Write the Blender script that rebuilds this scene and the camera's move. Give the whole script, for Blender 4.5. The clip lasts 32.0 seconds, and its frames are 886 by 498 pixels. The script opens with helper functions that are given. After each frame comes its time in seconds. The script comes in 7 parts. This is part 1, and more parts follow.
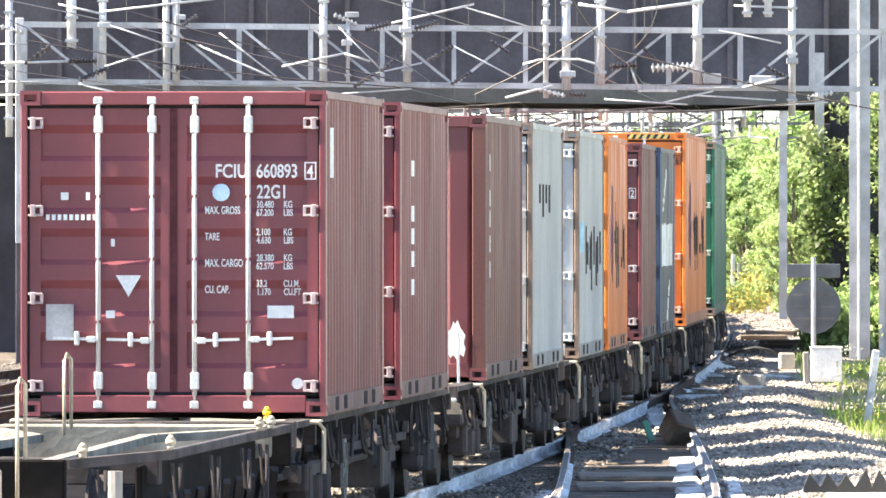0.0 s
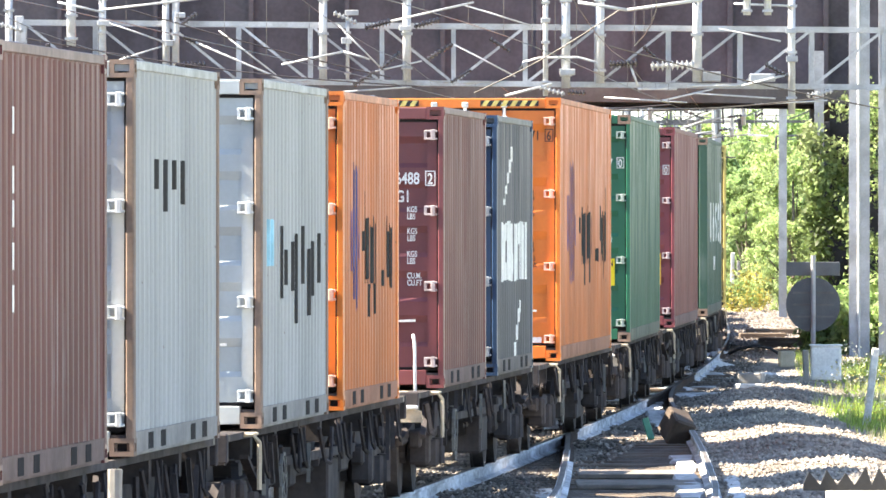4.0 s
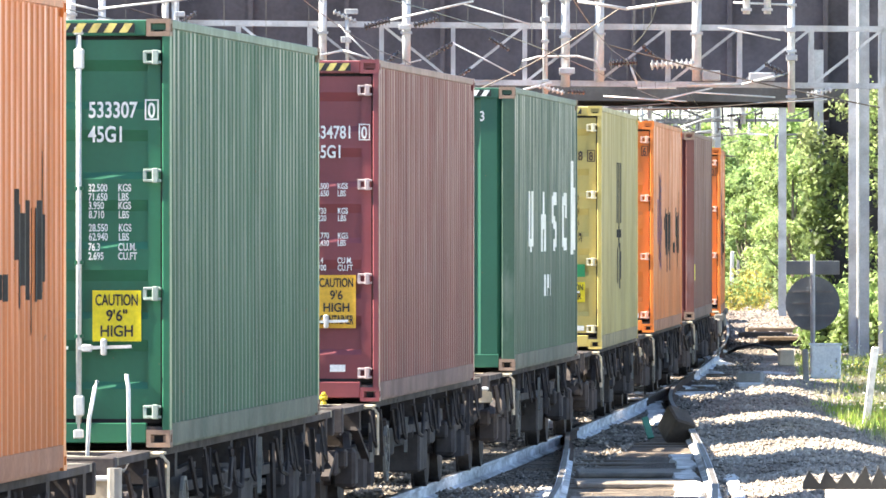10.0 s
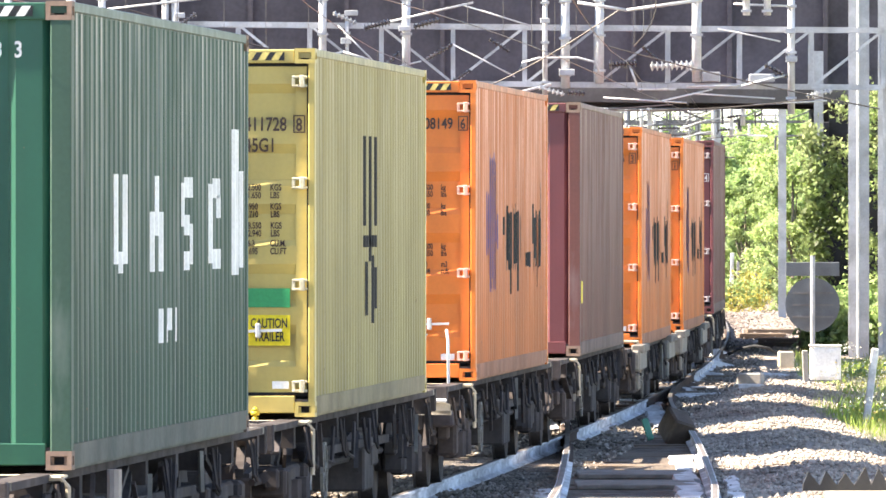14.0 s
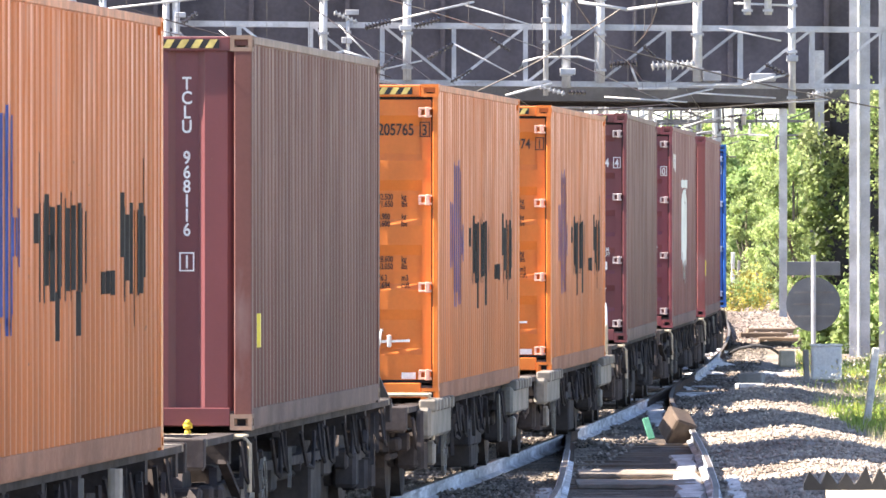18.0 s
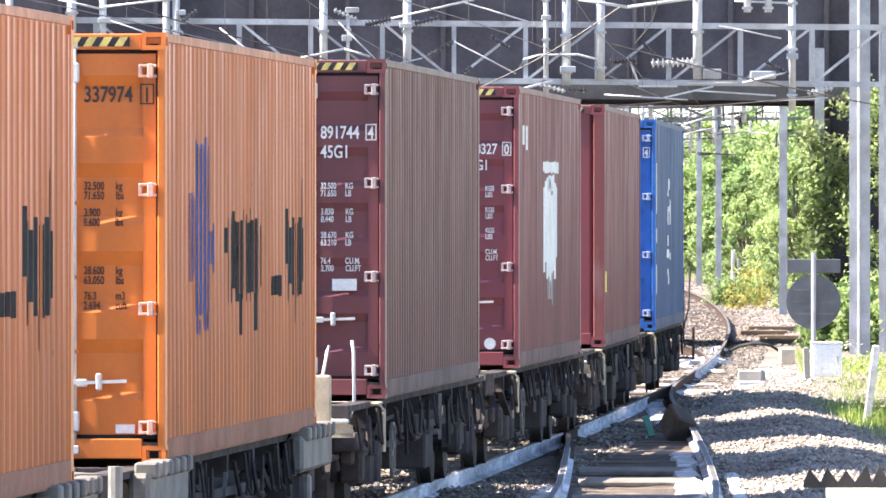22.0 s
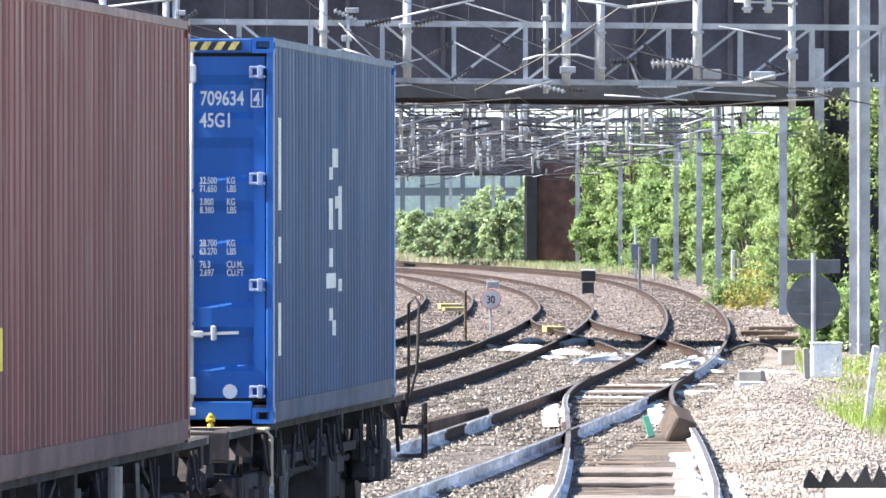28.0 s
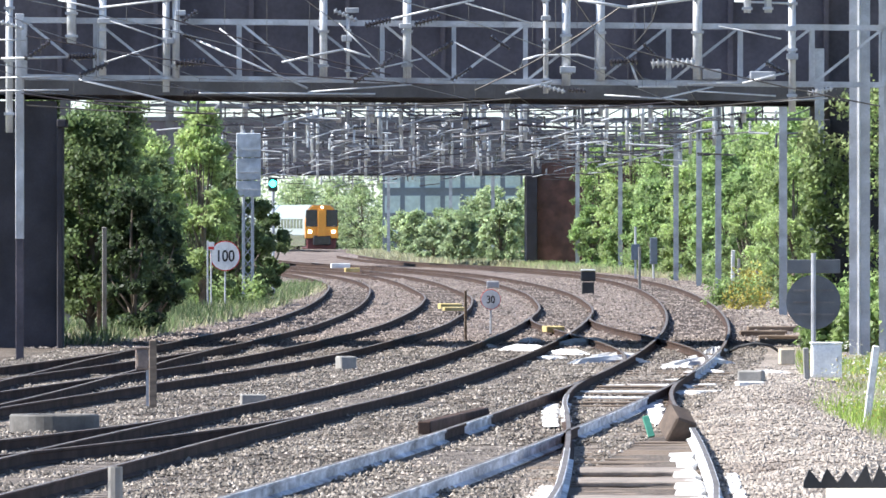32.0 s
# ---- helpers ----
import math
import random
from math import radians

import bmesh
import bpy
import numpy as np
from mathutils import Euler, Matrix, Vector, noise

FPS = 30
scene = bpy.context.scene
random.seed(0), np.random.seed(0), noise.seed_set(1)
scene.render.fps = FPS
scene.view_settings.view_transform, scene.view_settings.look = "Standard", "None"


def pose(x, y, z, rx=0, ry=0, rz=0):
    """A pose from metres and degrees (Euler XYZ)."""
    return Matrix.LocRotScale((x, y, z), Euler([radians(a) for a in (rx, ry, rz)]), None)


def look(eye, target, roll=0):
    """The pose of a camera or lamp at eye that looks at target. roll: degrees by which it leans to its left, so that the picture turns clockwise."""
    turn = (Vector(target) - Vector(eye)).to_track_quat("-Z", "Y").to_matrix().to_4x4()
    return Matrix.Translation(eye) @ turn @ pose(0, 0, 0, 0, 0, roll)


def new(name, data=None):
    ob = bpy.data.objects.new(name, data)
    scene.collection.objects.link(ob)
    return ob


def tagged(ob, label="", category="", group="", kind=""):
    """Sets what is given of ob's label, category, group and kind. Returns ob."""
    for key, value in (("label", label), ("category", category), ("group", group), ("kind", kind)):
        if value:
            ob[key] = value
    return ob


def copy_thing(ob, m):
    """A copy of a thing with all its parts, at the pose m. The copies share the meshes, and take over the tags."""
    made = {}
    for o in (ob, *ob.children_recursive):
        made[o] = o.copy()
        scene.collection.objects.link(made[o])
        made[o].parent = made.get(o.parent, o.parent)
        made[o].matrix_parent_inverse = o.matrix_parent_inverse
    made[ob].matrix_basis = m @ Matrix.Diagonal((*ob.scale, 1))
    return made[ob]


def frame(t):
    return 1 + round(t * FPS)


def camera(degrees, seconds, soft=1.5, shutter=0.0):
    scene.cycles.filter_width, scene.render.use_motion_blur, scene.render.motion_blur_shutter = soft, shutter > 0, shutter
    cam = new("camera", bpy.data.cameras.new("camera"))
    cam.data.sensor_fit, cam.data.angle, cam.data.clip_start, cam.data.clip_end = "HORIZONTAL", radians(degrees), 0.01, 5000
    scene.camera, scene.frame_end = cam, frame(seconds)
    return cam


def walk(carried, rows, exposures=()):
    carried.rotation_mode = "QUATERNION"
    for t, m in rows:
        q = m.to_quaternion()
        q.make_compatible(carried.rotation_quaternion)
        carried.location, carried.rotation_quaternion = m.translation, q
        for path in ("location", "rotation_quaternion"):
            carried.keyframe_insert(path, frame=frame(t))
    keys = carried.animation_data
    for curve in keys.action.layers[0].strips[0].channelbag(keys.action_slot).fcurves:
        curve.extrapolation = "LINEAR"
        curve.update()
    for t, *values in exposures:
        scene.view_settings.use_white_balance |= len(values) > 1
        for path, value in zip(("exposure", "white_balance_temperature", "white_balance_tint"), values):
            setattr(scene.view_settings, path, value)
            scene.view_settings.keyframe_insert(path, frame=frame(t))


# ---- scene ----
# ---- camera: a long lens held by hand on a platform, 2.53 m above the rails ----
LENS = 4.768
EYE = (0.0, 0.0, 2.534)
PER_UNIT = 0.0030423          # degrees of turn for one step of sway
SWAY = [(0, 0.0, 7.6), (0.5, -0.2, 6.1), (1, -0.6, 4.6), (1.5, -0.2, 3.5), (2, 0.0, 3.3), (2.5, -0.4, 2.6), (3, -1.1, 4.6), (3.5, -0.9, 4.6), (5.5, 0.0, 1.7), (6, -0.2, 1.5), (6.5, -0.2, 0.9), (7, -1.3, 0.9), (7.5, -2.0, 2.2), (8, -1.5, 2.0), (8.5, -1.7, 1.7), (9, -1.3, 3.0), (9.5, -0.6, 4.6), (10, -1.3, 2.2), (10.5, -0.2, 0.4), (11, -1.5, 1.7), (11.5, -0.2, 4.6), (12, -0.4, 3.0), (12.5, -0.6, 1.3), (13, -0.6, 4.6), (13.5, 0.9, 7.6), (14, -1.5, 4.6), (14.5, -0.4, 2.4), (16.5, -1.1, 1.5), (17, 0.4, 3.3), (17.5, 0.4, 1.7), (18, 0.0, 3.5), (18.5, 0.2, 2.8), (19, -0.7, 0.4), (19.5, -0.6, 1.5), (20, 0.7, 4.6), (20.5, 0.0, 6.3), (21, -1.5, 3.0), (21.5, -0.4, 0.9), (22, 0.2, -0.7), (22.5, 0.2, -0.4), (23, -0.4, 0.0), (23.5, 1.1, 4.2), (24, 2.4, 7.2), (24.5, 3.1, 5.5), (25, 2.8, 7.0), (25.5, 3.7, 6.8), (27.5, 0.9, 0.4), (28, 0.0, 0.0), (28.5, 0.0, 0.0), (29, 0.7, -1.5), (29.5, -0.2, 0.0), (30, 0.9, 0.6), (30.5, 0.0, 1.7), (31, 0.4, 1.5), (31.5, 0.0, 1.1), (32, 0.0, 0.0)]
EXPOSURES = [(0.0, 2.42, 7250, 9), (9.0, 2.40, 7200, 8), (14.0, 2.42, 7450, 12), (17.0, 2.18, 7350, 16), (20.0, 2.20, 6950, 15), (23.0, 2.14, 6750, 14), (25.0, 2.22, 6700, 14), (28.0, 1.74, 6350, 11), (30.0, 1.46, 6150, 11), (32.0, 1.37, 6150, 10)]
cam = camera(LENS, 32.0, soft=1.6)
walk(cam, [(t, pose(*EYE, 89.8388 + b * PER_UNIT, 0.0, a * PER_UNIT)) for t, a, b in SWAY], EXPOSURES)

# ---- sky and sun: high summer sun from the left, a little behind the camera ----
SUN_TO = Vector((-0.96, -0.035, 1.0)).normalized()
world = bpy.data.worlds.new("sky")
scene.world = world
world.use_nodes = True
wn = world.node_tree.nodes
sky = wn.new("ShaderNodeTexSky")
sky.sky_type, sky.sun_disc = "NISHITA", False
sky.sun_elevation = math.asin(SUN_TO.z)
sky.sun_rotation = math.atan2(SUN_TO.x, SUN_TO.y)
sky.dust_density, sky.air_density, sky.ozone_density = 0.3, 0.7, 2.5
world.node_tree.links.new(sky.outputs[0], wn["Background"].inputs[0])
wn["Background"].inputs[1].default_value = 0.099
sun = new("sun", bpy.data.lights.new("sun", "SUN"))
sun.data.energy, sun.data.angle, sun.data.color = 4.5, radians(0.53), (1.0, 0.95, 0.87)
sun.matrix_world = look(SUN_TO * 100, (0, 0, 0))


# ---- mesh helpers ----
class Mesh:
    def __init__(self):
        self.v, self.f, self.m, self.slot, self.smooth = [], [], [], 0, False

    def add(self, verts, faces):
        n = len(self.v)
        self.v.extend(verts)
        self.f.extend([tuple(i + n for i in f) for f in faces])
        self.m.extend([self.slot] * len(faces))
        return self

    def box(self, x0, x1, y0, y1, z0, z1, b=0.0):
        if b <= 0:
            vs = [(x, y, z) for z in (z0, z1) for y in (y0, y1) for x in (x0, x1)]
            return self.add(vs, [(0, 2, 3, 1), (4, 5, 7, 6), (0, 1, 5, 4), (1, 3, 7, 5), (3, 2, 6, 7), (2, 0, 4, 6)])
        bm = bmesh.new()
        bmesh.ops.create_cube(bm, size=1.0, matrix=Matrix.LocRotScale(((x0 + x1) / 2, (y0 + y1) / 2, (z0 + z1) / 2), None, (x1 - x0, y1 - y0, z1 - z0)))
        bmesh.ops.bevel(bm, geom=bm.edges[:], offset=b, segments=1, affect="EDGES")
        return self.take(bm)

    def take(self, bm):
        bm.verts.index_update()
        self.add([tuple(v.co) for v in bm.verts], [tuple(v.index for v in f.verts) for f in bm.faces])
        bm.free()
        return self

    def obox(self, mat4, sx, sy, sz):
        """A box of that size centred on the pose mat4."""
        vs = [tuple(mat4 @ Vector((x * sx / 2, y * sy / 2, z * sz / 2))) for z in (-1, 1) for y in (-1, 1) for x in (-1, 1)]
        return self.add(vs, [(0, 2, 3, 1), (4, 5, 7, 6), (0, 1, 5, 4), (1, 3, 7, 5), (3, 2, 6, 7), (2, 0, 4, 6)])

    def tube(self, pts, r, n=6, r1=None):
        pts = [Vector(p) for p in pts]
        rings, k = [], len(pts)
        for i, p in enumerate(pts):
            d = (pts[min(i + 1, k - 1)] - pts[max(i - 1, 0)]).normalized()
            a = d.cross(Vector((0, 0, 1)) if abs(d.z) < 0.9 else Vector((1, 0, 0))).normalized()
            c = d.cross(a)
            rr = r if r1 is None else r + (r1 - r) * i / (k - 1)
            rings += [tuple(p + a * math.cos(2 * math.pi * j / n) * rr + c * math.sin(2 * math.pi * j / n) * rr) for j in range(n)]
        fs = [(i * n + j, i * n + (j + 1) % n, (i + 1) * n + (j + 1) % n, (i + 1) * n + j) for i in range(k - 1) for j in range(n)]
        fs += [tuple(reversed(range(n))), tuple((k - 1) * n + j for j in range(n))]
        return self.add(rings, fs)

    def beam(self, p, q, w, h):
        """A bar of section w by h from p to q."""
        p, q = Vector(p), Vector(q)
        d = q - p
        turn = d.to_track_quat("Y", "Z").to_matrix().to_4x4()
        return self.obox(Matrix.Translation((p + q) / 2) @ turn, w, d.length, h)

    def sweep(self, path, section, closed=True):
        """A section of (across, up) points swept along a path of (x, y, z)."""
        k, n = len(path), len(section)
        vs = []
        for i in range(k):
            a, b = path[max(i - 1, 0)], path[min(i + 1, k - 1)]
            dx, dy = b[0] - a[0], b[1] - a[1]
            ln = math.hypot(dx, dy) or 1.0
            nx, ny = dy / ln, -dx / ln
            vs += [(path[i][0] + nx * s, path[i][1] + ny * s, path[i][2] + u) for s, u in section]
        m = n if closed else n - 1
        fs = [(i * n + j, i * n + (j + 1) % n, (i + 1) * n + (j + 1) % n, (i + 1) * n + j) for i in range(k - 1) for j in range(m)]
        if closed:
            fs += [tuple(reversed(range(n))), tuple((k - 1) * n + j for j in range(n))]
        return self.add(vs, fs)

    def data(self, name, materials):
        me = bpy.data.meshes.new(name)
        me.from_pydata(self.v, [], self.f)
        for m in materials:
            me.materials.append(m)
        if any(self.m):
            me.polygons.foreach_set("material_index", self.m)
        if self.smooth:
            me.polygons.foreach_set("use_smooth", [True] * len(self.f))
        bm = bmesh.new()
        bm.from_mesh(me)
        bmesh.ops.recalc_face_normals(bm, faces=bm.faces[:])
        bm.to_mesh(me)
        bm.free()
        return me


def part(name, mesh, material, parent=None, label="", place=None):
    mats = material if isinstance(material, (list, tuple)) else [material]
    ob = new(name, mesh if isinstance(mesh, bpy.types.Mesh) else mesh.data(name, mats))
    if parent:
        ob.parent = parent
    if place is not None:
        ob.matrix_basis = place
    return tagged(ob, label)


def thing(name, label, category, place=None, group="", kind=""):
    ob = new(name)
    ob.empty_display_size = 0.2
    if place is not None:
        ob.matrix_basis = place
    return tagged(ob, label, category, group, kind)


# ---- materials ----
def mat(name, col, rough=0.6, metal=0.0, var=0.25, scale=3.0, fine=40.0, bump=0.15, dirt=None, amount=0.3, stretch=(1, 1, 1), spec=0.5, emit=0.0, island=0.0, grain=0.4):
    m = bpy.data.materials.new(name)
    m.use_nodes = True
    nt = m.node_tree
    N, L = nt.nodes, nt.links
    bs = N["Principled BSDF"]
    bs.inputs["Roughness"].default_value, bs.inputs["Metallic"].default_value = rough, metal
    bs.inputs["Specular IOR Level"].default_value = spec
    tc, mp = N.new("ShaderNodeTexCoord"), N.new("ShaderNodeMapping")
    mp.inputs["Scale"].default_value = stretch
    L.new(tc.outputs["Object"], mp.inputs[0])
    n1, n2 = N.new("ShaderNodeTexNoise"), N.new("ShaderNodeTexNoise")
    n1.inputs["Scale"].default_value, n1.inputs["Detail"].default_value = scale, 5
    n2.inputs["Scale"].default_value, n2.inputs["Detail"].default_value = fine, 3
    L.new(mp.outputs[0], n1.inputs["Vector"]), L.new(tc.outputs["Object"], n2.inputs["Vector"])
    def mixed(kind, a, b, fac):
        x = N.new("ShaderNodeMix")
        x.data_type, x.blend_type = "RGBA", kind
        for i, s in ((6, a), (7, b), (0, fac)):
            if isinstance(s, bpy.types.NodeSocket):
                L.new(s, x.inputs[i])
            else:
                x.inputs[i].default_value = s
        return x.outputs[2]
    def ranged(sock, lo, hi, a=0.35, b=0.65):
        r = N.new("ShaderNodeMapRange")
        L.new(sock, r.inputs[0])
        for i, x in enumerate((a, b, lo, hi)):
            r.inputs[i + 1].default_value = x
        return r.outputs[0]
    c = (*col, 1)
    out = mixed("MIX", tuple(x * (1 - var) for x in col) + (1,), tuple(min(1, x * (1 + var)) for x in col) + (1,), ranged(n1.outputs[0], 0, 1))
    if dirt:
        n3 = N.new("ShaderNodeTexNoise")
        n3.inputs["Scale"].default_value, n3.inputs["Detail"].default_value = scale * 0.37, 8
        n3.inputs["Roughness"].default_value = 0.7
        L.new(mp.outputs[0], n3.inputs["Vector"])
        out = mixed("MIX", out, (*dirt, 1), ranged(n3.outputs[0], 0, amount, 0.4, 0.7))
    out = mixed("MULTIPLY", out, mixed("MIX", (0.72, 0.72, 0.72, 1), (1.1, 1.1, 1.1, 1), ranged(n2.outputs[0], 0, 1)), grain)
    if island:
        g = N.new("ShaderNodeNewGeometry")
        out = mixed("MULTIPLY", out, mixed("MIX", (1 - island,) * 3 + (1,), (1 + island,) * 3 + (1,), g.outputs["Random Per Island"]), 1.0)
    L.new(out, bs.inputs["Base Color"])
    if bump:
        bp = N.new("ShaderNodeBump")
        bp.inputs["Strength"].default_value, bp.inputs["Distance"].default_value = bump, 0.01
        L.new(n2.outputs[0], bp.inputs["Height"]), L.new(bp.outputs[0], bs.inputs["Normal"])
    if emit:
        bs.inputs["Emission Color"].default_value, bs.inputs["Emission Strength"].default_value = c, emit
    return m


def leaf_mat(name, a, b):
    m = mat(name, a, 0.55, var=0.35, scale=0.7, fine=9, bump=0, dirt=b, amount=0.9, island=0.35)
    N, L = m.node_tree.nodes, m.node_tree.links
    bs = N["Principled BSDF"]
    tr, mx = N.new("ShaderNodeBsdfTranslucent"), N.new("ShaderNodeMixShader")
    L.new(bs.inputs["Base Color"].links[0].from_socket, tr.inputs[0])
    mx.inputs[0].default_value = 0.62
    L.new(bs.outputs[0], mx.inputs[1]), L.new(tr.outputs[0], mx.inputs[2])
    L.new(mx.outputs[0], N["Material Output"].inputs[0])
    return m


STEEL = mat("galvanised_steel", (0.46, 0.47, 0.50), 0.5, 0.1, 0.2, 2.5, 30, dirt=(0.27, 0.25, 0.24), amount=0.5)
BRIGHT = mat("bright_galvanised_tube", (0.54, 0.54, 0.55), 0.4, 0.1, 0.15, 3, 30)
DARKSTEEL = mat("sooty_bridge_steel", (0.090, 0.081, 0.096), 0.7, 0, 0.35, 0.8, 12, dirt=(0.12, 0.10, 0.105), amount=0.6, spec=0.15)
WIRE = mat("copper_wire", (0.12, 0.11, 0.10), 0.5, 0.5, 0.2)
INSUL = mat("dark_porcelain", (0.06, 0.052, 0.055), 0.2, 0, 0.2)
PALEINS = mat("grey_porcelain", (0.45, 0.45, 0.45), 0.25, 0, 0.2)
RAILTOP = mat("polished_rail_steel", (0.15, 0.132, 0.118), 0.6, 0.2, 0.25, 1, 30, spec=0.3)
RAILSIDE = mat("rusty_rail_side", (0.068, 0.047, 0.039), 0.85, 0, 0.35, 2, 30, dirt=(0.10, 0.066, 0.048), amount=0.4, spec=0.08)
RAILWHITE = mat("whitewashed_rail_side", (0.74, 0.75, 0.77), 0.7, 0, 0.25, 5, 20, dirt=(0.14, 0.12, 0.11), amount=1.0, stretch=(1, 0.35, 2))
WASH = mat("flaking_whitewash", (0.78, 0.78, 0.77), 0.8, 0, 0.2, 6, 25, 0.3, dirt=(0.34, 0.30, 0.26), amount=0.8, stretch=(1, 0.4, 1))
CONCRETE = mat("weathered_concrete", (0.32, 0.305, 0.28), 0.85, 0, 0.25, 2, 25, 0.3, dirt=(0.22, 0.19, 0.16), amount=0.5)
TIMBER = mat("creosoted_timber", (0.20, 0.15, 0.11), 0.85, 0, 0.35, 4, 30, 0.4, stretch=(0.3, 3, 3))
SLEEPER = mat("dusty_sleeper", (0.24, 0.20, 0.165), 0.9, 0, 0.3, 3, 25, 0.3)
BRICK = mat("dark_red_brick", (0.16, 0.075, 0.06), 0.85, 0, 0.35, 1.5, 25, 0.3, dirt=(0.05, 0.04, 0.045), amount=0.7)
SOOTBRICK = mat("sooty_blue_brick", (0.03, 0.028, 0.036), 0.8, 0, 0.35, 1.5, 20, 0.3, dirt=(0.06, 0.05, 0.055), amount=0.5)
WHITE = mat("white_paint", (0.78, 0.78, 0.77), 0.5, 0, 0.1, 4, 30)
BLACK = mat("black_paint", (0.02, 0.02, 0.022), 0.5, 0, 0.3)
YELLOW = mat("yellow_paint", (0.72, 0.50, 0.03), 0.5, 0, 0.2)
CREAM = mat("cream_paint", (0.62, 0.52, 0.38), 0.6, 0, 0.2, dirt=(0.35, 0.28, 0.2), amount=0.5)
RED = mat("red_paint", (0.55, 0.03, 0.03), 0.5, 0, 0.1)
SIGNGREY = mat("grey_sign_back", (0.13, 0.14, 0.155), 0.5, 0.2, 0.15)
UNDER = mat("grimy_wagon_steel", (0.066, 0.058, 0.060), 0.85, 0, 0.45, 3, 25, 0.3, dirt=(0.10, 0.08, 0.066), amount=0.6, spec=0.12)
DECK = mat("worn_wagon_deck", (0.26, 0.24, 0.2), 0.8, 0, 0.4, 2, 25, 0.3, dirt=(0.1, 0.08, 0.06), amount=0.7)
RUBBER = mat("black_rubber", (0.03, 0.03, 0.032), 0.8, 0, 0.2)
WAGONGREY = mat("grey_wagon_casting", (0.24, 0.225, 0.20), 0.75, 0, 0.3, 3, 25, 0.3, dirt=(0.14, 0.11, 0.08), amount=0.6)
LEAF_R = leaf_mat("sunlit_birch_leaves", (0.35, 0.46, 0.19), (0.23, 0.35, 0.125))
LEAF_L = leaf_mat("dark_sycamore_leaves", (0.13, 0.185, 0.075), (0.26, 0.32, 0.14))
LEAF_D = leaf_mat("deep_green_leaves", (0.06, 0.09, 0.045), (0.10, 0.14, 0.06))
IVY = leaf_mat("ivy_leaves", (0.20, 0.27, 0.10), (0.44, 0.50, 0.26))
PETAL = leaf_mat("white_flowers", (0.80, 0.80, 0.66), (0.75, 0.70, 0.35))
LEAF_Y = leaf_mat("yellow_green_leaves", (0.42, 0.51, 0.22), (0.28, 0.40, 0.14))
# far leaves paled and greyed: distance haze is mixed into the colour
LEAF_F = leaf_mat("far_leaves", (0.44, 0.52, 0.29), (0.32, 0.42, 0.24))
FLOWER = leaf_mat("ragwort_flowers", (0.58, 0.45, 0.10), (0.32, 0.37, 0.12))
GRASS = leaf_mat("summer_grass", (0.28, 0.42, 0.07), (0.45, 0.44, 0.16))
STRAW = leaf_mat("dry_grass", (0.52, 0.47, 0.31), (0.30, 0.36, 0.15))
BARK = mat("grey_bark", (0.16, 0.13, 0.10), 0.9, 0, 0.3, 5, 30, 0.4)
EARTH = mat("grassy_bank", (0.24, 0.24, 0.12), 0.95, 0, 0.4, 0.35, 6, 0.5, dirt=(0.25, 0.2, 0.12), amount=0.7)


def ballast_mat(name, col, dirt):
    m = mat(name, col, 0.9, 0, 0.3, 0.35, 9, 0.0, dirt=dirt, amount=0.9, stretch=(4, 0.6, 1), spec=0.2)
    N, L = m.node_tree.nodes, m.node_tree.links
    bs = N["Principled BSDF"]
    tc, vo, bp = N.new("ShaderNodeTexCoord"), N.new("ShaderNodeTexVoronoi"), N.new("ShaderNodeBump")
    vo.inputs["Scale"].default_value = 24
    L.new(tc.outputs["Object"], vo.inputs["Vector"])
    bp.inputs["Strength"].default_value, bp.inputs["Distance"].default_value = 1.0, 0.035
    L.new(vo.outputs["Distance"], bp.inputs["Height"]), L.new(bp.outputs[0], bs.inputs["Normal"])
    old = bs.inputs["Base Color"].links[0].from_socket
    hs, mx = N.new("ShaderNodeSeparateColor"), N.new("ShaderNodeMix")
    L.new(vo.outputs["Color"], hs.inputs[0])
    r = N.new("ShaderNodeMapRange")
    L.new(hs.outputs[0], r.inputs[0])
    r.inputs[3].default_value, r.inputs[4].default_value = 0.62, 1.32
    cb = N.new("ShaderNodeCombineColor")
    for i in range(3):
        L.new(r.outputs[0], cb.inputs[i])
    mx.data_type, mx.blend_type = "RGBA", "MULTIPLY"
    mx.inputs[0].default_value = 1.0
    L.new(old, mx.inputs[6]), L.new(cb.outputs[0], mx.inputs[7]), L.new(mx.outputs[2], bs.inputs["Base Color"])
    return m


BALLAST = ballast_mat("granite_ballast", (0.158, 0.133, 0.110), (0.095, 0.07, 0.055))
RUSTY = ballast_mat("rust_stained_ballast", (0.245, 0.20, 0.175), (0.145, 0.108, 0.088))
FRESH = ballast_mat("fresh_pale_ballast", (0.365, 0.315, 0.268), (0.21, 0.168, 0.136))
OILY = ballast_mat("oil_stained_ballast", (0.115, 0.092, 0.078), (0.065, 0.048, 0.040))
STONE = mat("loose_granite", (0.235, 0.203, 0.166), 0.9, 0, 0.25, 0.7, 20, 0, dirt=(0.075, 0.062, 0.052), amount=1.0, stretch=(2.4, 0.6, 1), island=0.5)
FARSTEEL = mat("weathered_far_steel", (0.20, 0.195, 0.20), 0.6, 0.1, 0.35, 1.5, 20, dirt=(0.09, 0.075, 0.07), amount=0.7)
PALESTONE = mat("pale_loose_granite", (0.43, 0.375, 0.315), 0.9, 0, 0.2, 0.9, 20, 0, dirt=(0.20, 0.155, 0.125), amount=0.9, stretch=(2.0, 0.7, 1), island=0.35)

# ---- the plan: the freight line and its neighbours, as curves over the distance y ----
FREIGHT = (0.0069, -0.10224, 0.49663, -0.86632, -0.96842, 6.88068, -1.0722)


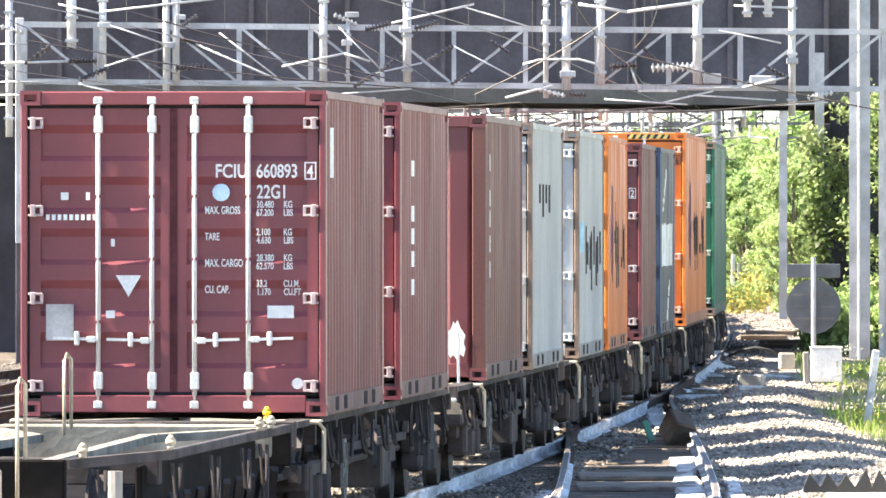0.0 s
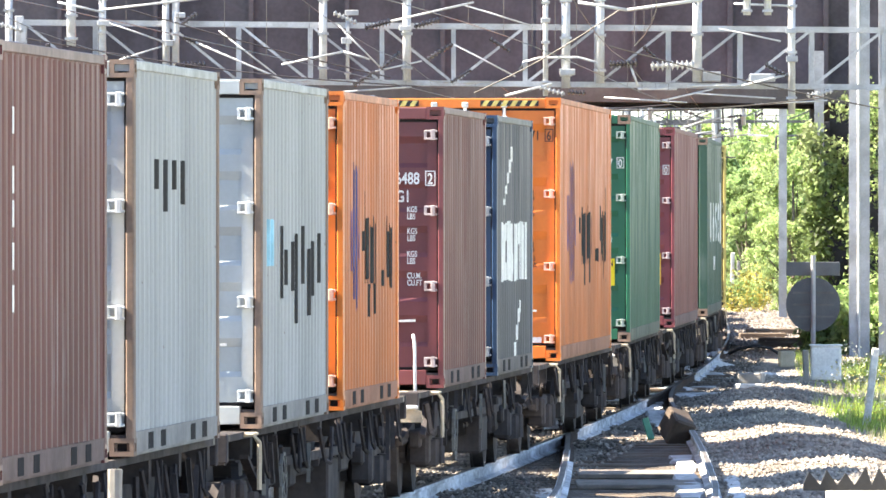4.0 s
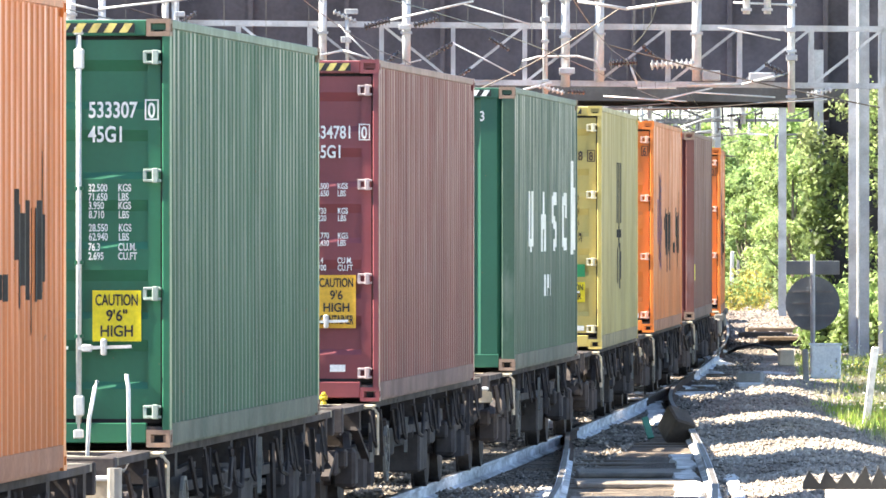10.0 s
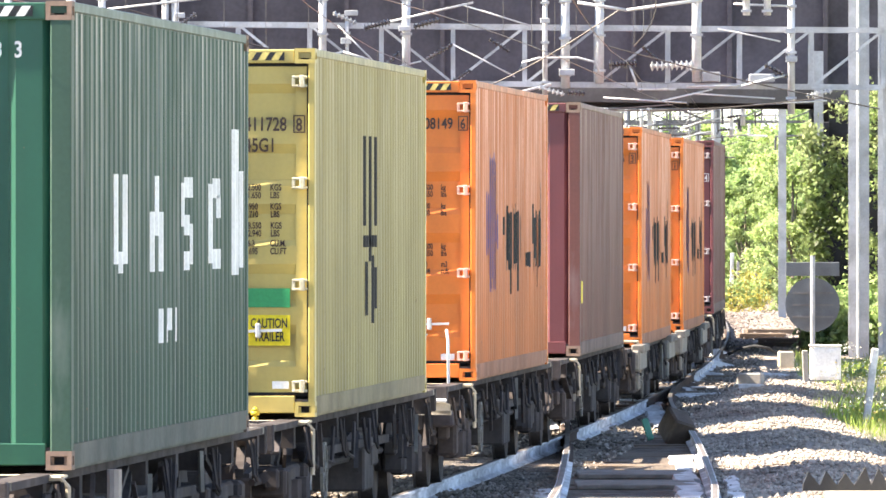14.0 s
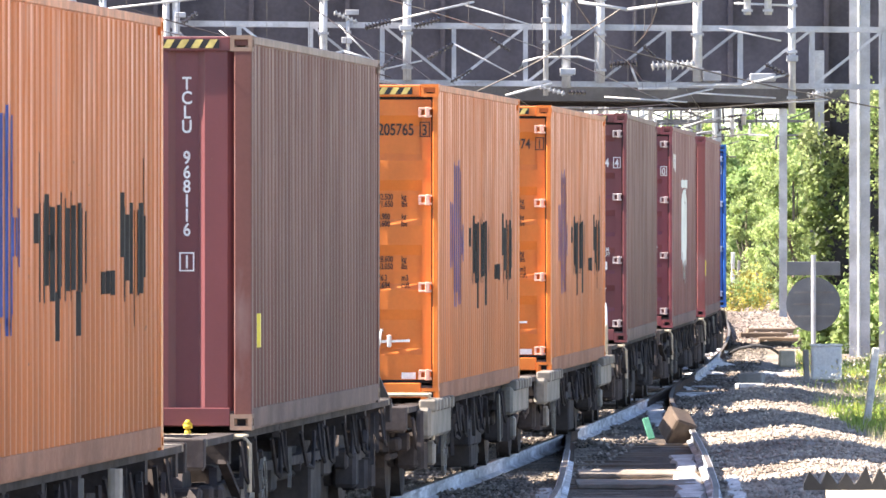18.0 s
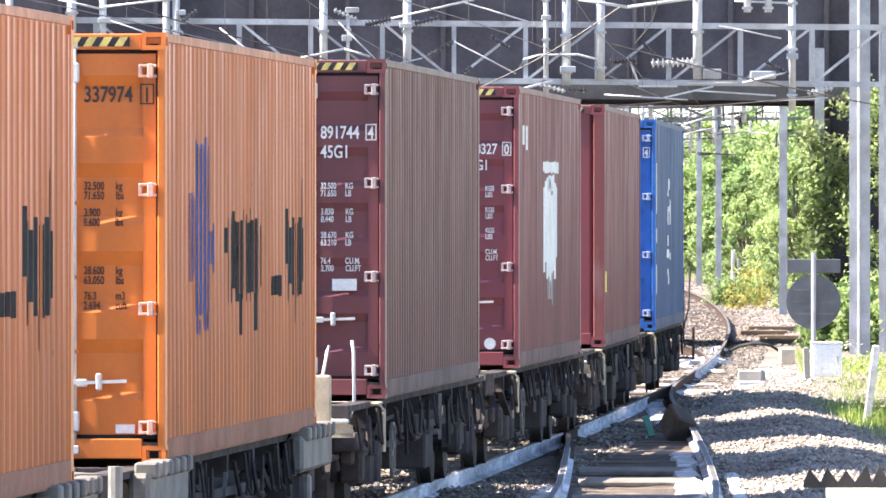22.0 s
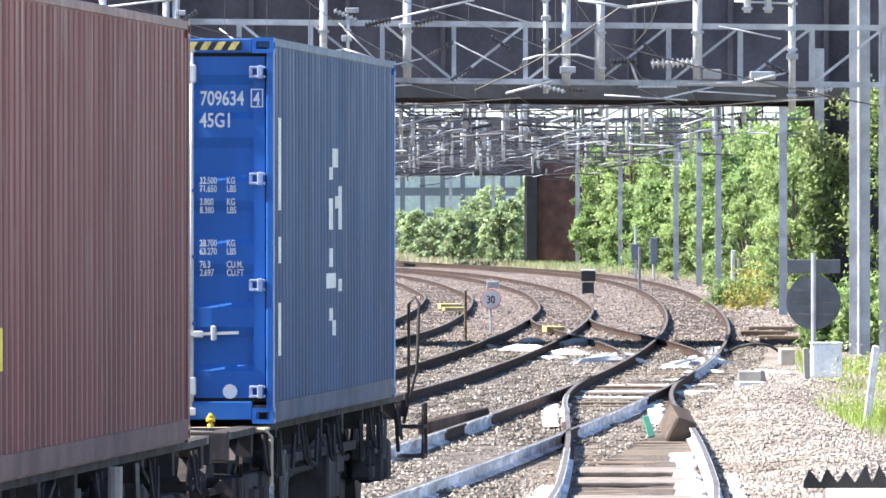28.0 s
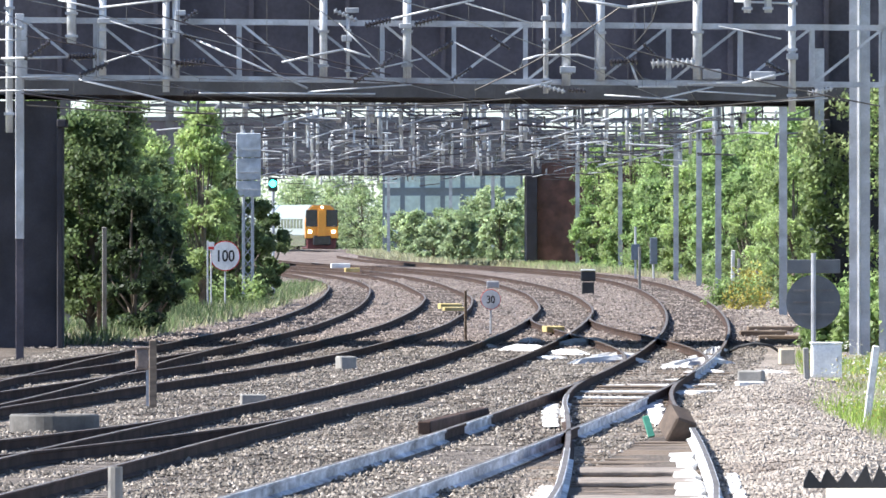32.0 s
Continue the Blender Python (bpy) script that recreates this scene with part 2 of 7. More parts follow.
def freight_x(y):
    if y < 64:
        return freight_x(64.0) + 0.0735 * (y - 64)
    if y > 600:
        return freight_x(600.0) - 0.026 * (y - 600) - 2.7 * (1 - math.exp(-(y - 600) / 50))
    return float(np.polyval(FREIGHT, (y - 100) / 100))


def eased(y, ys, xs):
    """A polyline over y, softened over 24 m."""
    return float(np.mean([np.interp(y + d, ys, xs) for d in (-12, -8, -4, 0, 4, 8, 12)]))


def second_x(y):
    return freight_x(y) + eased(y, (-300, 60, 98, 131, 160, 300, 360, 440, 600, 900), (-3.5, -3.5, -3.6, -3.9, -3.6, -3.5, -4.1, -5.3, -6.8, -8))


def third_x(y):
    return freight_x(y) + eased(y, (-300, 60, 150, 172, 190, 250, 304, 350, 391, 440, 600, 900), (-10, -9.4, -8.3, -7.8, -7.2, -6.8, -7.05, -7.45, -8.3, -9.0, -11, -12))


def fourth_x(y):
    return freight_x(y) + eased(y, (-300, 60, 182, 206, 255, 304, 362, 408, 468, 600, 900), (-14, -13, -10.5, -9.9, -9.9, -10.3, -11, -11.5, -12.5, -14.5, -15.5))


def platform_x(y):
    if y < 97:
        return platform_x(97.0) - 0.0205 * (97 - y) - 0.00018 * (97 - y) ** 2
    return freight_x(y) + eased(y, (90, 158, 400), (3.4, 0.0, 0.0))


def crossing_x(y):
    """The way from the freight line over to its neighbour, which the train takes."""
    k = min(1.0, max(0.0, (y - 186) / 92))
    k = k * k * (3 - 2 * k)
    return freight_x(y) * (1 - k) + second_x(y) * k


def train_x(y):
    """The middle of the train, leaning a little to the inside of the curve."""
    return crossing_x(y) - 0.13 * min(1.0, max(0.0, (y - 126) / 20))


STATIONS = np.arange(-330.0, 760.0, 0.5)
_fx = np.array([train_x(y) for y in STATIONS])
_arc = np.concatenate([[0], np.cumsum(np.hypot(np.diff(STATIONS), np.diff(_fx)))])
_arc = _arc - np.interp(50.0, STATIONS, _arc) + 50.0


def on_freight(s):
    """The point on the freight line at arc length s."""
    y = float(np.interp(s, _arc, STATIONS))
    return float(np.interp(y, STATIONS, _fx)), y


def travel(s_start, t):
    """Where a point of the train that starts at s_start has come to after t seconds."""
    return s_start - 10.857 * t - 0.01021 * ((t - 16) ** 2)


def ride(s_start, length, z, t):
    """The pose of a vehicle whose middle starts at s_start."""
    s = travel(s_start, t)
    a, b = on_freight(s - length * 0.45), on_freight(s + length * 0.45)
    return pose((a[0] + b[0]) / 2, (a[1] + b[1]) / 2, z, 0, 0, -math.degrees(math.atan2(b[0] - a[0], b[1] - a[1])))


RIDERS = []          # (thing, arc length of its middle at the start, wheelbase, height)

# ---- ground ----
_py = np.arange(-330.0, 760.0, 1.0)
_px = np.array([platform_x(q) for q in _py])


def BED(x, y):
    """Unevenness of the ballast, with a mound beside the platform track."""
    z = -0.02 + 0.045 * noise.noise((x * 0.45, y * 0.12, 7.0)) + 0.035 * noise.noise((x * 0.9, y * 0.35, 0.0)) + 0.03 * noise.noise((x * 2.6, y * 1.1, 4.0))
    if 80 < y < 185:
        u = x - float(np.interp(y, _py, _px))
        if u > 0.9:
            k = min(1.0, (y - 80) / 12, (185 - y) / 25)
            z += k * (0.11 * math.exp(-((u - 2.1) / 0.75) ** 2) - 0.12 * min(1.0, max(0.0, (u - 2.6) / 1.2)))
    return z


LINES = (freight_x, second_x, third_x, fourth_x)


def build_ground():
    m = Mesh()
    xs = [-1500, -400, -120, -40, -20, -14, -8, 0, 8, 14, 20, 30, 40, 120, 400, 1500]
    ys = [-900, -300] + list(range(-100, 700, 20)) + [800, 1100, 1600, 2400, 3600]
    vs = []
    for y in ys:
        for x in xs:
            side = max(0.0, abs(x - freight_x(min(max(y, -200), 750)) + 5) - 13)
            vs.append((x, y, -0.50 + min(2.2, side * 0.11) * (1 if 60 < y < 1000 else 0.2) + 0.1 * noise.noise((x * 0.1, y * 0.1, 0))))
    n = len(xs)
    m.add(vs, [(j * n + i, j * n + i + 1, (j + 1) * n + i + 1, (j + 1) * n + i) for j in range(len(ys) - 1) for i in range(n - 1)])
    part("ground", m, EARTH)
    tagged(bpy.data.objects["ground"], "grassy railway land rising beside the lines", "ground", kind="structure")
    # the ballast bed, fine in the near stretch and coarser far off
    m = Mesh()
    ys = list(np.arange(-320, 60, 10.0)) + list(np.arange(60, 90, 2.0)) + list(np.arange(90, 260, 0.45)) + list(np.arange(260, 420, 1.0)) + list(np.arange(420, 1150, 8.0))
    cols = list(np.linspace(0, 1, 84))
    for y in ys:
        fx = freight_x(y)
        a, b = fx - 17.0, fx + 5.0 + max(0, min(3.4, (165 - y) * 0.05)) + (1.2 if y < 230 else 0)
        if y > 420:
            a -= (y - 420) * 0.02
        for k in cols:
            x = a + (b - a) * k
            edge = min(k, 1 - k) * (b - a)
            rise = 0.0 if edge > 0.9 else -(0.9 - edge) * 0.42
            m.v.append((x, y, -0.155 + rise + BED(x, y)))
    n = len(cols)
    m.f = [(j * n + i, j * n + i + 1, (j + 1) * n + i + 1, (j + 1) * n + i) for j in range(len(ys) - 1) for i in range(n - 1)]
    m.m = []
    for j in range(len(ys) - 1):
        rows = [f(ys[j]) for f in LINES]
        for i in range(n - 1):
            x, y = m.v[j * n + i][0], m.v[j * n + i][1]
            wob = 0.5 * noise.noise((y * 0.06, 3.0, x * 0.2))
            inside = y < 160 and -1.25 < x - platform_x(y) < 0.75 + 0.2 * wob
            m.m.append(1 if y < 430 and x - freight_x(y) > 1.1 + wob and not inside else (3 if min(abs(x + 0.12 - q) for q in rows) < 0.80 + 0.25 * wob and y < 420 else (2 if y > 225 + 14 * wob else 0)))
    m.smooth = True
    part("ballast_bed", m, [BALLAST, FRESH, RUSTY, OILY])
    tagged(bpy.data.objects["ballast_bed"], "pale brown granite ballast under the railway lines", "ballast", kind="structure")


build_ground()

RAIL = [(-0.070, -0.155), (0.070, -0.155), (0.070, -0.140), (0.012, -0.120), (0.012, -0.040), (0.035, -0.030), (0.035, -0.004), (0.026, 0.0),
        (-0.026, 0.0), (-0.035, -0.004), (-0.035, -0.030), (-0.012, -0.040), (-0.012, -0.120), (-0.070, -0.140)]


def rail(parent, fx, off, y0, y1, white=(), name="rail", step=2.0, z=0.0):
    """A rail at that offset from a line; it shines on top and is whitewashed along the stretches in white."""
    ys = np.arange(y0, y1 + 0.01, step)
    path = []
    for y in ys:
        s = (fx(y + 1) - fx(y - 1)) / 2
        path.append((fx(y) + off / math.sqrt(1 + s * s), y - off * s, z))
    m = Mesh()
    m.sweep(path, RAIL)
    n = len(RAIL)
    for i in range(len(path) - 1):
        pale = any(a <= path[i][1] < b for a, b in white)
        for j in range(n):
            m.m[i * n + j] = 0 if j == 7 else (2 if pale and j != 0 else 1)
    return part(name, m, [RAILTOP, RAILSIDE, RAILWHITE], parent)


def sleepers(parent, fx, y0, y1, width=2.5, pitch=0.65, material=SLEEPER, top=-0.172):
    m = Mesh()
    y = y0
    while y < y1:
        s = (fx(y + 1) - fx(y - 1)) / 2
        m.obox(pose(fx(y), y, top - 0.06 - (0.02 if y > 200 else 0), 0, 0, -math.degrees(math.atan(s)) + random.uniform(-0.6, 0.6)), width + random.uniform(-0.05, 0.05), 0.26, 0.13)
        y += pitch
    tagged(part("sleepers", m, material, parent), kind="stuff")


def line(label, fx, y0, y1, white_l=(), white_r=()):
    t = thing("railway_track", label, "railway track", kind="structure")
    rail(t, fx, -0.7525, y0, y1, white_l)
    rail(t, fx, 0.7525, y0, y1, white_r)
    if fx is not platform_x:
        sleepers(t, fx, max(y0, 40), min(y1, 560))
    return t


freight_track = line("freight track with whitewashed rail webs on dusty sleepers", freight_x, -320, 740, [(90, 127), (132, 137)], [(90, 124), (129, 151), (176, 205)])
line("running track with rusty rail sides and polished heads", second_x, -320, 740)
line("running track curving away on pale ballast", third_x, -320, 740)
line("outer running track beside the bushes", fourth_x, -320, 740)
platform_track = line("platform track joining the freight line by points", platform_x, -320, 172, [(90, 118), (140, 154)], [(90, 140)])


def platform_sleepers():
    me = Mesh().box(-1.28, 1.28, -0.14, 0.14, -0.12, 0.0, 0.01).data("sleeper", [TIMBER])
    y = 84.0
    while y < 170:
        s = (platform_x(y + 1) - platform_x(y - 1)) / 2
        part("sleeper", me, TIMBER, platform_track, place=pose(platform_x(y), y, -0.172 + random.uniform(-0.01, 0.01), 0, 0, -math.degrees(math.atan(s)) + random.uniform(-0.6, 0.6)))
        y += 0.68
    for k in range(16):
        y = 153.0 + k * 2.3 + random.uniform(-0.6, 0.6)
        fx = (platform_x(y) + freight_x(y)) / 2
        part("sleeper", Mesh().box(-1.35 + random.uniform(-0.1, 0.8), 1.35 + random.uniform(-0.8, 0.3), -0.15, 0.15, -0.12, 0.0, 0.012), WASH if k in (3, 5, 9) else TIMBER, platform_track, place=pose(fx, y, -0.135 + random.uniform(-0.02, 0.02), 0, random.uniform(-0.6, 0.6), -3 + random.uniform(-2, 2)))
    for x0, y0 in ((0, 101.5), (0, 108.5), (0, 113.0)):
        part("crossing_board", Mesh().box(-0.62, 0.62, -1.0, 1.0, 0, 0.05, 0.01), SLEEPER, platform_track, "worn timber crossing board", pose(platform_x(y0), y0, -0.175))


platform_sleepers()


def crossover(label, fa, fb, y0, y1):
    """Two rails leading from one line to the next."""
    t = thing("crossover", label, "railway track", kind="structure")
    def way(y):
        k = min(1, max(0, (y - y0) / (y1 - y0)))
        k = k * k * (3 - 2 * k)
        return fa(y) * (1 - k) + fb(y) * k
    for off in (-0.7525, 0.7525):
        rail(t, way, off, y0, y1, z=-0.003)
    return t


crossover("crossover rails between the second and third tracks", third_x, second_x, 72, 142)
crossover("crossover rails between the outer tracks", third_x, fourth_x, 128, 215)
crossover("crossover rails from the freight line to its neighbour", freight_x, second_x, 186, 278)




def splash(w, d, h, seed):
    """A low uneven heap of whitewashed stone with a ragged outline."""
    rnd = random.Random(seed)
    m = Mesh()
    n = 18
    vs = []
    for k, z in ((1.0, -0.03), (0.8, 0.55), (0.4, 0.9)):
        for i in range(n):
            g = 2 * math.pi * i / n
            q = k * rnd.uniform(0.72, 1.18)
            sq = max(abs(math.cos(g)), abs(math.sin(g))) ** 0.6
            vs.append((math.cos(g) * w / 2 * q / sq, math.sin(g) * d / 2 * q / sq, h * z * rnd.uniform(0.7, 1.25)))
    vs.append((0, 0, h))
    fs = [(r * n + i, r * n + (i + 1) % n, (r + 1) * n + (i + 1) % n, (r + 1) * n + i) for r in range(2) for i in range(n)]
    fs += [(2 * n + i, 2 * n + (i + 1) % n, 3 * n) for i in range(n)]
    return m.add(vs, fs)


def white_shoulders():
    """Whitewash thrown on the foot of the rails, and whitewashed stone by the points."""
    for fx, off, y0, y1, w in ((platform_x, 0.53, 92, 122, 0.24), (platform_x, -0.92, 92, 106, 0.18), (platform_x, -0.96, 136, 153, 0.22),
                               (platform_x, 0.50, 138, 157, 0.26), (platform_x, 0.98, 92, 112, 0.14)):
        ys = np.arange(y0, y1, 0.4)
        m = Mesh()
        vs = []
        for y in ys:
            c = fx(y) + off + 0.05 * noise.noise((y * 0.5, off, 1))
            l, r = w / 2 * (1 + 0.8 * noise.noise((y * 1.3, off, 5))), w / 2 * (1 + 0.8 * noise.noise((y * 1.3, off, 9)))
            z = -0.13 + 0.03 * noise.noise((y * 1.7, off, 2))
            vs += [(c - l, y, -0.2), (c - l * 0.8, y, z), (c + r * 0.8, y, z + 0.01), (c + r, y, -0.2)]
        m.add(vs, [(i * 4 + j, i * 4 + j + 1, i * 4 + j + 5, i * 4 + j + 4) for i in range(len(ys) - 1) for j in range(3)])
        part("whitewashed_ballast", m, WASH, None)
        tagged(bpy.context.scene.collection.objects[-1], "whitewashed ballast heaped along the foot of a rail", "ballast", "whitewashed shoulders")
    for i, (x, y, w, d, h, rz) in enumerate(((1.72, 218, 0.42, 2.4, 0.12, 24), (1.95, 232, 0.46, 2.2, 0.10, 10), (3.0, 226, 0.40, 2.6, 0.16, -28), (3.12, 199, 0.36, 2.6, 0.14, -34), (4.75, 197, 0.50, 2.6, 0.13, -26), (5.5, 214, 0.3, 2.8, 0.12, -8),
                              (2.5, 212, 0.34, 2.0, 0.10, 22), (0.9, 224, 0.5, 2.0, 0.06, 3), (3.6, 163, 0.8, 1.0, 0.05, 0), (3.7, 170, 0.8, 1.0, 0.05, 0), (3.9, 176, 0.8, 0.9, 0.05, 0), (5.3, 178, 1.0, 1.2, 0.05, 6), (5.7, 186, 0.9, 1.2, 0.05, 4),
                              (4.6, 186, 0.7, 1.6, 0.06, 8), (4.2, 192, 0.6, 1.4, 0.06, -12), (3.4, 208, 0.5, 2.2, 0.09, -25), (2.1, 205, 0.5, 1.5, 0.06, 15), (5.0, 206, 0.6, 1.5, 0.06, 0))):
        part("whitewashed_stone", splash(w, d, h, i), WASH, None, place=pose(x, y, -0.16, 0, 0, rz))
        tagged(bpy.context.scene.collection.objects[-1], "ragged heap of whitewashed stone beside the points", "stone", "whitewashed stones")


white_shoulders()


# ---- containers ----
def paint(name, col, fade, side=None, rib_gain=1.0):
    """Door paint, and the faded paint of the long sides with bright rib edges painted in."""
    a = mat(name + "_door_paint", col, 0.42, 0, 0.14, 1.6, 30, 0.06, dirt=tuple(x * 0.55 + 0.02 for x in col), amount=0.28, stretch=(1, 1, 0.35), grain=0.12)
    side = side or b_col(col, fade)
    b = mat(name + "_side_paint", side, 0.55, 0, 0.16, 1.2, 30, 0.06, dirt=tuple(c * 0.6 + 0.04 for c in side), amount=0.5, stretch=(1, 1, 0.15), spec=0.15, grain=0.2)
    pale = tuple(c + (min(0.92, c * 0.8 + g) - c) * rib_gain for c, g in zip(side, (0.46, 0.42, 0.39)))
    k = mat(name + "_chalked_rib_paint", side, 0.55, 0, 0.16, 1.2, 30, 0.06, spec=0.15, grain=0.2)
    rib_light(k, pale)
    specks(a, (0.20, 0.10, 0.06), 16.0, 0.74, 0.78)
    specks(b, (0.16, 0.10, 0.07), 13.0, 0.71, 0.77)
    specks(b, tuple(min(0.8, c * 0.6 + 0.22) for c in side), 2.2, 0.60, 0.78, (1, 1, 0.25))
    specks(k, (0.16, 0.10, 0.07), 13.0, 0.71, 0.77)
    # hinge paint made lighter: the sun's glint is put into the colour
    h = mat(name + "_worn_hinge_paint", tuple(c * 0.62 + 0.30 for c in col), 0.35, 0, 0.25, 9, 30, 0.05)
    r = mat(name + "_dusty_bottom_rail", tuple(c * 0.42 + g * 0.58 for c, g in zip(side, (0.25, 0.21, 0.18))), 0.8, 0, 0.2, 2, 30, dirt=tuple(c * 0.4 + 0.06 for c in col), amount=0.6, spec=0.15)
    e = mat(name + "_door_seal", tuple(x * 0.42 + 0.012 for x in col), 0.7, 0, 0.3, 3, 30, 0.05, spec=0.1)
    # top rail lightened for its sunlit edge; the darker blotches are scuffs
    t = mat(name + "_scuffed_top_rail", tuple(c * 0.9 + 0.09 for c in side), 0.5, 0, 0.25, 5, 30, 0.06, dirt=tuple(c * 0.7 + 0.02 for c in side), amount=0.6, spec=0.2)
    return a, b, k, h, r, e, t


def b_col(col, fade):
    return tuple(c * (1 - fade) + g * fade for c, g in zip(col, (0.34, 0.30, 0.25)))


def specks(m, col, scale, lo, hi, stretch=(1, 1, 1)):
    """Rust spots, scuffs and streaks scattered over a paint."""
    N, L = m.node_tree.nodes, m.node_tree.links
    bs = N["Principled BSDF"]
    old = bs.inputs["Base Color"].links[0].from_socket
    tc, mp, no, r, mx = N.new("ShaderNodeTexCoord"), N.new("ShaderNodeMapping"), N.new("ShaderNodeTexNoise"), N.new("ShaderNodeMapRange"), N.new("ShaderNodeMix")
    mp.inputs["Scale"].default_value = stretch
    mp.inputs["Location"].default_value = (scale * 1.7, scale * 0.9, scale * 2.3)
    no.inputs["Scale"].default_value, no.inputs["Detail"].default_value = scale, 6
    L.new(tc.outputs["Object"], mp.inputs[0]), L.new(mp.outputs[0], no.inputs["Vector"]), L.new(no.outputs[0], r.inputs[0])
    for i, x in enumerate((lo, hi, 0.0, 0.85)):
        r.inputs[i + 1].default_value = x
    mx.data_type = "RGBA"
    L.new(r.outputs[0], mx.inputs[0]), L.new(old, mx.inputs[6])
    mx.inputs[7].default_value = (*col, 1)
    L.new(mx.outputs[2], bs.inputs["Base Color"])


def rib_light(m, pale):
    """Rib light put into worn paint: long pale runs starting under the roof rail."""
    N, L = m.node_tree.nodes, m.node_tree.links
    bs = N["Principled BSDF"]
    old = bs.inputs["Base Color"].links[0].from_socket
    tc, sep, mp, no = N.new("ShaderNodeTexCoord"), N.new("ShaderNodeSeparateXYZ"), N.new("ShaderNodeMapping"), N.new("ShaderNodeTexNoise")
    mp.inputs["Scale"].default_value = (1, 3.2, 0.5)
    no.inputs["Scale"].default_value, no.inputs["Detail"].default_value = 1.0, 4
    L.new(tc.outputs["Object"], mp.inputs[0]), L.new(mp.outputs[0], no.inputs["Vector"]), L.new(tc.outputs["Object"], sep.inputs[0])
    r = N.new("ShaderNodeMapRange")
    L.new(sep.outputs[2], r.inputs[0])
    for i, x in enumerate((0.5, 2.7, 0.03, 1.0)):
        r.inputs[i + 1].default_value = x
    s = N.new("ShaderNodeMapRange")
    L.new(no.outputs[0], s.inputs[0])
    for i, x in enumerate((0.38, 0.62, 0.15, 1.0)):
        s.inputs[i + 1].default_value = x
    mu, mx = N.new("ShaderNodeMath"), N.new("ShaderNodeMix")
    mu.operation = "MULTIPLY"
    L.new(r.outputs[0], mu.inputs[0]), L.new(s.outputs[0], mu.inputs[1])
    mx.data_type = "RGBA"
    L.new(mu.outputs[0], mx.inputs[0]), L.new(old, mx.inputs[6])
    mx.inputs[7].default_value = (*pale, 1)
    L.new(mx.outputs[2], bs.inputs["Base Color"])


MAROON = paint("maroon", (0.205, 0.046, 0.056), 0.12, (0.205, 0.068, 0.066), 0.55)
BROWNRED = paint("brown_red", (0.160, 0.044, 0.049), 0.14, (0.160, 0.068, 0.060), 0.45)
ORANGE = paint("orange", (0.72, 0.19, 0.030), 0.16, (0.56, 0.165, 0.052), 1.0)
GREEN = paint("green", (0.012, 0.125, 0.066), 0.15, (0.040, 0.112, 0.074), 0.85)
DARKGREEN = paint("dark_green", (0.012, 0.092, 0.056), 0.18, (0.046, 0.094, 0.070), 0.9)
GREY = paint("pale_grey", (0.47, 0.50, 0.51), 0.25, (0.40, 0.41, 0.41), 0.25)
NAVY = paint("navy", (0.022, 0.055, 0.12), 0.34, (0.082, 0.085, 0.098), 0.6)
SAND = paint("sand_yellow", (0.50, 0.39, 0.12), 0.22, (0.36, 0.30, 0.13), 0.45)
BLUE = paint("bright_blue", (0.012, 0.115, 0.42), 0.26, (0.042, 0.090, 0.195), 0.40)
SILL = mat("rusty_dusty_rail", (0.27, 0.19, 0.14), 0.8, 0, 0.25, 2, 30, dirt=(0.2, 0.12, 0.1), amount=0.6)
ZINC = mat("zinc_lock_rod", (0.62, 0.62, 0.62), 0.4, 0.1, 0.12)
# black of the door gaskets, also used to paint shade inside holes
GASKET_HOLE = mat("black_gasket", (0.026, 0.024, 0.026), 0.8, spec=0.05)
LOGOBLUE = mat("blue_mark", (0.045, 0.075, 0.28), 0.65, 0, 0.25, spec=0.12)
LOGODARK = mat("dark_mark", (0.040, 0.038, 0.038), 0.7, 0, 0.2, spec=0.08)
WHITEMARK = mat("white_lettering", (0.80, 0.80, 0.78), 0.5, 0, 0.08)
BLACKMARK = mat("dark_lettering", (0.06, 0.03, 0.02), 0.5, 0, 0.1)
STICKER = mat("yellow_sticker", (0.78, 0.62, 0.02), 0.45, 0, 0.06)
STRIPE = mat("faded_warning_yellow", (0.62, 0.50, 0.16), 0.6, 0, 0.25, 8, 30)
AMBER = mat("amber_sticker", (0.76, 0.42, 0.04), 0.5, 0, 0.08)
GREENSTICKER = mat("green_sticker", (0.02, 0.28, 0.10), 0.45, 0, 0.06)
TEXTS = {}


def lettering(parent, text, x, y, z, size, material, wide=0.82, upright=False, centre=False):
    """Block letters on a face that looks towards -y."""
    key = (text, size, wide, upright, centre, material.name)
    if key not in TEXTS:
        cu = bpy.data.curves.new("lettering", "FONT")
        cu.body, cu.size, cu.extrude, cu.offset = ("\n".join(text) if upright else text), size, 0.002, size * 0.018
        cu.space_line = 0.80
        if upright or centre:
            cu.align_x = "CENTER"
        ob = bpy.data.objects.new("lettering", cu)
        scene.collection.objects.link(ob)
        bpy.context.view_layer.update()
        me = bpy.data.meshes.new_from_object(ob.evaluated_get(bpy.context.evaluated_depsgraph_get()))
        bpy.data.objects.remove(ob)
        me.materials.clear()
        me.materials.append(material)
        me.transform(Matrix.Diagonal((wide, 1, 1, 1)))
        TEXTS[key] = me
    return part("lettering", TEXTS[key], material, parent, place=pose(x, y - 0.003, z, 90, 0, 0))


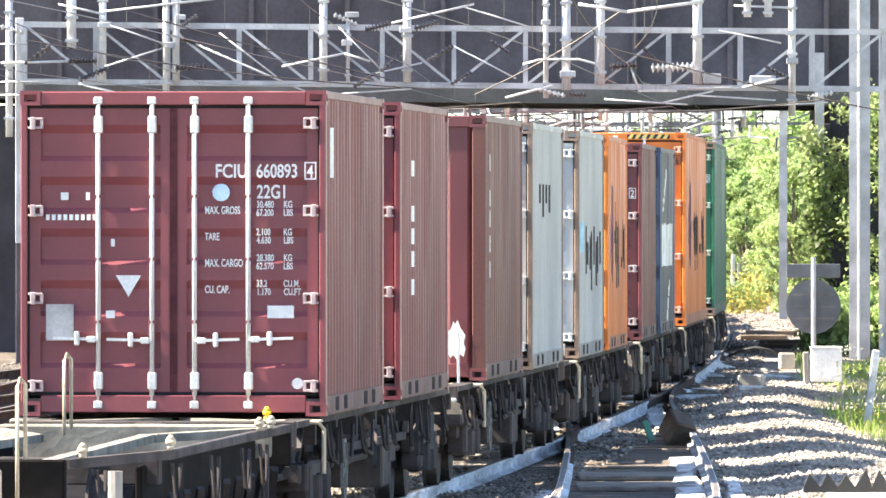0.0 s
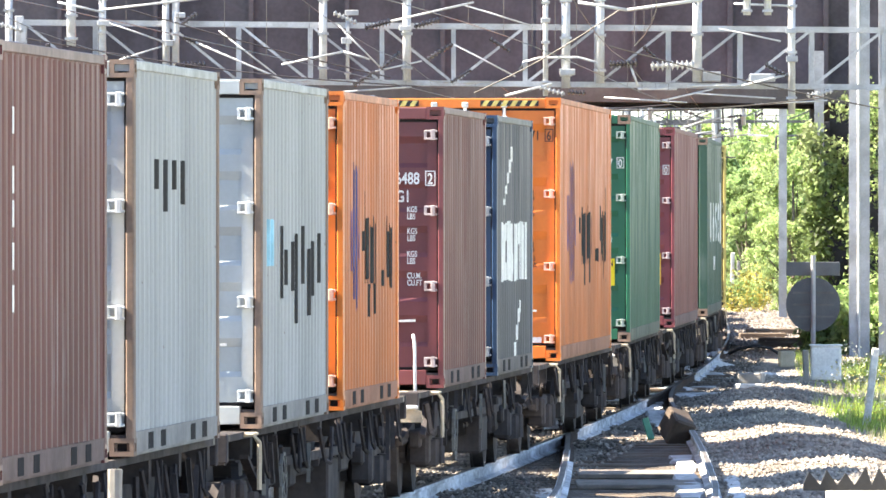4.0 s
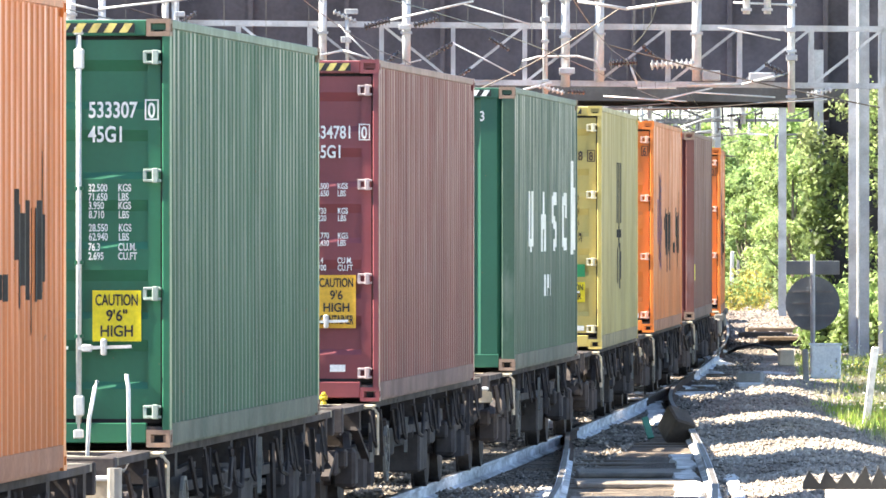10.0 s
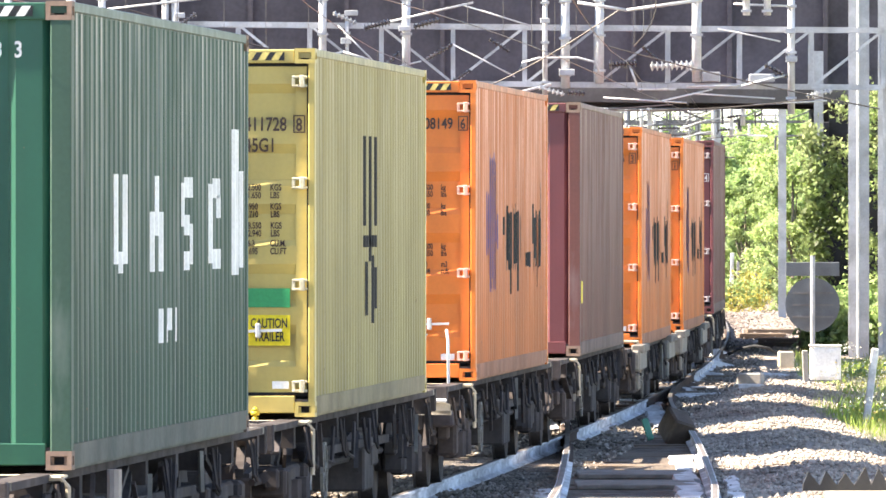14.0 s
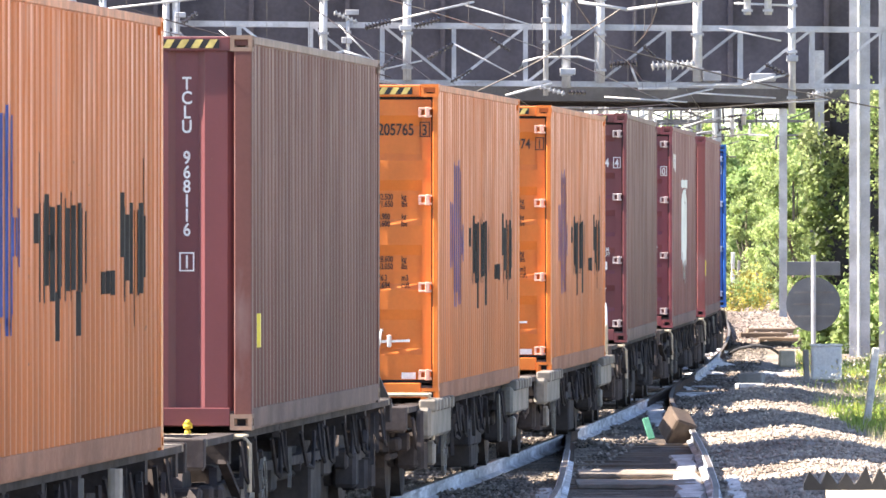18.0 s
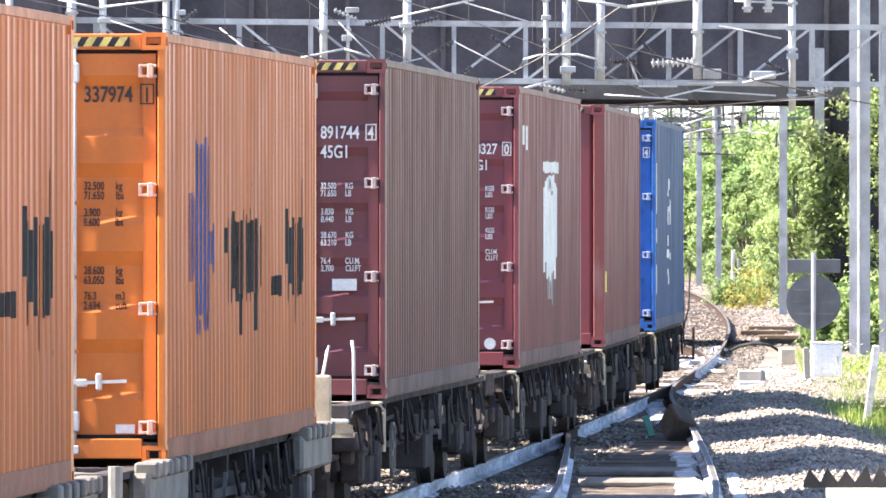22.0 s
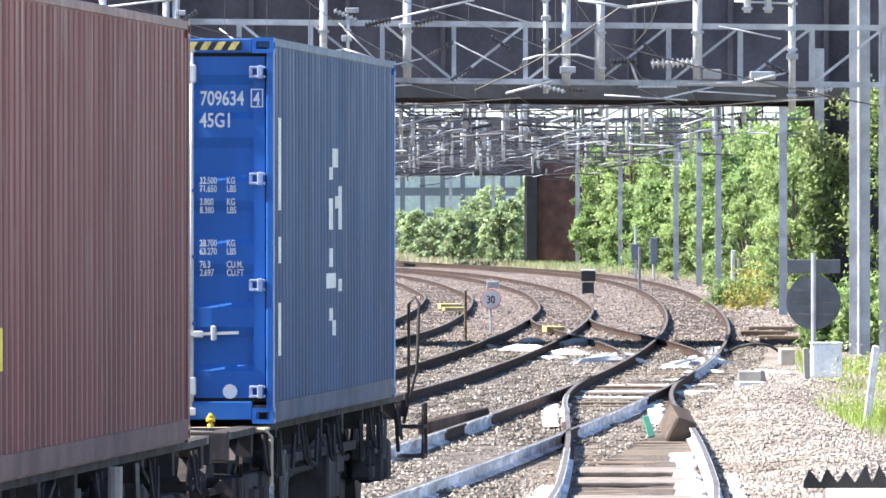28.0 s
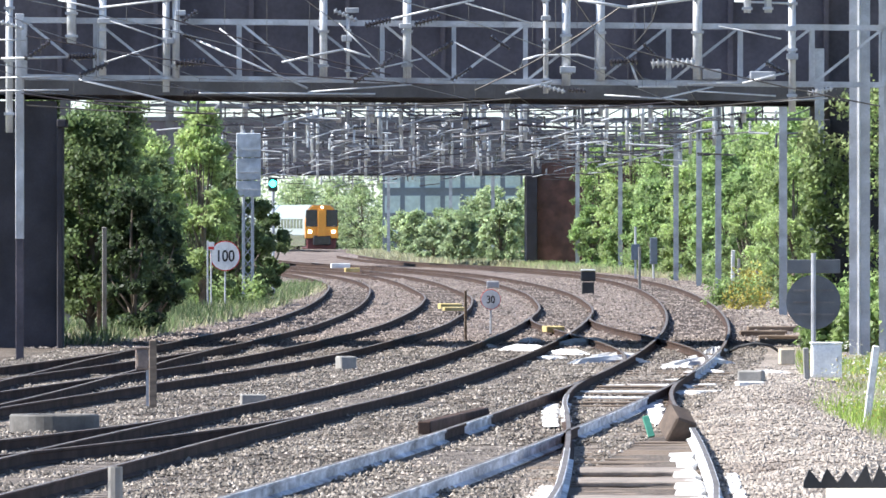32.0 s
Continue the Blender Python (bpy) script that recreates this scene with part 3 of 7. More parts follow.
def casting_mesh():
    m = Mesh()
    bm = bmesh.new()
    bmesh.ops.create_cube(bm, size=1.0, matrix=Matrix.Diagonal((0.162, 0.178, 0.118, 1)))
    for f in list(bm.faces):
        if abs(f.normal.z) < 0.5:
            r = bmesh.ops.inset_region(bm, faces=[f], thickness=0.043, depth=0)
            bmesh.ops.inset_region(bm, faces=[f], thickness=0.004, depth=-0.05)
            # the shade inside the hole is put into its floor's colour
            f.material_index = 1
    bm.normal_update()
    bm.verts.index_update()
    m.v = [tuple(v.co) for v in bm.verts]
    m.f = [tuple(v.index for v in f.verts) for f in bm.faces]
    m.m = [f.material_index for f in bm.faces]
    bm.free()
    return m


def corrugated(L, H, x_out, pitch=0.30, depth=0.029):
    """One long side: trapezoid waves between the corner posts."""
    m = Mesh()
    ya, yb = -L / 2 + 0.15, L / 2 - 0.15
    n = int(round((yb - ya) / pitch))
    p = (yb - ya) / n
    prof = []
    for i in range(n):
        y = ya + i * p
        prof += [(y, 0), (y + p * 0.25, 0), (y + p * 0.5, depth), (y + p * 0.75, depth), (y + p * 0.925, depth * 0.30)]
    prof.append((yb, 0))
    s = 1 if x_out > 0 else -1
    k = len(prof)
    m.add([(x_out - s * d, y, z) for z in (0.15, H - 0.06) for y, d in prof], [(i, i + 1, k + i + 1, k + i) for i in range(k - 1)])
    # slopes facing -y get the rib paint that has light mixed in
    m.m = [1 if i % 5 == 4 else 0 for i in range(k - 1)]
    return m, ya, p, n


def side_marks(parent, L, x_out, ya, p, n, shapes, material, name="emblem"):
    """Marks painted on the waves: shapes are (y0, y1, z0, z1) measured from the near end."""
    e = 0.004
    wave = lambda q: 0.029 * min(1, max(0, (q % p) / p * 4 - 1)) if (q % p) / p < 0.75 else 0.029 * (4 - (q % p) / p * 4)
    for y0, y1, z0, z1 in shapes:
        stops = [y0 - L / 2]
        q = ya + math.floor((stops[0] - ya) / (p / 4) + 1) * p / 4
        while q < y1 - L / 2 - 1e-6:
            if q > stops[0] + 1e-4:
                stops.append(q)
            q += p / 4
        stops.append(y1 - L / 2)
        for q in [ya + (j + 0.925) * p for j in range(n)]:
            if stops[0] + 0.003 < q < stops[-1] - 0.003:
                stops.append(q)
        stops.sort()
        m, k = Mesh(), len(stops)
        bare = [material is LOGOBLUE and ((stops[i] + stops[i + 1]) / 2 - ya) % p > p * 0.925 for i in range(k - 1)]
        m.add([(x_out + e - wave(q - ya), q - e * 0.7, z) for z in (z0, z1) for q in stops], [(i, i + 1, k + i + 1, k + i) for i in range(k - 1) if not bare[i]])
        if m.f:
            part(name, m, material, parent)


def door_profile(H, pockets):
    """Height and depth of the pressed bands of a door."""
    z0, z1 = 0.19, H - 0.14
    prof = [(z0, 0), (z0 + 0.10, 0)]
    span = (z1 - z0 - 0.2) / pockets
    for i in range(pockets):
        z = z0 + 0.1 + i * span
        prof += [(z + span * 0.22, 0), (z + span * 0.32, 0.030), (z + span * 0.76, 0.030), (z + span * 0.92, 0)]
    return prof + [(z1, 0)]


def door_y(L, H, pockets, za, zb):
    """The y of the foremost door surface between two heights."""
    zs, ds = zip(*door_profile(H, pockets))
    return -L / 2 + 0.055 + min(float(np.interp(z, zs, ds)) for z in np.linspace(za, zb, 5))


def door(L, H, x0, x1, pockets):
    """A door leaf with pressed bands, between x0 and x1."""
    m = Mesh()
    y = -L / 2 + 0.055
    prof = door_profile(H, pockets)
    k = len(prof)
    xa, xb = x0 + 0.09, x1 - 0.09
    m.add([(x, y + d, z) for x in (xa, xb) for z, d in prof], [(i, i + 1, k + i + 1, k + i) for i in range(k - 1)])
    for a, b in ((x0, xa), (xb, x1)):
        m.box(a, b, y - 0.002, y + 0.045, prof[0][0], prof[-1][0])
    return m


def gaskets(c, L, H, seal):
    y = -L / 2 + 0.05
    part("door_seal", Mesh().box(-0.03, 0.03, y - 0.006, y + 0.05, 0.19, H - 0.14), seal, c)
    for x0, x1, y0, y1, z0, z1 in ((-1.17, 1.17, y + 0.055, y + 0.08, 0.15, H - 0.10), (-1.168, -1.152, y, y + 0.05, 0.17, H - 0.12),
                                   (1.152, 1.168, y, y + 0.05, 0.17, H - 0.12), (-1.15, 1.15, y, y + 0.05, 0.165, 0.192), (-1.15, 1.15, y, y + 0.05, H - 0.142, H - 0.115)):
        part("door_gasket", Mesh().box(x0, x1, y0, y1, z0, z1), GASKET_HOLE, c)


CASTING = casting_mesh()
COUNT = {}


def container(L, H, colour, door_end, label, pockets=5, stripes=None, rust=False):
    # worn holds the hinge paint with the painted glint
    dp, sp, rib, worn, low, seal, top = colour
    c = thing("shipping_container", label, "container", group="containers on the freight train")
    hw = 1.219
    for s, nm in ((1, "side_panel"), (-1, "side_panel")):
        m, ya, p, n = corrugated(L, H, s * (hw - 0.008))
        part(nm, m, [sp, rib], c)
    m = Mesh()
    prof = [(-L / 2 + 0.02, H - 0.02)]
    for i in range(int((L - 0.5) / 0.3)):
        y = -L / 2 + 0.25 + i * 0.3
        prof += [(y, H - 0.02), (y + 0.02, H - 0.004), (y + 0.13, H - 0.004), (y + 0.15, H - 0.02)]
    prof.append((L / 2 - 0.02, H - 0.02))
    k, e = len(prof), hw - 0.02
    m.add([(x, y, z) for x in (-e, e) for y, z in prof] + [(x, y, H - 0.075) for x in (-e, e) for y, z in prof],
          [(i, i + 1, k + i + 1, k + i) for i in range(k - 1)] + [(2 * k + i, 3 * k + i, 3 * k + i + 1, 2 * k + i + 1) for i in range(k - 1)] +
          [(j * k + i, j * k + i + 1, (j + 2) * k + i + 1, (j + 2) * k + i) for j in (0, 1) for i in range(k - 1)] + [(0, k, 3 * k, 2 * k), (k - 1, 2 * k - 1, 4 * k - 1, 3 * k - 1)])
    part("roof", m, sp, c)
    part("floor", Mesh().box(-hw + 0.02, hw - 0.02, -L / 2 + 0.02, L / 2 - 0.02, 0.08, 0.14), UNDER, c)
    for s in (-1, 1):
        m = Mesh()
        m.box(s * hw - 0.03 if s > 0 else -hw, hw if s > 0 else -hw + 0.03, -L / 2 + 0.16, L / 2 - 0.16, 0.02, 0.158)
        m.box(s * (hw - 0.045) - 0.025, s * (hw - 0.045) + 0.025, -L / 2 + 0.16, L / 2 - 0.16, 0.0, 0.022)
        part("bottom_rail", m, low, c)
        if L < 7:
            # black slabs paint the shade inside the open fork pockets
            for y in (-1.9, -1.05, 1.05, 1.9):
                part("fork_pocket", Mesh().box(s * hw - 0.002, s * hw + 0.003, y - 0.16, y + 0.16, 0.03, 0.14), GASKET_HOLE, c)
        m = Mesh()
        m.box(min(s * hw, s * (hw - 0.06)), max(s * hw, s * (hw - 0.06)), -L / 2 + 0.16, L / 2 - 0.16, H - 0.065, H - 0.002, 0.006)
        part("top_rail", m, [top], c)
        for e in (-1, 1):
            m = Mesh()
            ye = e * L / 2
            pw = 0.052 if door_end and e < 0 else 0.13
            m.box(min(s * hw, s * (hw - pw)), max(s * hw, s * (hw - pw)), min(ye, ye - e * 0.155), max(ye, ye - e * 0.155), 0.11, H - 0.11, 0.008)
            part("corner_post", m, SILL if colour is GREY else sp if (s > 0 and not door_end) else dp, c)
            for z in (0.059, H - 0.059):
                k = ("casting", dp.name, rust)
                if k not in COUNT:
                    COUNT[k] = CASTING.data("corner_casting", [SILL if rust else dp, GASKET_HOLE])
                part("corner_casting", COUNT[k], dp, c, place=pose(s * (hw - 0.078), e * (L / 2 - 0.086), z))
    # header and sill at both ends
    for e in (-1, 1):
        ye = e * (L / 2 - 0.06)
        part("end_header", Mesh().box(-hw + 0.16, hw - 0.16, ye - 0.055, ye + 0.055, H - 0.115, H - 0.01, 0.006), dp, c)
        part("end_sill", Mesh().box(-hw + 0.16, hw - 0.16, ye - 0.055, ye + 0.055, 0.03, 0.165, 0.006), dp, c)
    # far end wall
    part("far_end_wall", Mesh().box(-hw + 0.1, hw - 0.1, L / 2 - 0.09, L / 2 - 0.05, 0.12, H - 0.08), dp, c)
    ye = -L / 2
    if door_end:
        gaskets(c, L, H, seal)
        c["pockets"] = pockets
        for x0, x1 in ((-1.155, -0.015), (0.015, 1.155)):
            part("door", door(L, H, x0, x1, pockets), dp, c)
        for x in (-0.60, -0.17, 0.17, 0.60):
            m = Mesh()
            m.smooth = True
            m.tube([(x, ye + 0.02, 0.10), (x, ye + 0.02, H - 0.06)], 0.019, 8)
            rod = part("lock_rod", m, ZINC, c)
            for z in (0.09, H - 0.08):
                part("cam_end", Mesh().box(x - 0.035, x + 0.035, ye - 0.005, ye + 0.05, z - 0.03, z + 0.03, 0.008), ZINC, rod)
            for z in (0.28, H - 0.27):
                part("rod_bracket", Mesh().box(x - 0.032, x + 0.036, ye - 0.004, ye + 0.055, z - 0.07, z + 0.07, 0.01), ZINC, rod)
            for z in (0.75, 1.25, 1.75):
                part("rod_guide", Mesh().box(x - 0.028, x + 0.028, ye + 0.004, ye + 0.055, z - 0.014, z + 0.014, 0.004), dp, rod)
            s = 1 if x > 0 else -1
            m = Mesh()
            zz = (0.60 if H < 2.7 else 0.53 if pockets == 4 else 0.66) + (0.01 if abs(x) > 0.5 else 0)
            m.beam((x, ye - 0.005, zz), (x + s * 0.36, ye - 0.012, zz + 0.012), 0.016, 0.022)
            m.box(x + s * 0.02, x + s * 0.09, ye - 0.015, ye + 0.05, zz - 0.026, zz + 0.026, 0.008) if s > 0 else m.box(x - 0.09, x - 0.02, ye - 0.015, ye + 0.05, zz - 0.026, zz + 0.026, 0.008)
            m.box(x + s * 0.17 - 0.02, x + s * 0.17 + 0.02, ye - 0.02, ye + 0.05, zz - 0.05, zz + 0.065, 0.01)
            part("lock_handle", m, ZINC, rod)
        for s in (-1, 1):
            for z in (0.24, 0.24 + (H - 0.5) / 3, 0.24 + (H - 0.5) * 2 / 3, H - 0.26):
                m = Mesh()
                m.box(s * 1.10 - 0.06, s * 1.10 + 0.06, ye - 0.014, ye + 0.03, z - 0.045, z - 0.025, 0.005)
                m.box(s * 1.10 - 0.06, s * 1.10 + 0.06, ye - 0.014, ye + 0.03, z + 0.025, z + 0.045, 0.005)
                m.box(s * 1.12 - 0.02, s * 1.12 + 0.02, ye - 0.02, ye + 0.03, z - 0.05, z + 0.05, 0.006)
                m.box(s * 1.05 - 0.012, s * 1.05 + 0.012, ye - 0.012, ye + 0.03, z - 0.03, z + 0.03)
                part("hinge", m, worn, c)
    else:
        m = Mesh()
        n = 5
        xa = -hw + 0.13
        w = (2 * hw - 0.26) / n
        prof = []
        for i in range(n):
            x = xa + i * w
            prof += [(x, 0.075), (x + w * 0.38, 0.075), (x + w * 0.5, 0.03), (x + w * 0.88, 0.03)]
        prof.append((hw - 0.13, 0.075))
        k = len(prof)
        m.add([(x, ye + d, z) for z in (0.13, H - 0.1) for x, d in prof], [(i, i + 1, k + i + 1, k + i) for i in range(k - 1)])
        part("end_wall", m, dp, c)
    if stripes:
        for a in (-1, 1):
            m = Mesh()
            m.box(a * 0.66 - 0.32, a * 0.66 + 0.32, ye - 0.004, ye + 0.01, H - 0.095, H - 0.03)
            b = part("warning_stripe", m, BLACK, c)
            for i in range(6):
                x = a * 0.66 - 0.31 + i * 0.105
                m = Mesh()
                m.add([(x, ye - 0.007, H - 0.094), (x + 0.055, ye - 0.007, H - 0.094), (x + 0.095, ye - 0.007, H - 0.031), (x + 0.04, ye - 0.007, H - 0.031)], [(0, 1, 2, 3)])
                part("stripe_bar", m, stripes, b)
    return c


def door_writing(c, L, H, number, check, code, lines, ink=WHITEMARK, top=2.23, owner="", blocks=(1.73, 1.61, 1.46, 1.33), size=0.075):
    """Number, size code and weights on the right door leaf."""
    pk = c["pockets"]
    at = lambda z, h: door_y(L, H, pk, z, z + h) + 0.001
    if owner:
        lettering(c, owner, 0.33, at(top, 0.1), top, 0.15, ink)
    lettering(c, number, 0.66, at(top, 0.1), top, 0.15, ink, 0.74)
    lettering(c, check, 1.065, -L / 2 + 0.052, top, 0.14, ink, 0.74)
    m = Mesh()
    bx = 1.045
    for a, b, z0, z1 in ((bx, bx + 0.01, 0, 0.14), (bx + 0.085, bx + 0.095, 0, 0.14), (bx, bx + 0.095, 0, 0.01), (bx, bx + 0.095, 0.13, 0.14)):
        m.box(a, b, -L / 2 + 0.048, -L / 2 + 0.053, top - 0.018 + z0, top - 0.018 + z1)
    part("check_box", m, ink, c)
    if code:
        lettering(c, code, 0.66, at(top - 0.165, 0.1), top - 0.165, 0.15, ink, 0.74)
    for z, pair in zip(blocks, lines):
        for j, s in enumerate(pair):
            zj = z - j * size * 0.82
            for word, x in zip(s.split(" "), (0.66, 0.66 + size * 2.7)):
                lettering(c, word, x, at(zj, 0.05), zj, size * 0.94, ink, 0.68)
    return c


def door_captions(c, L, top, blocks, letters):
    """Owner letters and captions beside the weights."""
    lettering(c, letters, 0.40, -L / 2 + 0.052, top, 0.15, WHITEMARK, 0.74)
    for z, s in zip(blocks, ("MAX. GROSS", "TARE", "MAX. CARGO", "CU. CAP.")):
        lettering(c, s, 0.16, -L / 2 + 0.052, z - 0.04, 0.085, WHITEMARK, 0.58)


def caution(c, L, z, words, x=0.69, w=0.33, material=STICKER):
    ye = -L / 2 + 0.05
    h = 0.105 * len(words) + 0.03
    b = part("caution_sticker", Mesh().box(x, x + w, ye - 0.006, ye, z - h, z), material, c, "yellow caution sticker")
    for i, s in enumerate(words):
        n = len(s)
        size = 0.105
        lettering(b, s, x + w / 2, ye - 0.006, z - 0.10 - i * 0.105, size, BLACK, min(0.9, (w - 0.04) / (n * size * 0.64)), centre=True)


def small_plate(c, L, x, z, w, h, material=WHITEMARK, label="white data plate"):
    part("data_plate", Mesh().box(x, x + w, -L / 2 + 0.042, -L / 2 + 0.05, z, z + h), material, c, label)


def bars(c, L, x, z, w, h, n, material=WHITEMARK):
    """Unreadable writing as plain bars."""
    m = Mesh()
    for i in range(n):
        a = x + w * i / n
        m.box(a, a + w / n * 0.62, -L / 2 + 0.043, -L / 2 + 0.05, z, z + h)
    part("writing_bars", m, material, c)


KG = [("32.500 KGS", "71.650 LBS"), ("3.950 KGS", "8.710 LBS"), ("28.550 KGS", "62.940 LBS"), ("76.3 CU.M.", "2.695 CU.FT")]


def ragged(y0, y1, z0, z1, step, jag, seed, gap=0.0, miss=0.0):
    """Narrow upright slices with uneven ends that fill a patch of the waves."""
    rnd = random.Random(seed)
    out, y = [], y0
    while y < y1 - 0.01:
        if rnd.random() >= miss:
            out.append((y, min(y1, y + step * (1 - gap)), z0 + rnd.uniform(-jag, jag), z1 + rnd.uniform(-jag, jag)))
        y += step
    return out


BLUE_MARK = ragged(2.25, 3.38, 0.94, 2.17, 0.15, 0.05, 1, 0.12) + ragged(3.38, 3.7, 1.28, 1.60, 0.15, 0.05, 2, 0.1) + ragged(1.9, 2.25, 1.2, 1.85, 0.15, 0.10, 3, 0.15) + [(2.45, 2.6, 0.84, 0.94), (3.0, 3.25, 0.86, 0.96)]
WORD_MARK = ragged(4.75, 7.6, 1.10, 1.66, 0.17, 0.07, 4, 0.30, 0.08) + [(4.7, 4.86, 1.1, 1.95), (5.65, 5.8, 0.80, 1.1), (6.9, 7.05, 0.82, 1.1), (4.45, 4.7, 1.40, 1.58), (5.2, 5.5, 1.35, 1.45)]
WORD_MARK += ragged(8.25, 9.1, 1.06, 1.20, 0.30, 0.02, 5, 0.15) + ragged(9.45, 11.2, 1.10, 1.60, 0.22, 0.09, 6, 0.36, 0.1) + [(9.5, 9.68, 1.3, 1.72), (10.3, 10.5, 0.85, 1.1), (10.9, 11.1, 1.1, 1.95)]


def line_words(start, pitch, n, z0, h, tall=(), low=()):
    """Letter-high bars along a side, some tall and some hanging."""
    out = []
    for i in range(n):
        y = start + i * pitch
        out.append((y, y + pitch * (0.55 + 0.3 * ((i * 7) % 3) / 2), z0 + 0.05 * ((i * 5) % 3) - (0.20 if i in low else 0), z0 + h - 0.06 * ((i * 3) % 4) + (0.28 if i in tall else 0)))
    return out


def orange_marks(c, L, H, k=1.0):
    m, ya, p, n = corrugated(L, H, 1.211)
    y = 1 if L > 7 else 0.5
    side_marks(c, L, 1.211, ya, p, n, [(a * y, b * y, z0 * k, z1 * k) for a, b, z0, z1 in BLUE_MARK], LOGOBLUE)
    side_marks(c, L, 1.211, ya, p, n, [(a * y, b * y, z0 * k, z1 * k) for a, b, z0, z1 in WORD_MARK], LOGODARK, "word_mark")


def marks(c, L, H, shapes, material, name="emblem"):
    m, ya, p, n = corrugated(L, H, 1.211)
    side_marks(c, L, 1.211, ya, p, n, shapes, material, name)


DECK_Z = 1.0


def load(c, s, L, low=0.0):
    RIDERS.append((c, s + L / 2, L * 0.9, DECK_Z - low))


def build_containers():
    S, T, H8, H9 = 6.058, 12.192, 2.591, 2.896
    # two maroon short boxes
    c = container(S, H8, MAROON, True, "maroon twenty foot container with white door writing and zinc rods")
    door_writing(c, S, H8, "660893", "4", "22G1", [("30.480 KG", "67.200 LBS"), ("2.100 KG", "4.630 LBS"), ("28.380 KG", "62.570 LBS"), ("33.2 CU.M.", "1.170 CU.FT")], owner="FCIU", top=1.90, blocks=(1.66, 1.44, 1.235, 1.03), size=0.08)
    for i, s in enumerate(("MAX. GROSS", "TARE", "MAX. CARGO", "CU. CAP.")):
        lettering(c, s, 0.25, -S / 2 + 0.05, 1.61 - i * 0.21, 0.085, WHITEMARK, 0.58)
    bars(c, S, -1.02, 1.56, 0.42, 0.045, 9)
    m = Mesh()
    m.add([(-0.46, -S / 2 + 0.045, 1.12), (-0.26, -S / 2 + 0.045, 1.12), (-0.36, -S / 2 + 0.045, 0.95)], [(0, 1, 2)])
    m.add([(-0.46, -S / 2 + 0.05, 1.12), (-0.26, -S / 2 + 0.05, 1.12), (-0.36, -S / 2 + 0.05, 0.95)], [(2, 1, 0)])
    part("hazard_triangle", m, WHITEMARK, c, "faded white triangle sticker")
    small_plate(c, S, -1.02, 0.60, 0.22, 0.29, mat("pale_grey_label", (0.45, 0.43, 0.42), 0.6), "grey customs plate")
    small_plate(c, S, 0.75, 0.78, 0.21, 0.10)
    m = Mesh()
    m.smooth = False
    m.tube([(0.38, -S / 2 + 0.05, 1.78), (0.38, -S / 2 + 0.043, 1.78)], 0.07, 16)
    part("round_label", m, mat("pale_blue_label", (0.5, 0.66, 0.78), 0.5), c, "pale blue round label")
    m = Mesh()
    m.tube([(0.99, -S / 2 + 0.05, 0.26), (0.99, -S / 2 + 0.043, 0.26)], 0.045, 14)
    part("round_label", m, WHITEMARK, c)
    for x, z, w in ((-0.9, 1.72, 0.06), (-0.70, 1.72, 0.03), (-0.54, 0.78, 0.07), (-0.5, 1.35, 0.03)):
        small_plate(c, S, x, z, w, 0.06, WHITEMARK, "torn sticker remains")
    marks(c, S, H8, [(0.7, 0.95, 1.9, 2.3)], WHITEMARK)
    load(c, 87.35, S)
    c = container(S, H8, MAROON, True, "maroon twenty foot container with worn side lettering")
    lettering(c, "5", 0.98, -S / 2 + 0.05, 1.95, 0.17, WHITEMARK)
    marks(c, S, H8, [(1.5, 1.8, z, z + 0.14) for z in (0.9, 1.15, 1.35, 1.55, 1.95)], WHITEMARK, "side_number")
    load(c, 95.32, S)
    c = container(S, H8, BROWNRED, False, "brown red twenty foot container with plain ribbed end")
    for word, z in (("TEMU", 2.08), ("484364", 1.60), ("7", 0.94)):
        lettering(c, word, 0.735, -S / 2 + 0.073, z, 0.115, WHITEMARK, 0.9, True)
    m = Mesh()
    ring = [(0.90, 0.24), (0.94, 0.19), (0.97, 0.22), (1.0, 0.18), (1.04, 0.23), (1.09, 0.20), (1.11, 0.28), (1.09, 0.34), (1.11, 0.41), (1.05, 0.49), (1.02, 0.56), (0.99, 0.52), (0.97, 0.55), (0.94, 0.47), (0.89, 0.44), (0.91, 0.37), (0.87, 0.31)]
    k = len(ring)
    m.add([(x * 0.85 + 0.08, -S / 2 - y, z + 0.03) for y in (0.003, 0.012) for x, z in ring], [tuple(range(k)), tuple(reversed(range(k, 2 * k)))] + [(i, (i + 1) % k, k + (i + 1) % k, k + i) for i in range(k)])
    part("torn_poster", m, WHITEMARK, c, "torn white paper patch")
    marks(c, S, H8, [(0.75, 1.0, z, z + 0.16) for z in (1.0, 1.25, 1.5, 1.7, 2.05)], WHITEMARK, "side_number")
    load(c, 106.70, S)
    c = container(S, H8, GREY, True, "pale grey twenty foot container streaked with rust", rust=True)
    marks(c, S, H8, [(1.6, 1.9, 1.75, 1.95), (2.2, 2.5, 1.6, 1.95), (2.8, 3.0, 1.75, 1.95), (3.3, 3.6, 1.65, 1.95)], LOGODARK, "word_mark")
    load(c, 114.45, S)
    c = container(S, H8, GREY, True, "weathered grey twenty foot container with dark blue word mark", rust=True)
    marks(c, S, H8, [(0.6, 1.3, 1.2, 1.55)], mat("sky_blue_mark", (0.2, 0.5, 0.65), 0.5), "emblem")
    marks(c, S, H8, line_words(1.7, 0.48, 8, 0.95, 0.55, (), (3, 5)), LOGODARK, "word_mark")
    load(c, 123.87, S)
    c = container(S, H8, ORANGE, True, "orange twenty foot container with blue emblem")
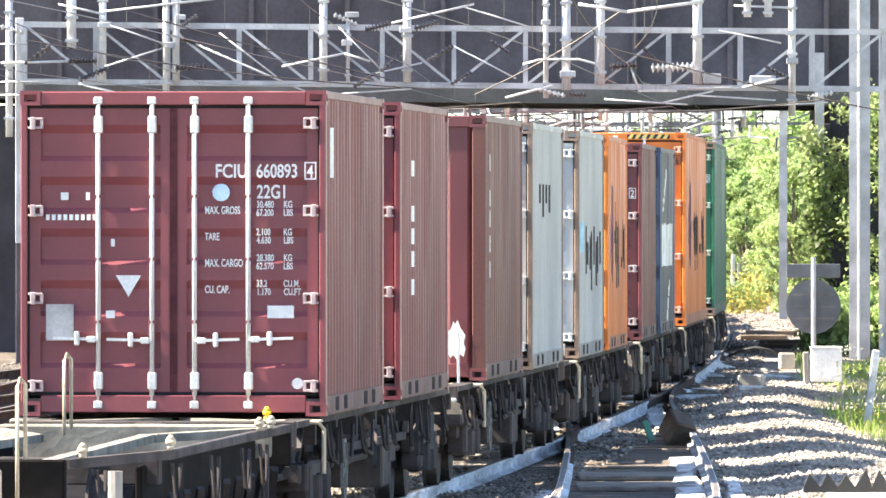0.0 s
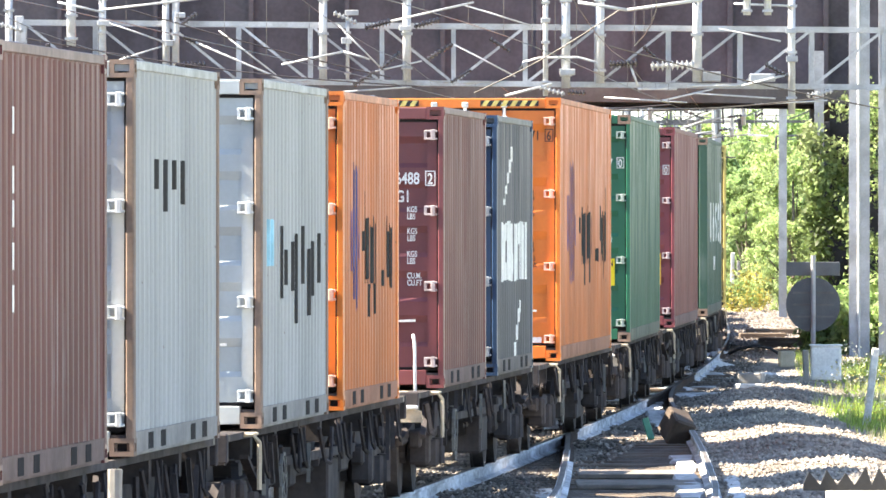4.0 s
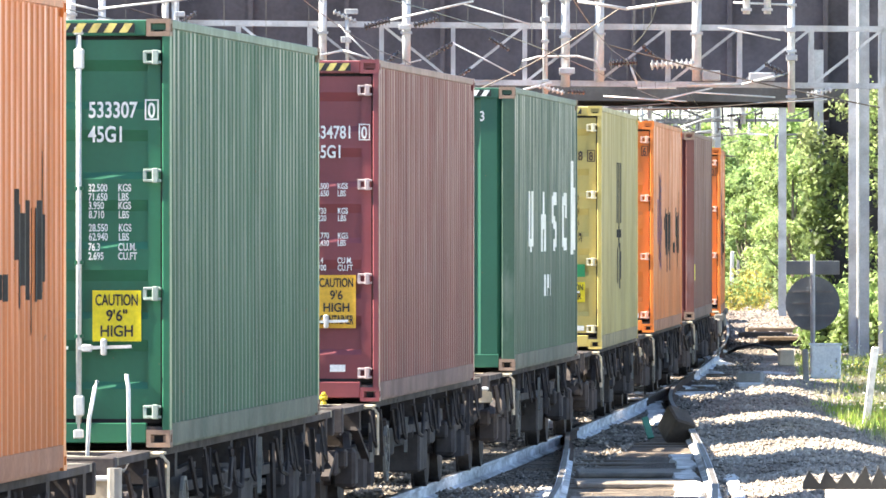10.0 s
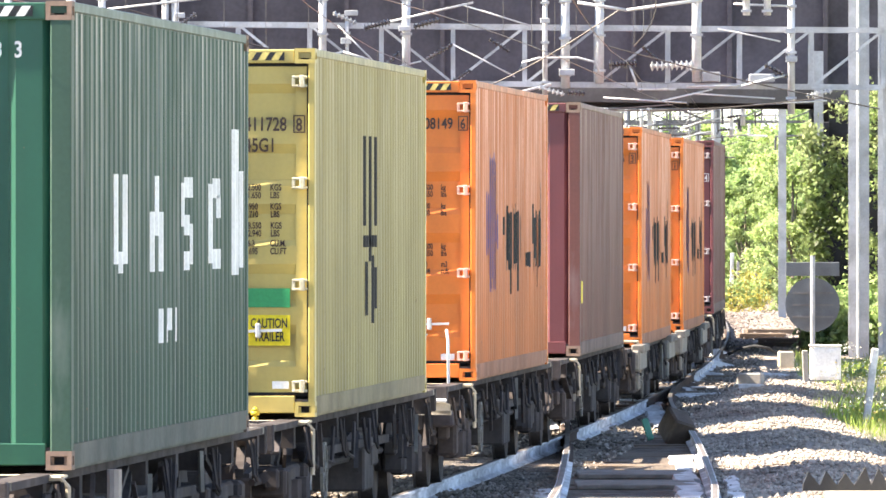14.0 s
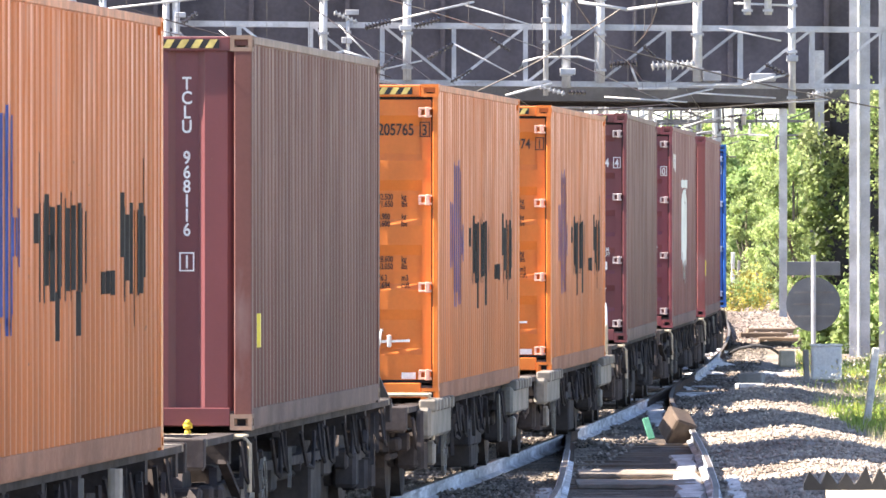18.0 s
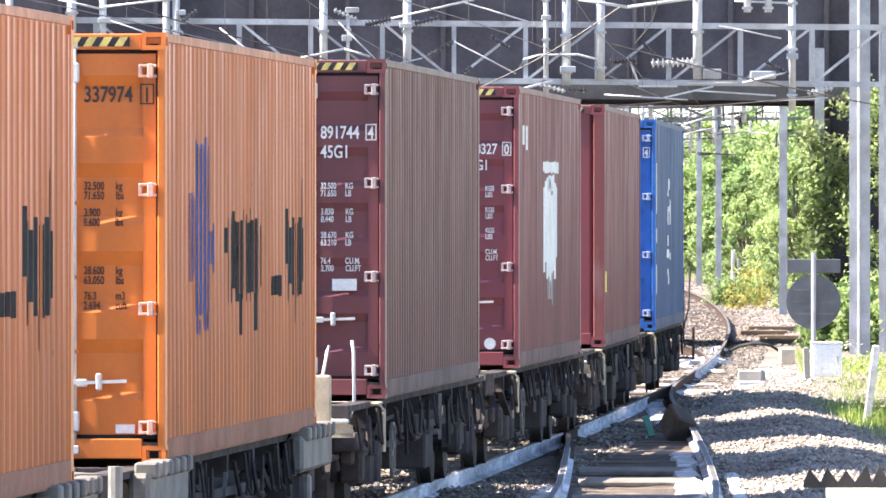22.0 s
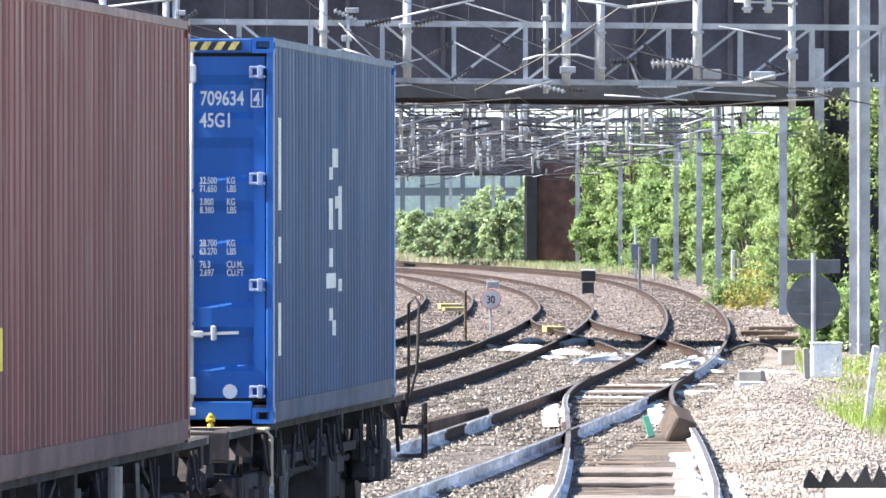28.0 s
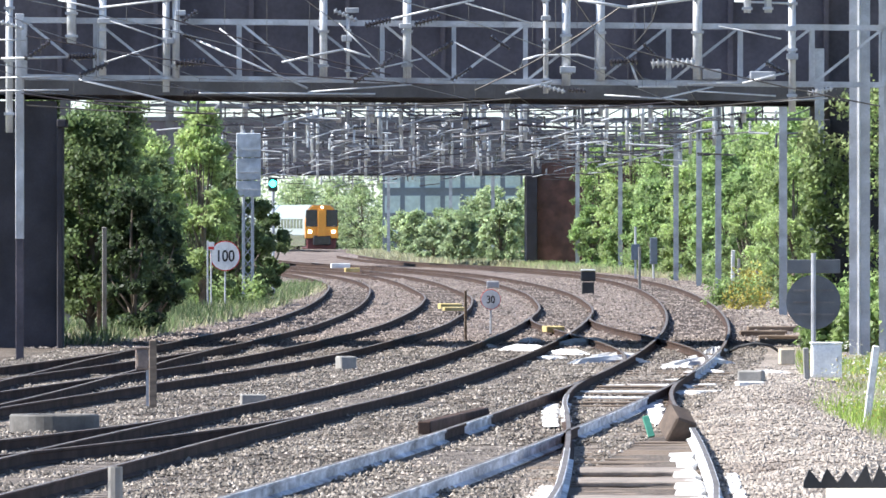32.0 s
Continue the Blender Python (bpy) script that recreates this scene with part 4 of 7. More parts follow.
    lettering(c, "0", 0.92, -S / 2 + 0.05, 1.95, 0.15, BLACKMARK)
    orange_marks(c, S, H8, 0.92)
    load(c, 131.40, S)
    c = container(S, H8, BROWNRED, True, "maroon twenty foot container with white door numbers")
    door_writing(c, S, H8, "256488", "2", "22G1", [("30.480 KGS", "67.200 LBS"), ("2.130 KGS", "4.700 LBS"), ("28.350 KGS", "62.500 LBS"), ("33. CU.M.", "1.170 CU.FT")], top=1.88, blocks=(1.62, 1.42, 1.21, 1.01), size=0.08)
    load(c, 143.06, S)
    c = container(S, H8, NAVY, True, "dark slate twenty foot container with a broken white block mark")
    lettering(c, "3", 0.95, -S / 2 + 0.05, 1.93, 0.16, WHITEMARK)
    white = ragged(0.9, 5.2, 0.94, 1.52, 0.2, 0.02, 7, 0.10)
    white = [q for i, q in enumerate(white) if i not in (3, 9, 14)] + [(1.5, 1.66, 0.94, 1.12), (1.5, 1.66, 1.34, 1.52), (2.7, 2.86, 1.0, 1.2), (3.7, 3.86, 1.3, 1.52)]
    for k in range(9):
        white.append((1.25 + 0.15 * k, 1.42 + 0.15 * k, 1.70 + 0.055 * k, 1.76 + 0.055 * k + 0.012 * k))
    for k in range(6):
        white.append((3.1 + 0.16 * k, 3.28 + 0.16 * k, 0.14 + 0.09 * k, 0.30 + 0.085 * k))
    marks(c, S, H8, white, WHITEMARK, "word_mark")
    load(c, 150.85, S)
    OB = [("32.500 kg", "71.650 lbs"), ("3.900 kg", "8.600 lbs"), ("28.600 kg", "63.050 lbs"), ("76.3 m3", "2.694 cuft")]
    def orange(number, check, s, low=0.0, wide=False):
        c = container(T, H9, ORANGE, True, "orange forty foot container with dark door numbers and blue emblem", 4, STRIPE)
        door_writing(c, T, H9, number, check, "45G1" if not wide else "", OB, BLACKMARK, top=2.43, blocks=(1.84, 1.66, 1.27, 1.10), size=0.08)
        small_plate(c, T, 0.88, 0.20, 0.13, 0.06)
        orange_marks(c, T, H9)
        load(c, s, T, low)
    orange("168571", "6", 162.18)
    c = container(T, H9, GREEN, True, "green forty foot container with yellow caution sticker on its doors", 5, STRIPE, rust=True)
    door_writing(c, T, H9, "533307", "0", "45G1", KG)
    caution(c, T, 1.06, ("CAUTION", "9'6\"", "HIGH"))
    load(c, 180.94, T)
    c = container(T, H9, MAROON, True, "maroon forty foot container with yellow caution sticker", 5, STRIPE)
    door_writing(c, T, H9, "634781", "0", "45G1", [("32.500 KGS", "71.650 LBS"), ("3.730 KGS", "8.220 LBS"), ("28.770 KGS", "63.430 LBS"), ("76.4 CU.M.", "2.700 CU.FT")], blocks=(1.80, 1.59, 1.38, 1.17))
    caution(c, T, 1.07, ("CAUTION", "9'6", "HIGH", "CONTAINER"), material=AMBER)
    small_plate(c, T, 0.80, 0.25, 0.13, 0.06)
    load(c, 199.25, T)
    c = container(T, H9, DARKGREEN, False, "dark green forty foot container with tall white side letters", 5, WHITEMARK, rust=True)
    for i, s in enumerate(("9", "3", "3")):
        lettering(c, s, 0.61 + i * 0.125, -T / 2 + 0.026, 2.55, 0.14, WHITEMARK, 0.8)
    marks(c, T, H9, [(2.6, 2.9, 1.26, 1.84), (2.9, 3.3, 1.2, 1.34), (3.3, 3.58, 1.26, 1.84), (5.0, 5.28, 1.2, 1.60), (5.28, 5.62, 1.44, 1.84), (5.62, 5.9, 1.2, 1.60), (7.25, 7.5, 1.50, 1.80), (7.5, 7.95, 1.70, 1.84), (7.5, 7.85, 1.44, 1.58), (7.85, 8.1, 1.24, 1.52), (7.3, 7.85, 1.2, 1.33),
                     (9.1, 9.45, 1.24, 1.8), (9.45, 10.0, 1.70, 1.84), (9.45, 10.05, 1.2, 1.34), (9.8, 10.05, 1.56, 1.72), (5.7, 5.95, 0.72, 0.95), (6.1, 6.3, 0.72, 0.84), (6.3, 6.5, 0.80, 0.95), (6.7, 6.95, 0.72, 0.95), (11.1, 11.45, 1.15, 2.2), (11.55, 11.85, 1.2, 1.9)], WHITEMARK, "word_mark")
    load(c, 217.79, T)
    c = container(T, H9, SAND, True, "sand yellow forty foot container with dark upright side mark", 5, STRIPE)
    door_writing(c, T, H9, "411728", "8", "45G1", KG, BLACKMARK, top=2.25, blocks=(1.78, 1.63, 1.48, 1.34))
    small_plate(c, T, 0.64, 0.86, 0.38, 0.15, GREENSTICKER, "green notice sticker")
    caution(c, T, 0.80, ("CAUTION", "TRAILER"), x=0.69)
    small_plate(c, T, 0.88, 0.22, 0.13, 0.06)
    marks(c, T, H9, [(5.1, 5.4, 1.5, 2.25), (5.7, 6.0, 1.2, 2.25), (6.2, 6.5, 1.5, 2.25), (5.1, 6.5, 1.32, 1.42), (5.2, 5.5, 0.75, 1.2), (5.9, 6.2, 0.68, 1.25), (6.3, 6.5, 0.8, 1.15)], LOGODARK, "word_mark")
    load(c, 235.80, T)
    orange("208149", "6", 254.78, wide=True)
    c = container(T, H9, BROWNRED, False, "brown red forty foot container with upright white number", 5, STRIPE, rust=True)
    for word, z in (("TCLU", 2.50), ("968116", 1.955), ("1", 1.19)):
        lettering(c, word, 0.735, -T / 2 + 0.073, z, 0.132, WHITEMARK, 0.85, True)
    m = Mesh()
    for a, b, z0, z1 in ((0.68, 0.69, 1.17, 1.30), (0.78, 0.79, 1.17, 1.30), (0.68, 0.79, 1.165, 1.175), (0.68, 0.79, 1.295, 1.305)):
        m.box(a, b, -T / 2 + 0.066, -T / 2 + 0.071, z0, z1)
    part("check_box", m, WHITEMARK, c)
    marks(c, T, H9, [(0.6, 0.85, 0.6, 0.85)], STICKER, "yellow_label")
    load(c, 273.60, T)
    orange("205765", "3", 292.85, 0.11, True)
    orange("337974", "1", 310.85, 0.11, True)
    c = container(T, H9, BROWNRED, True, "dark maroon forty foot container with white door numbers", 5, STRIPE)
    door_writing(c, T, H9, "891744", "4", "45G1", [("32.500 KG", "71.650 LB"), ("3.830 KG", "8.440 LB"), ("28.670 KG", "63.210 LB"), ("76.4 CU.M.", "2.700 CU.FT")], top=2.22, blocks=(1.79, 1.57, 1.37, 1.15), size=0.078)
    small_plate(c, T, 0.76, 0.92, 0.21, 0.10)
    door_captions(c, T, 2.22, (1.79, 1.57, 1.37, 1.15), "IU")
    load(c, 330.17, T)
    c = container(T, H9, MAROON, True, "maroon forty foot container with a white block emblem on its side", 5, STRIPE)
    door_writing(c, T, H9, "448327", "0", "45G1", [("32.500 KGS", "71.650 LBS"), ("3.780 KGS", "8.330 LBS"), ("28.720 KGS", "63.320 LBS"), ("76.4 CU.M.", "2.700 CU.FT")], top=2.20, blocks=(1.82, 1.60, 1.39, 1.17), size=0.078)
    m = Mesh()
    m.tube([(0.92, -T / 2 + 0.05, 0.25), (0.92, -T / 2 + 0.043, 0.25)], 0.06, 14)
    part("round_label", m, WHITEMARK, c)
    marks(c, T, H9, ragged(4.6, 7.6, 2.03, 2.15, 0.3, 0.01, 8) + ragged(5.3, 6.9, 1.86, 2.0, 0.3, 0.03, 9, 0.1) + ragged(4.8, 7.3, 0.98, 1.85, 0.3, 0.14, 10, 0.14) + ragged(5.5, 6.6, 0.66, 1.0, 0.3, 0.08, 11, 0.1) + [(1.0, 1.3, 2.3, 2.5), (1.5, 1.7, 2.25, 2.5)], WHITEMARK)
    load(c, 348.66, T)
    c = container(T, H9, MAROON, False, "red brown forty foot container with plain ribbed end", 5, STRIPE)
    for word, z in (("TCLU", 2.44), ("177268", 1.895), ("7", 1.13)):
        lettering(c, word, 0.735, -T / 2 + 0.073, z, 0.132, WHITEMARK, 0.85, True)
    m = Mesh()
    for a, b, z0, z1 in ((0.68, 0.69, 1.11, 1.24), (0.78, 0.79, 1.11, 1.24), (0.68, 0.79, 1.105, 1.115), (0.68, 0.79, 1.235, 1.245)):
        m.box(a, b, -T / 2 + 0.066, -T / 2 + 0.071, z0, z1)
    part("check_box", m, WHITEMARK, c)
    marks(c, T, H9, [(0.6, 0.85, 0.65, 0.9)], STICKER, "yellow_label")
    load(c, 366.66, T)
    c = container(T, H9, BLUE, True, "bright blue forty foot container with white door numbers", 5, STRIPE)
    door_writing(c, T, H9, "709634", "4", "45G1", [("32.500 KG", "71.650 LBS"), ("3.800 KG", "8.380 LBS"), ("28.700 KG", "63.270 LBS"), ("76.3 CU.M.", "2.697 CU.FT")], top=2.39, blocks=(1.80, 1.64, 1.33, 1.17), size=0.075)
    m = Mesh()
    m.tube([(0.89, -T / 2 + 0.05, 0.24), (0.89, -T / 2 + 0.043, 0.24)], 0.055, 14)
    part("round_label", m, WHITEMARK, c)
    marks(c, T, H9, [(5.3, 5.6, 1.85, 1.95), (5.6, 6.1, 1.95, 2.1), (6.2, 6.5, 1.7, 1.8), (5.2, 5.6, 1.45, 1.7), (5.8, 6.6, 1.62, 1.72), (6.2, 6.6, 1.45, 1.65), (5.3, 5.7, 1.15, 1.3), (5.0, 6.0, 0.98, 1.1),
                     (6.3, 6.5, 0.95, 1.05), (5.3, 5.6, 0.72, 0.82), (5.7, 6.0, 0.6, 0.72), (0.5, 0.75, 1.6, 2.3), (0.5, 0.75, 1.2, 1.4), (0.5, 0.75, 0.5, 0.9)], WHITEMARK, "word_mark")
    door_captions(c, T, 2.39, (1.80, 1.64, 1.33, 1.17), "NU")
    load(c, 385.40, T)


build_containers()


# ---- wagons ----
def wheel_mesh():
    m = Mesh()
    m.tube([(-0.065, 0, 0), (-0.045, 0, 0)], 0.46, 24)
    m.tube([(-0.045, 0, 0), (0.065, 0, 0)], 0.42, 24)
    m.tube([(0.065, 0, 0), (0.12, 0, 0)], 0.11, 12)
    return m


WHEEL = wheel_mesh().data("wheel", [UNDER])


def wagon(label, length=17.4, low="", seed=1):
    w = thing("flat_wagon", label, "freight wagon", group="wagons of the freight train")
    hl, top = length / 2, 0.98 - (0.11 if low else 0)
    for s in (-1, 1):
        m = Mesh()
        m.box(s * 1.02 - 0.09, s * 1.02 + 0.09, -hl, hl, top - 0.05, top)
        m.add([(s * 0.80, y, z) for z in (top - 0.02,) for y in (-hl, -hl + 4.4, -hl + 5.6, hl - 5.6, hl - 4.4, hl)] +
              [(s * 0.80, y, z) for y, z in ((-hl, top - 0.22), (-hl + 4.4, top - 0.24), (-hl + 5.6, top - 0.46), (hl - 5.6, top - 0.46), (hl - 4.4, top - 0.24), (hl, top - 0.22))],
              [(i, i + 1, 7 + i, 6 + i) for i in range(5)])
        m.beam((s * 0.80, -hl + 5.6, top - 0.46), (s * 0.80, hl - 5.6, top - 0.46), 0.12, 0.03)
        m.beam((s * 1.08, -hl + 5.0, top - 0.30), (s * 1.06, hl - 5.2, top - 0.34), 0.04, 0.07)
        part("side_sill", m, UNDER, w)
    m = Mesh()
    m.box(-0.28, 0.28, -hl + 0.3, hl - 0.3, top - 0.42, top - 0.06)
    part("centre_sill", m, UNDER, w)
    for k in range(9):
        y = -hl + 0.25 + k * (length - 0.5) / 8
        part("cross_member", Mesh().box(-1.08, 1.08, y - 0.09, y + 0.09, top - 0.22, top - 0.005), UNDER, w)
    for e in (-1, 1):
        m = Mesh()
        for s in (-1, 1):
            m.beam((s * 1.05, e * (hl - 0.15), top - 0.02), (s * 0.1, e * (hl - 1.9), top - 0.02), 0.16, 0.05)
        part("deck_brace", m, DECK, w, "worn pale deck brace")
        part("end_beam", Mesh().box(-1.12, 1.12, e * hl - 0.07, e * hl + 0.07, top - 0.20, top + 0.012, 0.01), UNDER, w)
        m = Mesh()
        m.tube([(0, e * hl, top - 0.1), (0, e * (hl + 0.33), top - 0.12)], 0.07, 8)
        m.box(-0.12, 0.12, e * (hl + 0.25) - 0.08, e * (hl + 0.25) + 0.08, top - 0.25, top + 0.01, 0.02)
        part("coupler", m, UNDER, w)
    # bogies with wheels, springs and axle boxes
    for e in (-1, 1):
        yc = e * (hl - 2.6)
        m = Mesh()
        for s in (-1, 1):
            m.box(s * 0.98 - 0.06, s * 0.98 + 0.06, yc - 1.25, yc + 1.25, 0.46, 0.62, 0.02)
            m.box(s * 0.98 - 0.07, s * 0.98 + 0.07, yc - 0.35, yc + 0.35, 0.26, 0.5, 0.03)
            for d in (-0.9, 0.9):
                m.box(s * 1.0 - 0.10, s * 1.0 + 0.10, yc + d - 0.16, yc + d + 0.16, 0.30, 0.62, 0.03)
                m.tube([(s * 1.06, yc + d * 0.45, 0.28), (s * 1.06, yc + d * 0.45, 0.52)], 0.09, 8)
        m.box(-0.9, 0.9, yc - 0.2, yc + 0.2, 0.40, 0.62, 0.02)
        b = part("bogie", m, UNDER, w)
        for s in (-1, 1):
            for d in (-0.9, 0.9):
                part("wheel", WHEEL, UNDER, b, place=pose(s * 0.76, yc + d, 0.42, 0, 0, 0 if s > 0 else 180))
        for d in (-0.9, 0.9):
            part("axle", Mesh().tube([(-0.7, yc + d, 0.42), (0.7, yc + d, 0.42)], 0.08, 8), UNDER, b)
    # brake gear and pipes under the frame
    rnd = random.Random(seed)
    m = Mesh()
    for k in range(26):
        y = rnd.uniform(-hl + 0.5, hl - 0.5)
        x = rnd.uniform(0.6, 1.12)
        z = top - rnd.uniform(0.05, 0.4)
        m.beam((x, y, z), (x + rnd.uniform(-0.1, 0.05), y + rnd.uniform(-0.9, 0.9), z - rnd.uniform(0.05, 0.32)), rnd.uniform(0.02, 0.07), rnd.uniform(0.03, 0.09))
    for k in range(7):
        y, z, q = rnd.uniform(-hl + 1, hl - 1), top - rnd.uniform(0.2, 0.4), rnd.uniform(0.15, 0.5)
        m.box(0.7, rnd.uniform(0.9, 1.1), y - q, y + q, z - rnd.uniform(0.1, 0.3), z, 0.02)
    for k in range(6):
        y, q = rnd.uniform(-hl + 1, hl - 1), rnd.uniform(0.3, 0.7)
        m.tube([(1.12, y - q, top - 0.1), (1.14, y - q * 0.5, top - 0.36), (1.14, y + q * 0.4, top - 0.4), (1.12, y + q, top - 0.12)], 0.018, 5)
    m.tube([(0.9, -hl + 0.6, top - 0.45), (0.9, hl - 0.6, top - 0.48)], 0.03, 6)
    m.tube([(0.5, -1.2, top - 0.55), (0.5, 0.1, top - 0.55)], 0.17, 10)
    m.box(0.6, 1.05, 1.1, 2.1, top - 0.75, top - 0.38, 0.02)
    part("brake_rigging", m, UNDER, w)
    for k in range(9):
        y = rnd.uniform(-hl + 0.6, hl - 0.6)
        m = Mesh()
        m.beam((1.16, y, top - rnd.uniform(0.02, 0.2)), (1.17, y + rnd.uniform(-0.25, 0.25), top - rnd.uniform(0.3, 0.55)), 0.03, 0.03)
        part("brake_lever", m, rnd.choice((WAGONGREY, UNDER, UNDER, UNDER)), w)
    m = Mesh()
    for k in range(10):
        a, b = 2 * math.pi * k / 10, 2 * math.pi * (k + 1) / 10
        m.beam((1.17, -4.6 + 0.24 * math.cos(a), top - 0.45 + 0.24 * math.sin(a)), (1.17, -4.6 + 0.24 * math.cos(b), top - 0.45 + 0.24 * math.sin(b)), 0.025, 0.025)
    for a in (0.3, 1.35, 2.4):
        m.beam((1.17, -4.6 - 0.24 * math.cos(a), top - 0.45 - 0.24 * math.sin(a)), (1.17, -4.6 + 0.24 * math.cos(a), top - 0.45 + 0.24 * math.sin(a)), 0.018, 0.018)
    part("brake_wheel", m, WAGONGREY, w)
    for y in (-hl + 2.2, -hl + 5.6, 0.3, hl - 5.0, hl - 2.0):
        m = Mesh()
        m.tube([(1.19, y - 0.16, top - 0.05), (1.22, y - 0.16, top - 0.3), (1.22, y + 0.1, top - 0.36), (1.19, y + 0.16, top - 0.05)], 0.014, 5)
        part("lashing_hook", m, UNDER, w)
    if low:
        for y in (-6.0, 6.0):
            m = Mesh()
            m.box(1.10, 1.24, y - 1.35, y + 1.35, top - 0.30, top - 0.02, 0.03)
            for d in (-1.1, -0.65, -0.2, 0.25, 0.7, 1.15):
                m.box(1.12, 1.28, y + d - 0.1, y + d + 0.1, top - 0.06, top + 0.05, 0.015)
            m.box(1.12, 1.2, y - 0.3, y - 0.1, top - 0.56, top - 0.34, 0.02)
            part("bolster_casting", m, WAGONGREY, w, "grey cast bolster")
        if low == "bulkhead":
            m = Mesh()
            m.add([(0.52, -hl + 1.0, top + 0.44), (0.72, -hl + 1.0, top + 0.44), (1.02, -hl + 1.0, top - 0.22), (0.52, -hl + 1.0, top - 0.22),
                   (0.52, -hl + 1.08, top + 0.44), (0.72, -hl + 1.08, top + 0.44), (1.02, -hl + 1.08, top - 0.22), (0.52, -hl + 1.08, top - 0.22)],
                  [(0, 1, 2, 3), (7, 6, 5, 4), (0, 4, 5, 1), (1, 5, 6, 2), (2, 6, 7, 3), (3, 7, 4, 0)])
            part("end_bulkhead", m, BLACK, w, "black sloping bulkhead")
            part("lamp_bracket", Mesh().box(0.50, 0.68, -hl + 0.5, -hl + 0.58, top - 0.1, top + 0.62, 0.02), BLACK, w)
            part("white_target", Mesh().box(0.53, 0.65, -hl + 0.485, -hl + 0.5, top + 0.46, top + 0.58), WHITE, w)
        else:
            part("end_panel", Mesh().box(0.62, 1.14, hl - 0.25, hl - 0.18, top - 0.2, top + 0.40, 0.015), CREAM, w, "cream end panel")
    return w


def end_fittings(w, hl, y_box, rails=2, tall=0.62, yellow=True, plate=True, knobs=2):
    """Shunter's rails, locks and a step plate ahead of a box whose near end is at y_box."""
    for k in range(rails):
        x = (0.72, 0.98)[k]
        m = Mesh()
        m.smooth = True
        y = y_box - 0.35
        if k:
            m.tube([(x - 0.13, y, 0.86), (x - 0.03, y, 0.85), (x, y, 0.92), (x - 0.005, y, 0.9 + tall), (x - 0.02, y, 1.0 + tall)], 0.014, 7)
        else:
            m.tube([(x - 0.02, y - 0.1, 0.80), (x, y - 0.1, 0.95 + tall * 0.5), (x + 0.04, y - 0.1, 0.92 + tall), (x + 0.05, y - 0.06, 0.95 + tall)], 0.014, 7)
        part("hand_rail", m, WHITE, w, "white bent hand rail")
    if yellow:
        for x in (0.76, 0.48)[:knobs]:
            m = Mesh()
            m.smooth = True
            m.tube([(x, y_box - 0.12, z) for z in (0.96, 1.0)], 0.026, 10)
            m.tube([(x, y_box - 0.12, 1.0), (x, y_box - 0.12, 1.015)], 0.016, 10)
            m.tube([(x, y_box - 0.12, 1.015), (x, y_box - 0.12, 1.045)], 0.034, 10, 0.036)
            m.tube([(x, y_box - 0.12, 1.045), (x, y_box - 0.12, 1.08)], 0.036, 10, 0.012)
            part("twist_lock", m, YELLOW, w, "yellow twist lock")
    m = Mesh()
    m.tube([(0.4, y_box - 0.25, 0.96), (1.18, y_box - 0.25, 0.96), (1.22, y_box - 0.2, 0.9), (1.22, y_box - 0.2, 0.55)], 0.02, 6)
    part("step_rail", m, CREAM, w)
    part("lock_pad", Mesh().box(0.62, 1.2, y_box - 0.22, y_box - 0.02, 0.955, 0.975, 0.006), CREAM, w, "pale worn pad")
    if plate:
        part("buffer_pad", Mesh().box(0.95, 1.12, -hl - 0.2, -hl - 0.1, 0.84, 0.875, 0.01), WHITE, w, "white rubbing pad")
        m = Mesh()
        m.add([(0.35, -hl - 0.1, 1.12), (0.40, -hl - 0.1, 0.86), (1.15, -hl - 0.1, 0.72), (1.15, -hl - 0.1, 0.82)], [(0, 1, 2, 3)])
        m.add([(0.35, -hl - 0.07, 1.12), (0.40, -hl - 0.07, 0.86), (1.15, -hl - 0.07, 0.72), (1.15, -hl - 0.07, 0.82)], [(3, 2, 1, 0)])
        m.box(0.38, 1.16, -hl - 0.1, -hl - 0.05, 0.72, 0.76)
        part("end_plate", m, CREAM, w, "cream step plate")


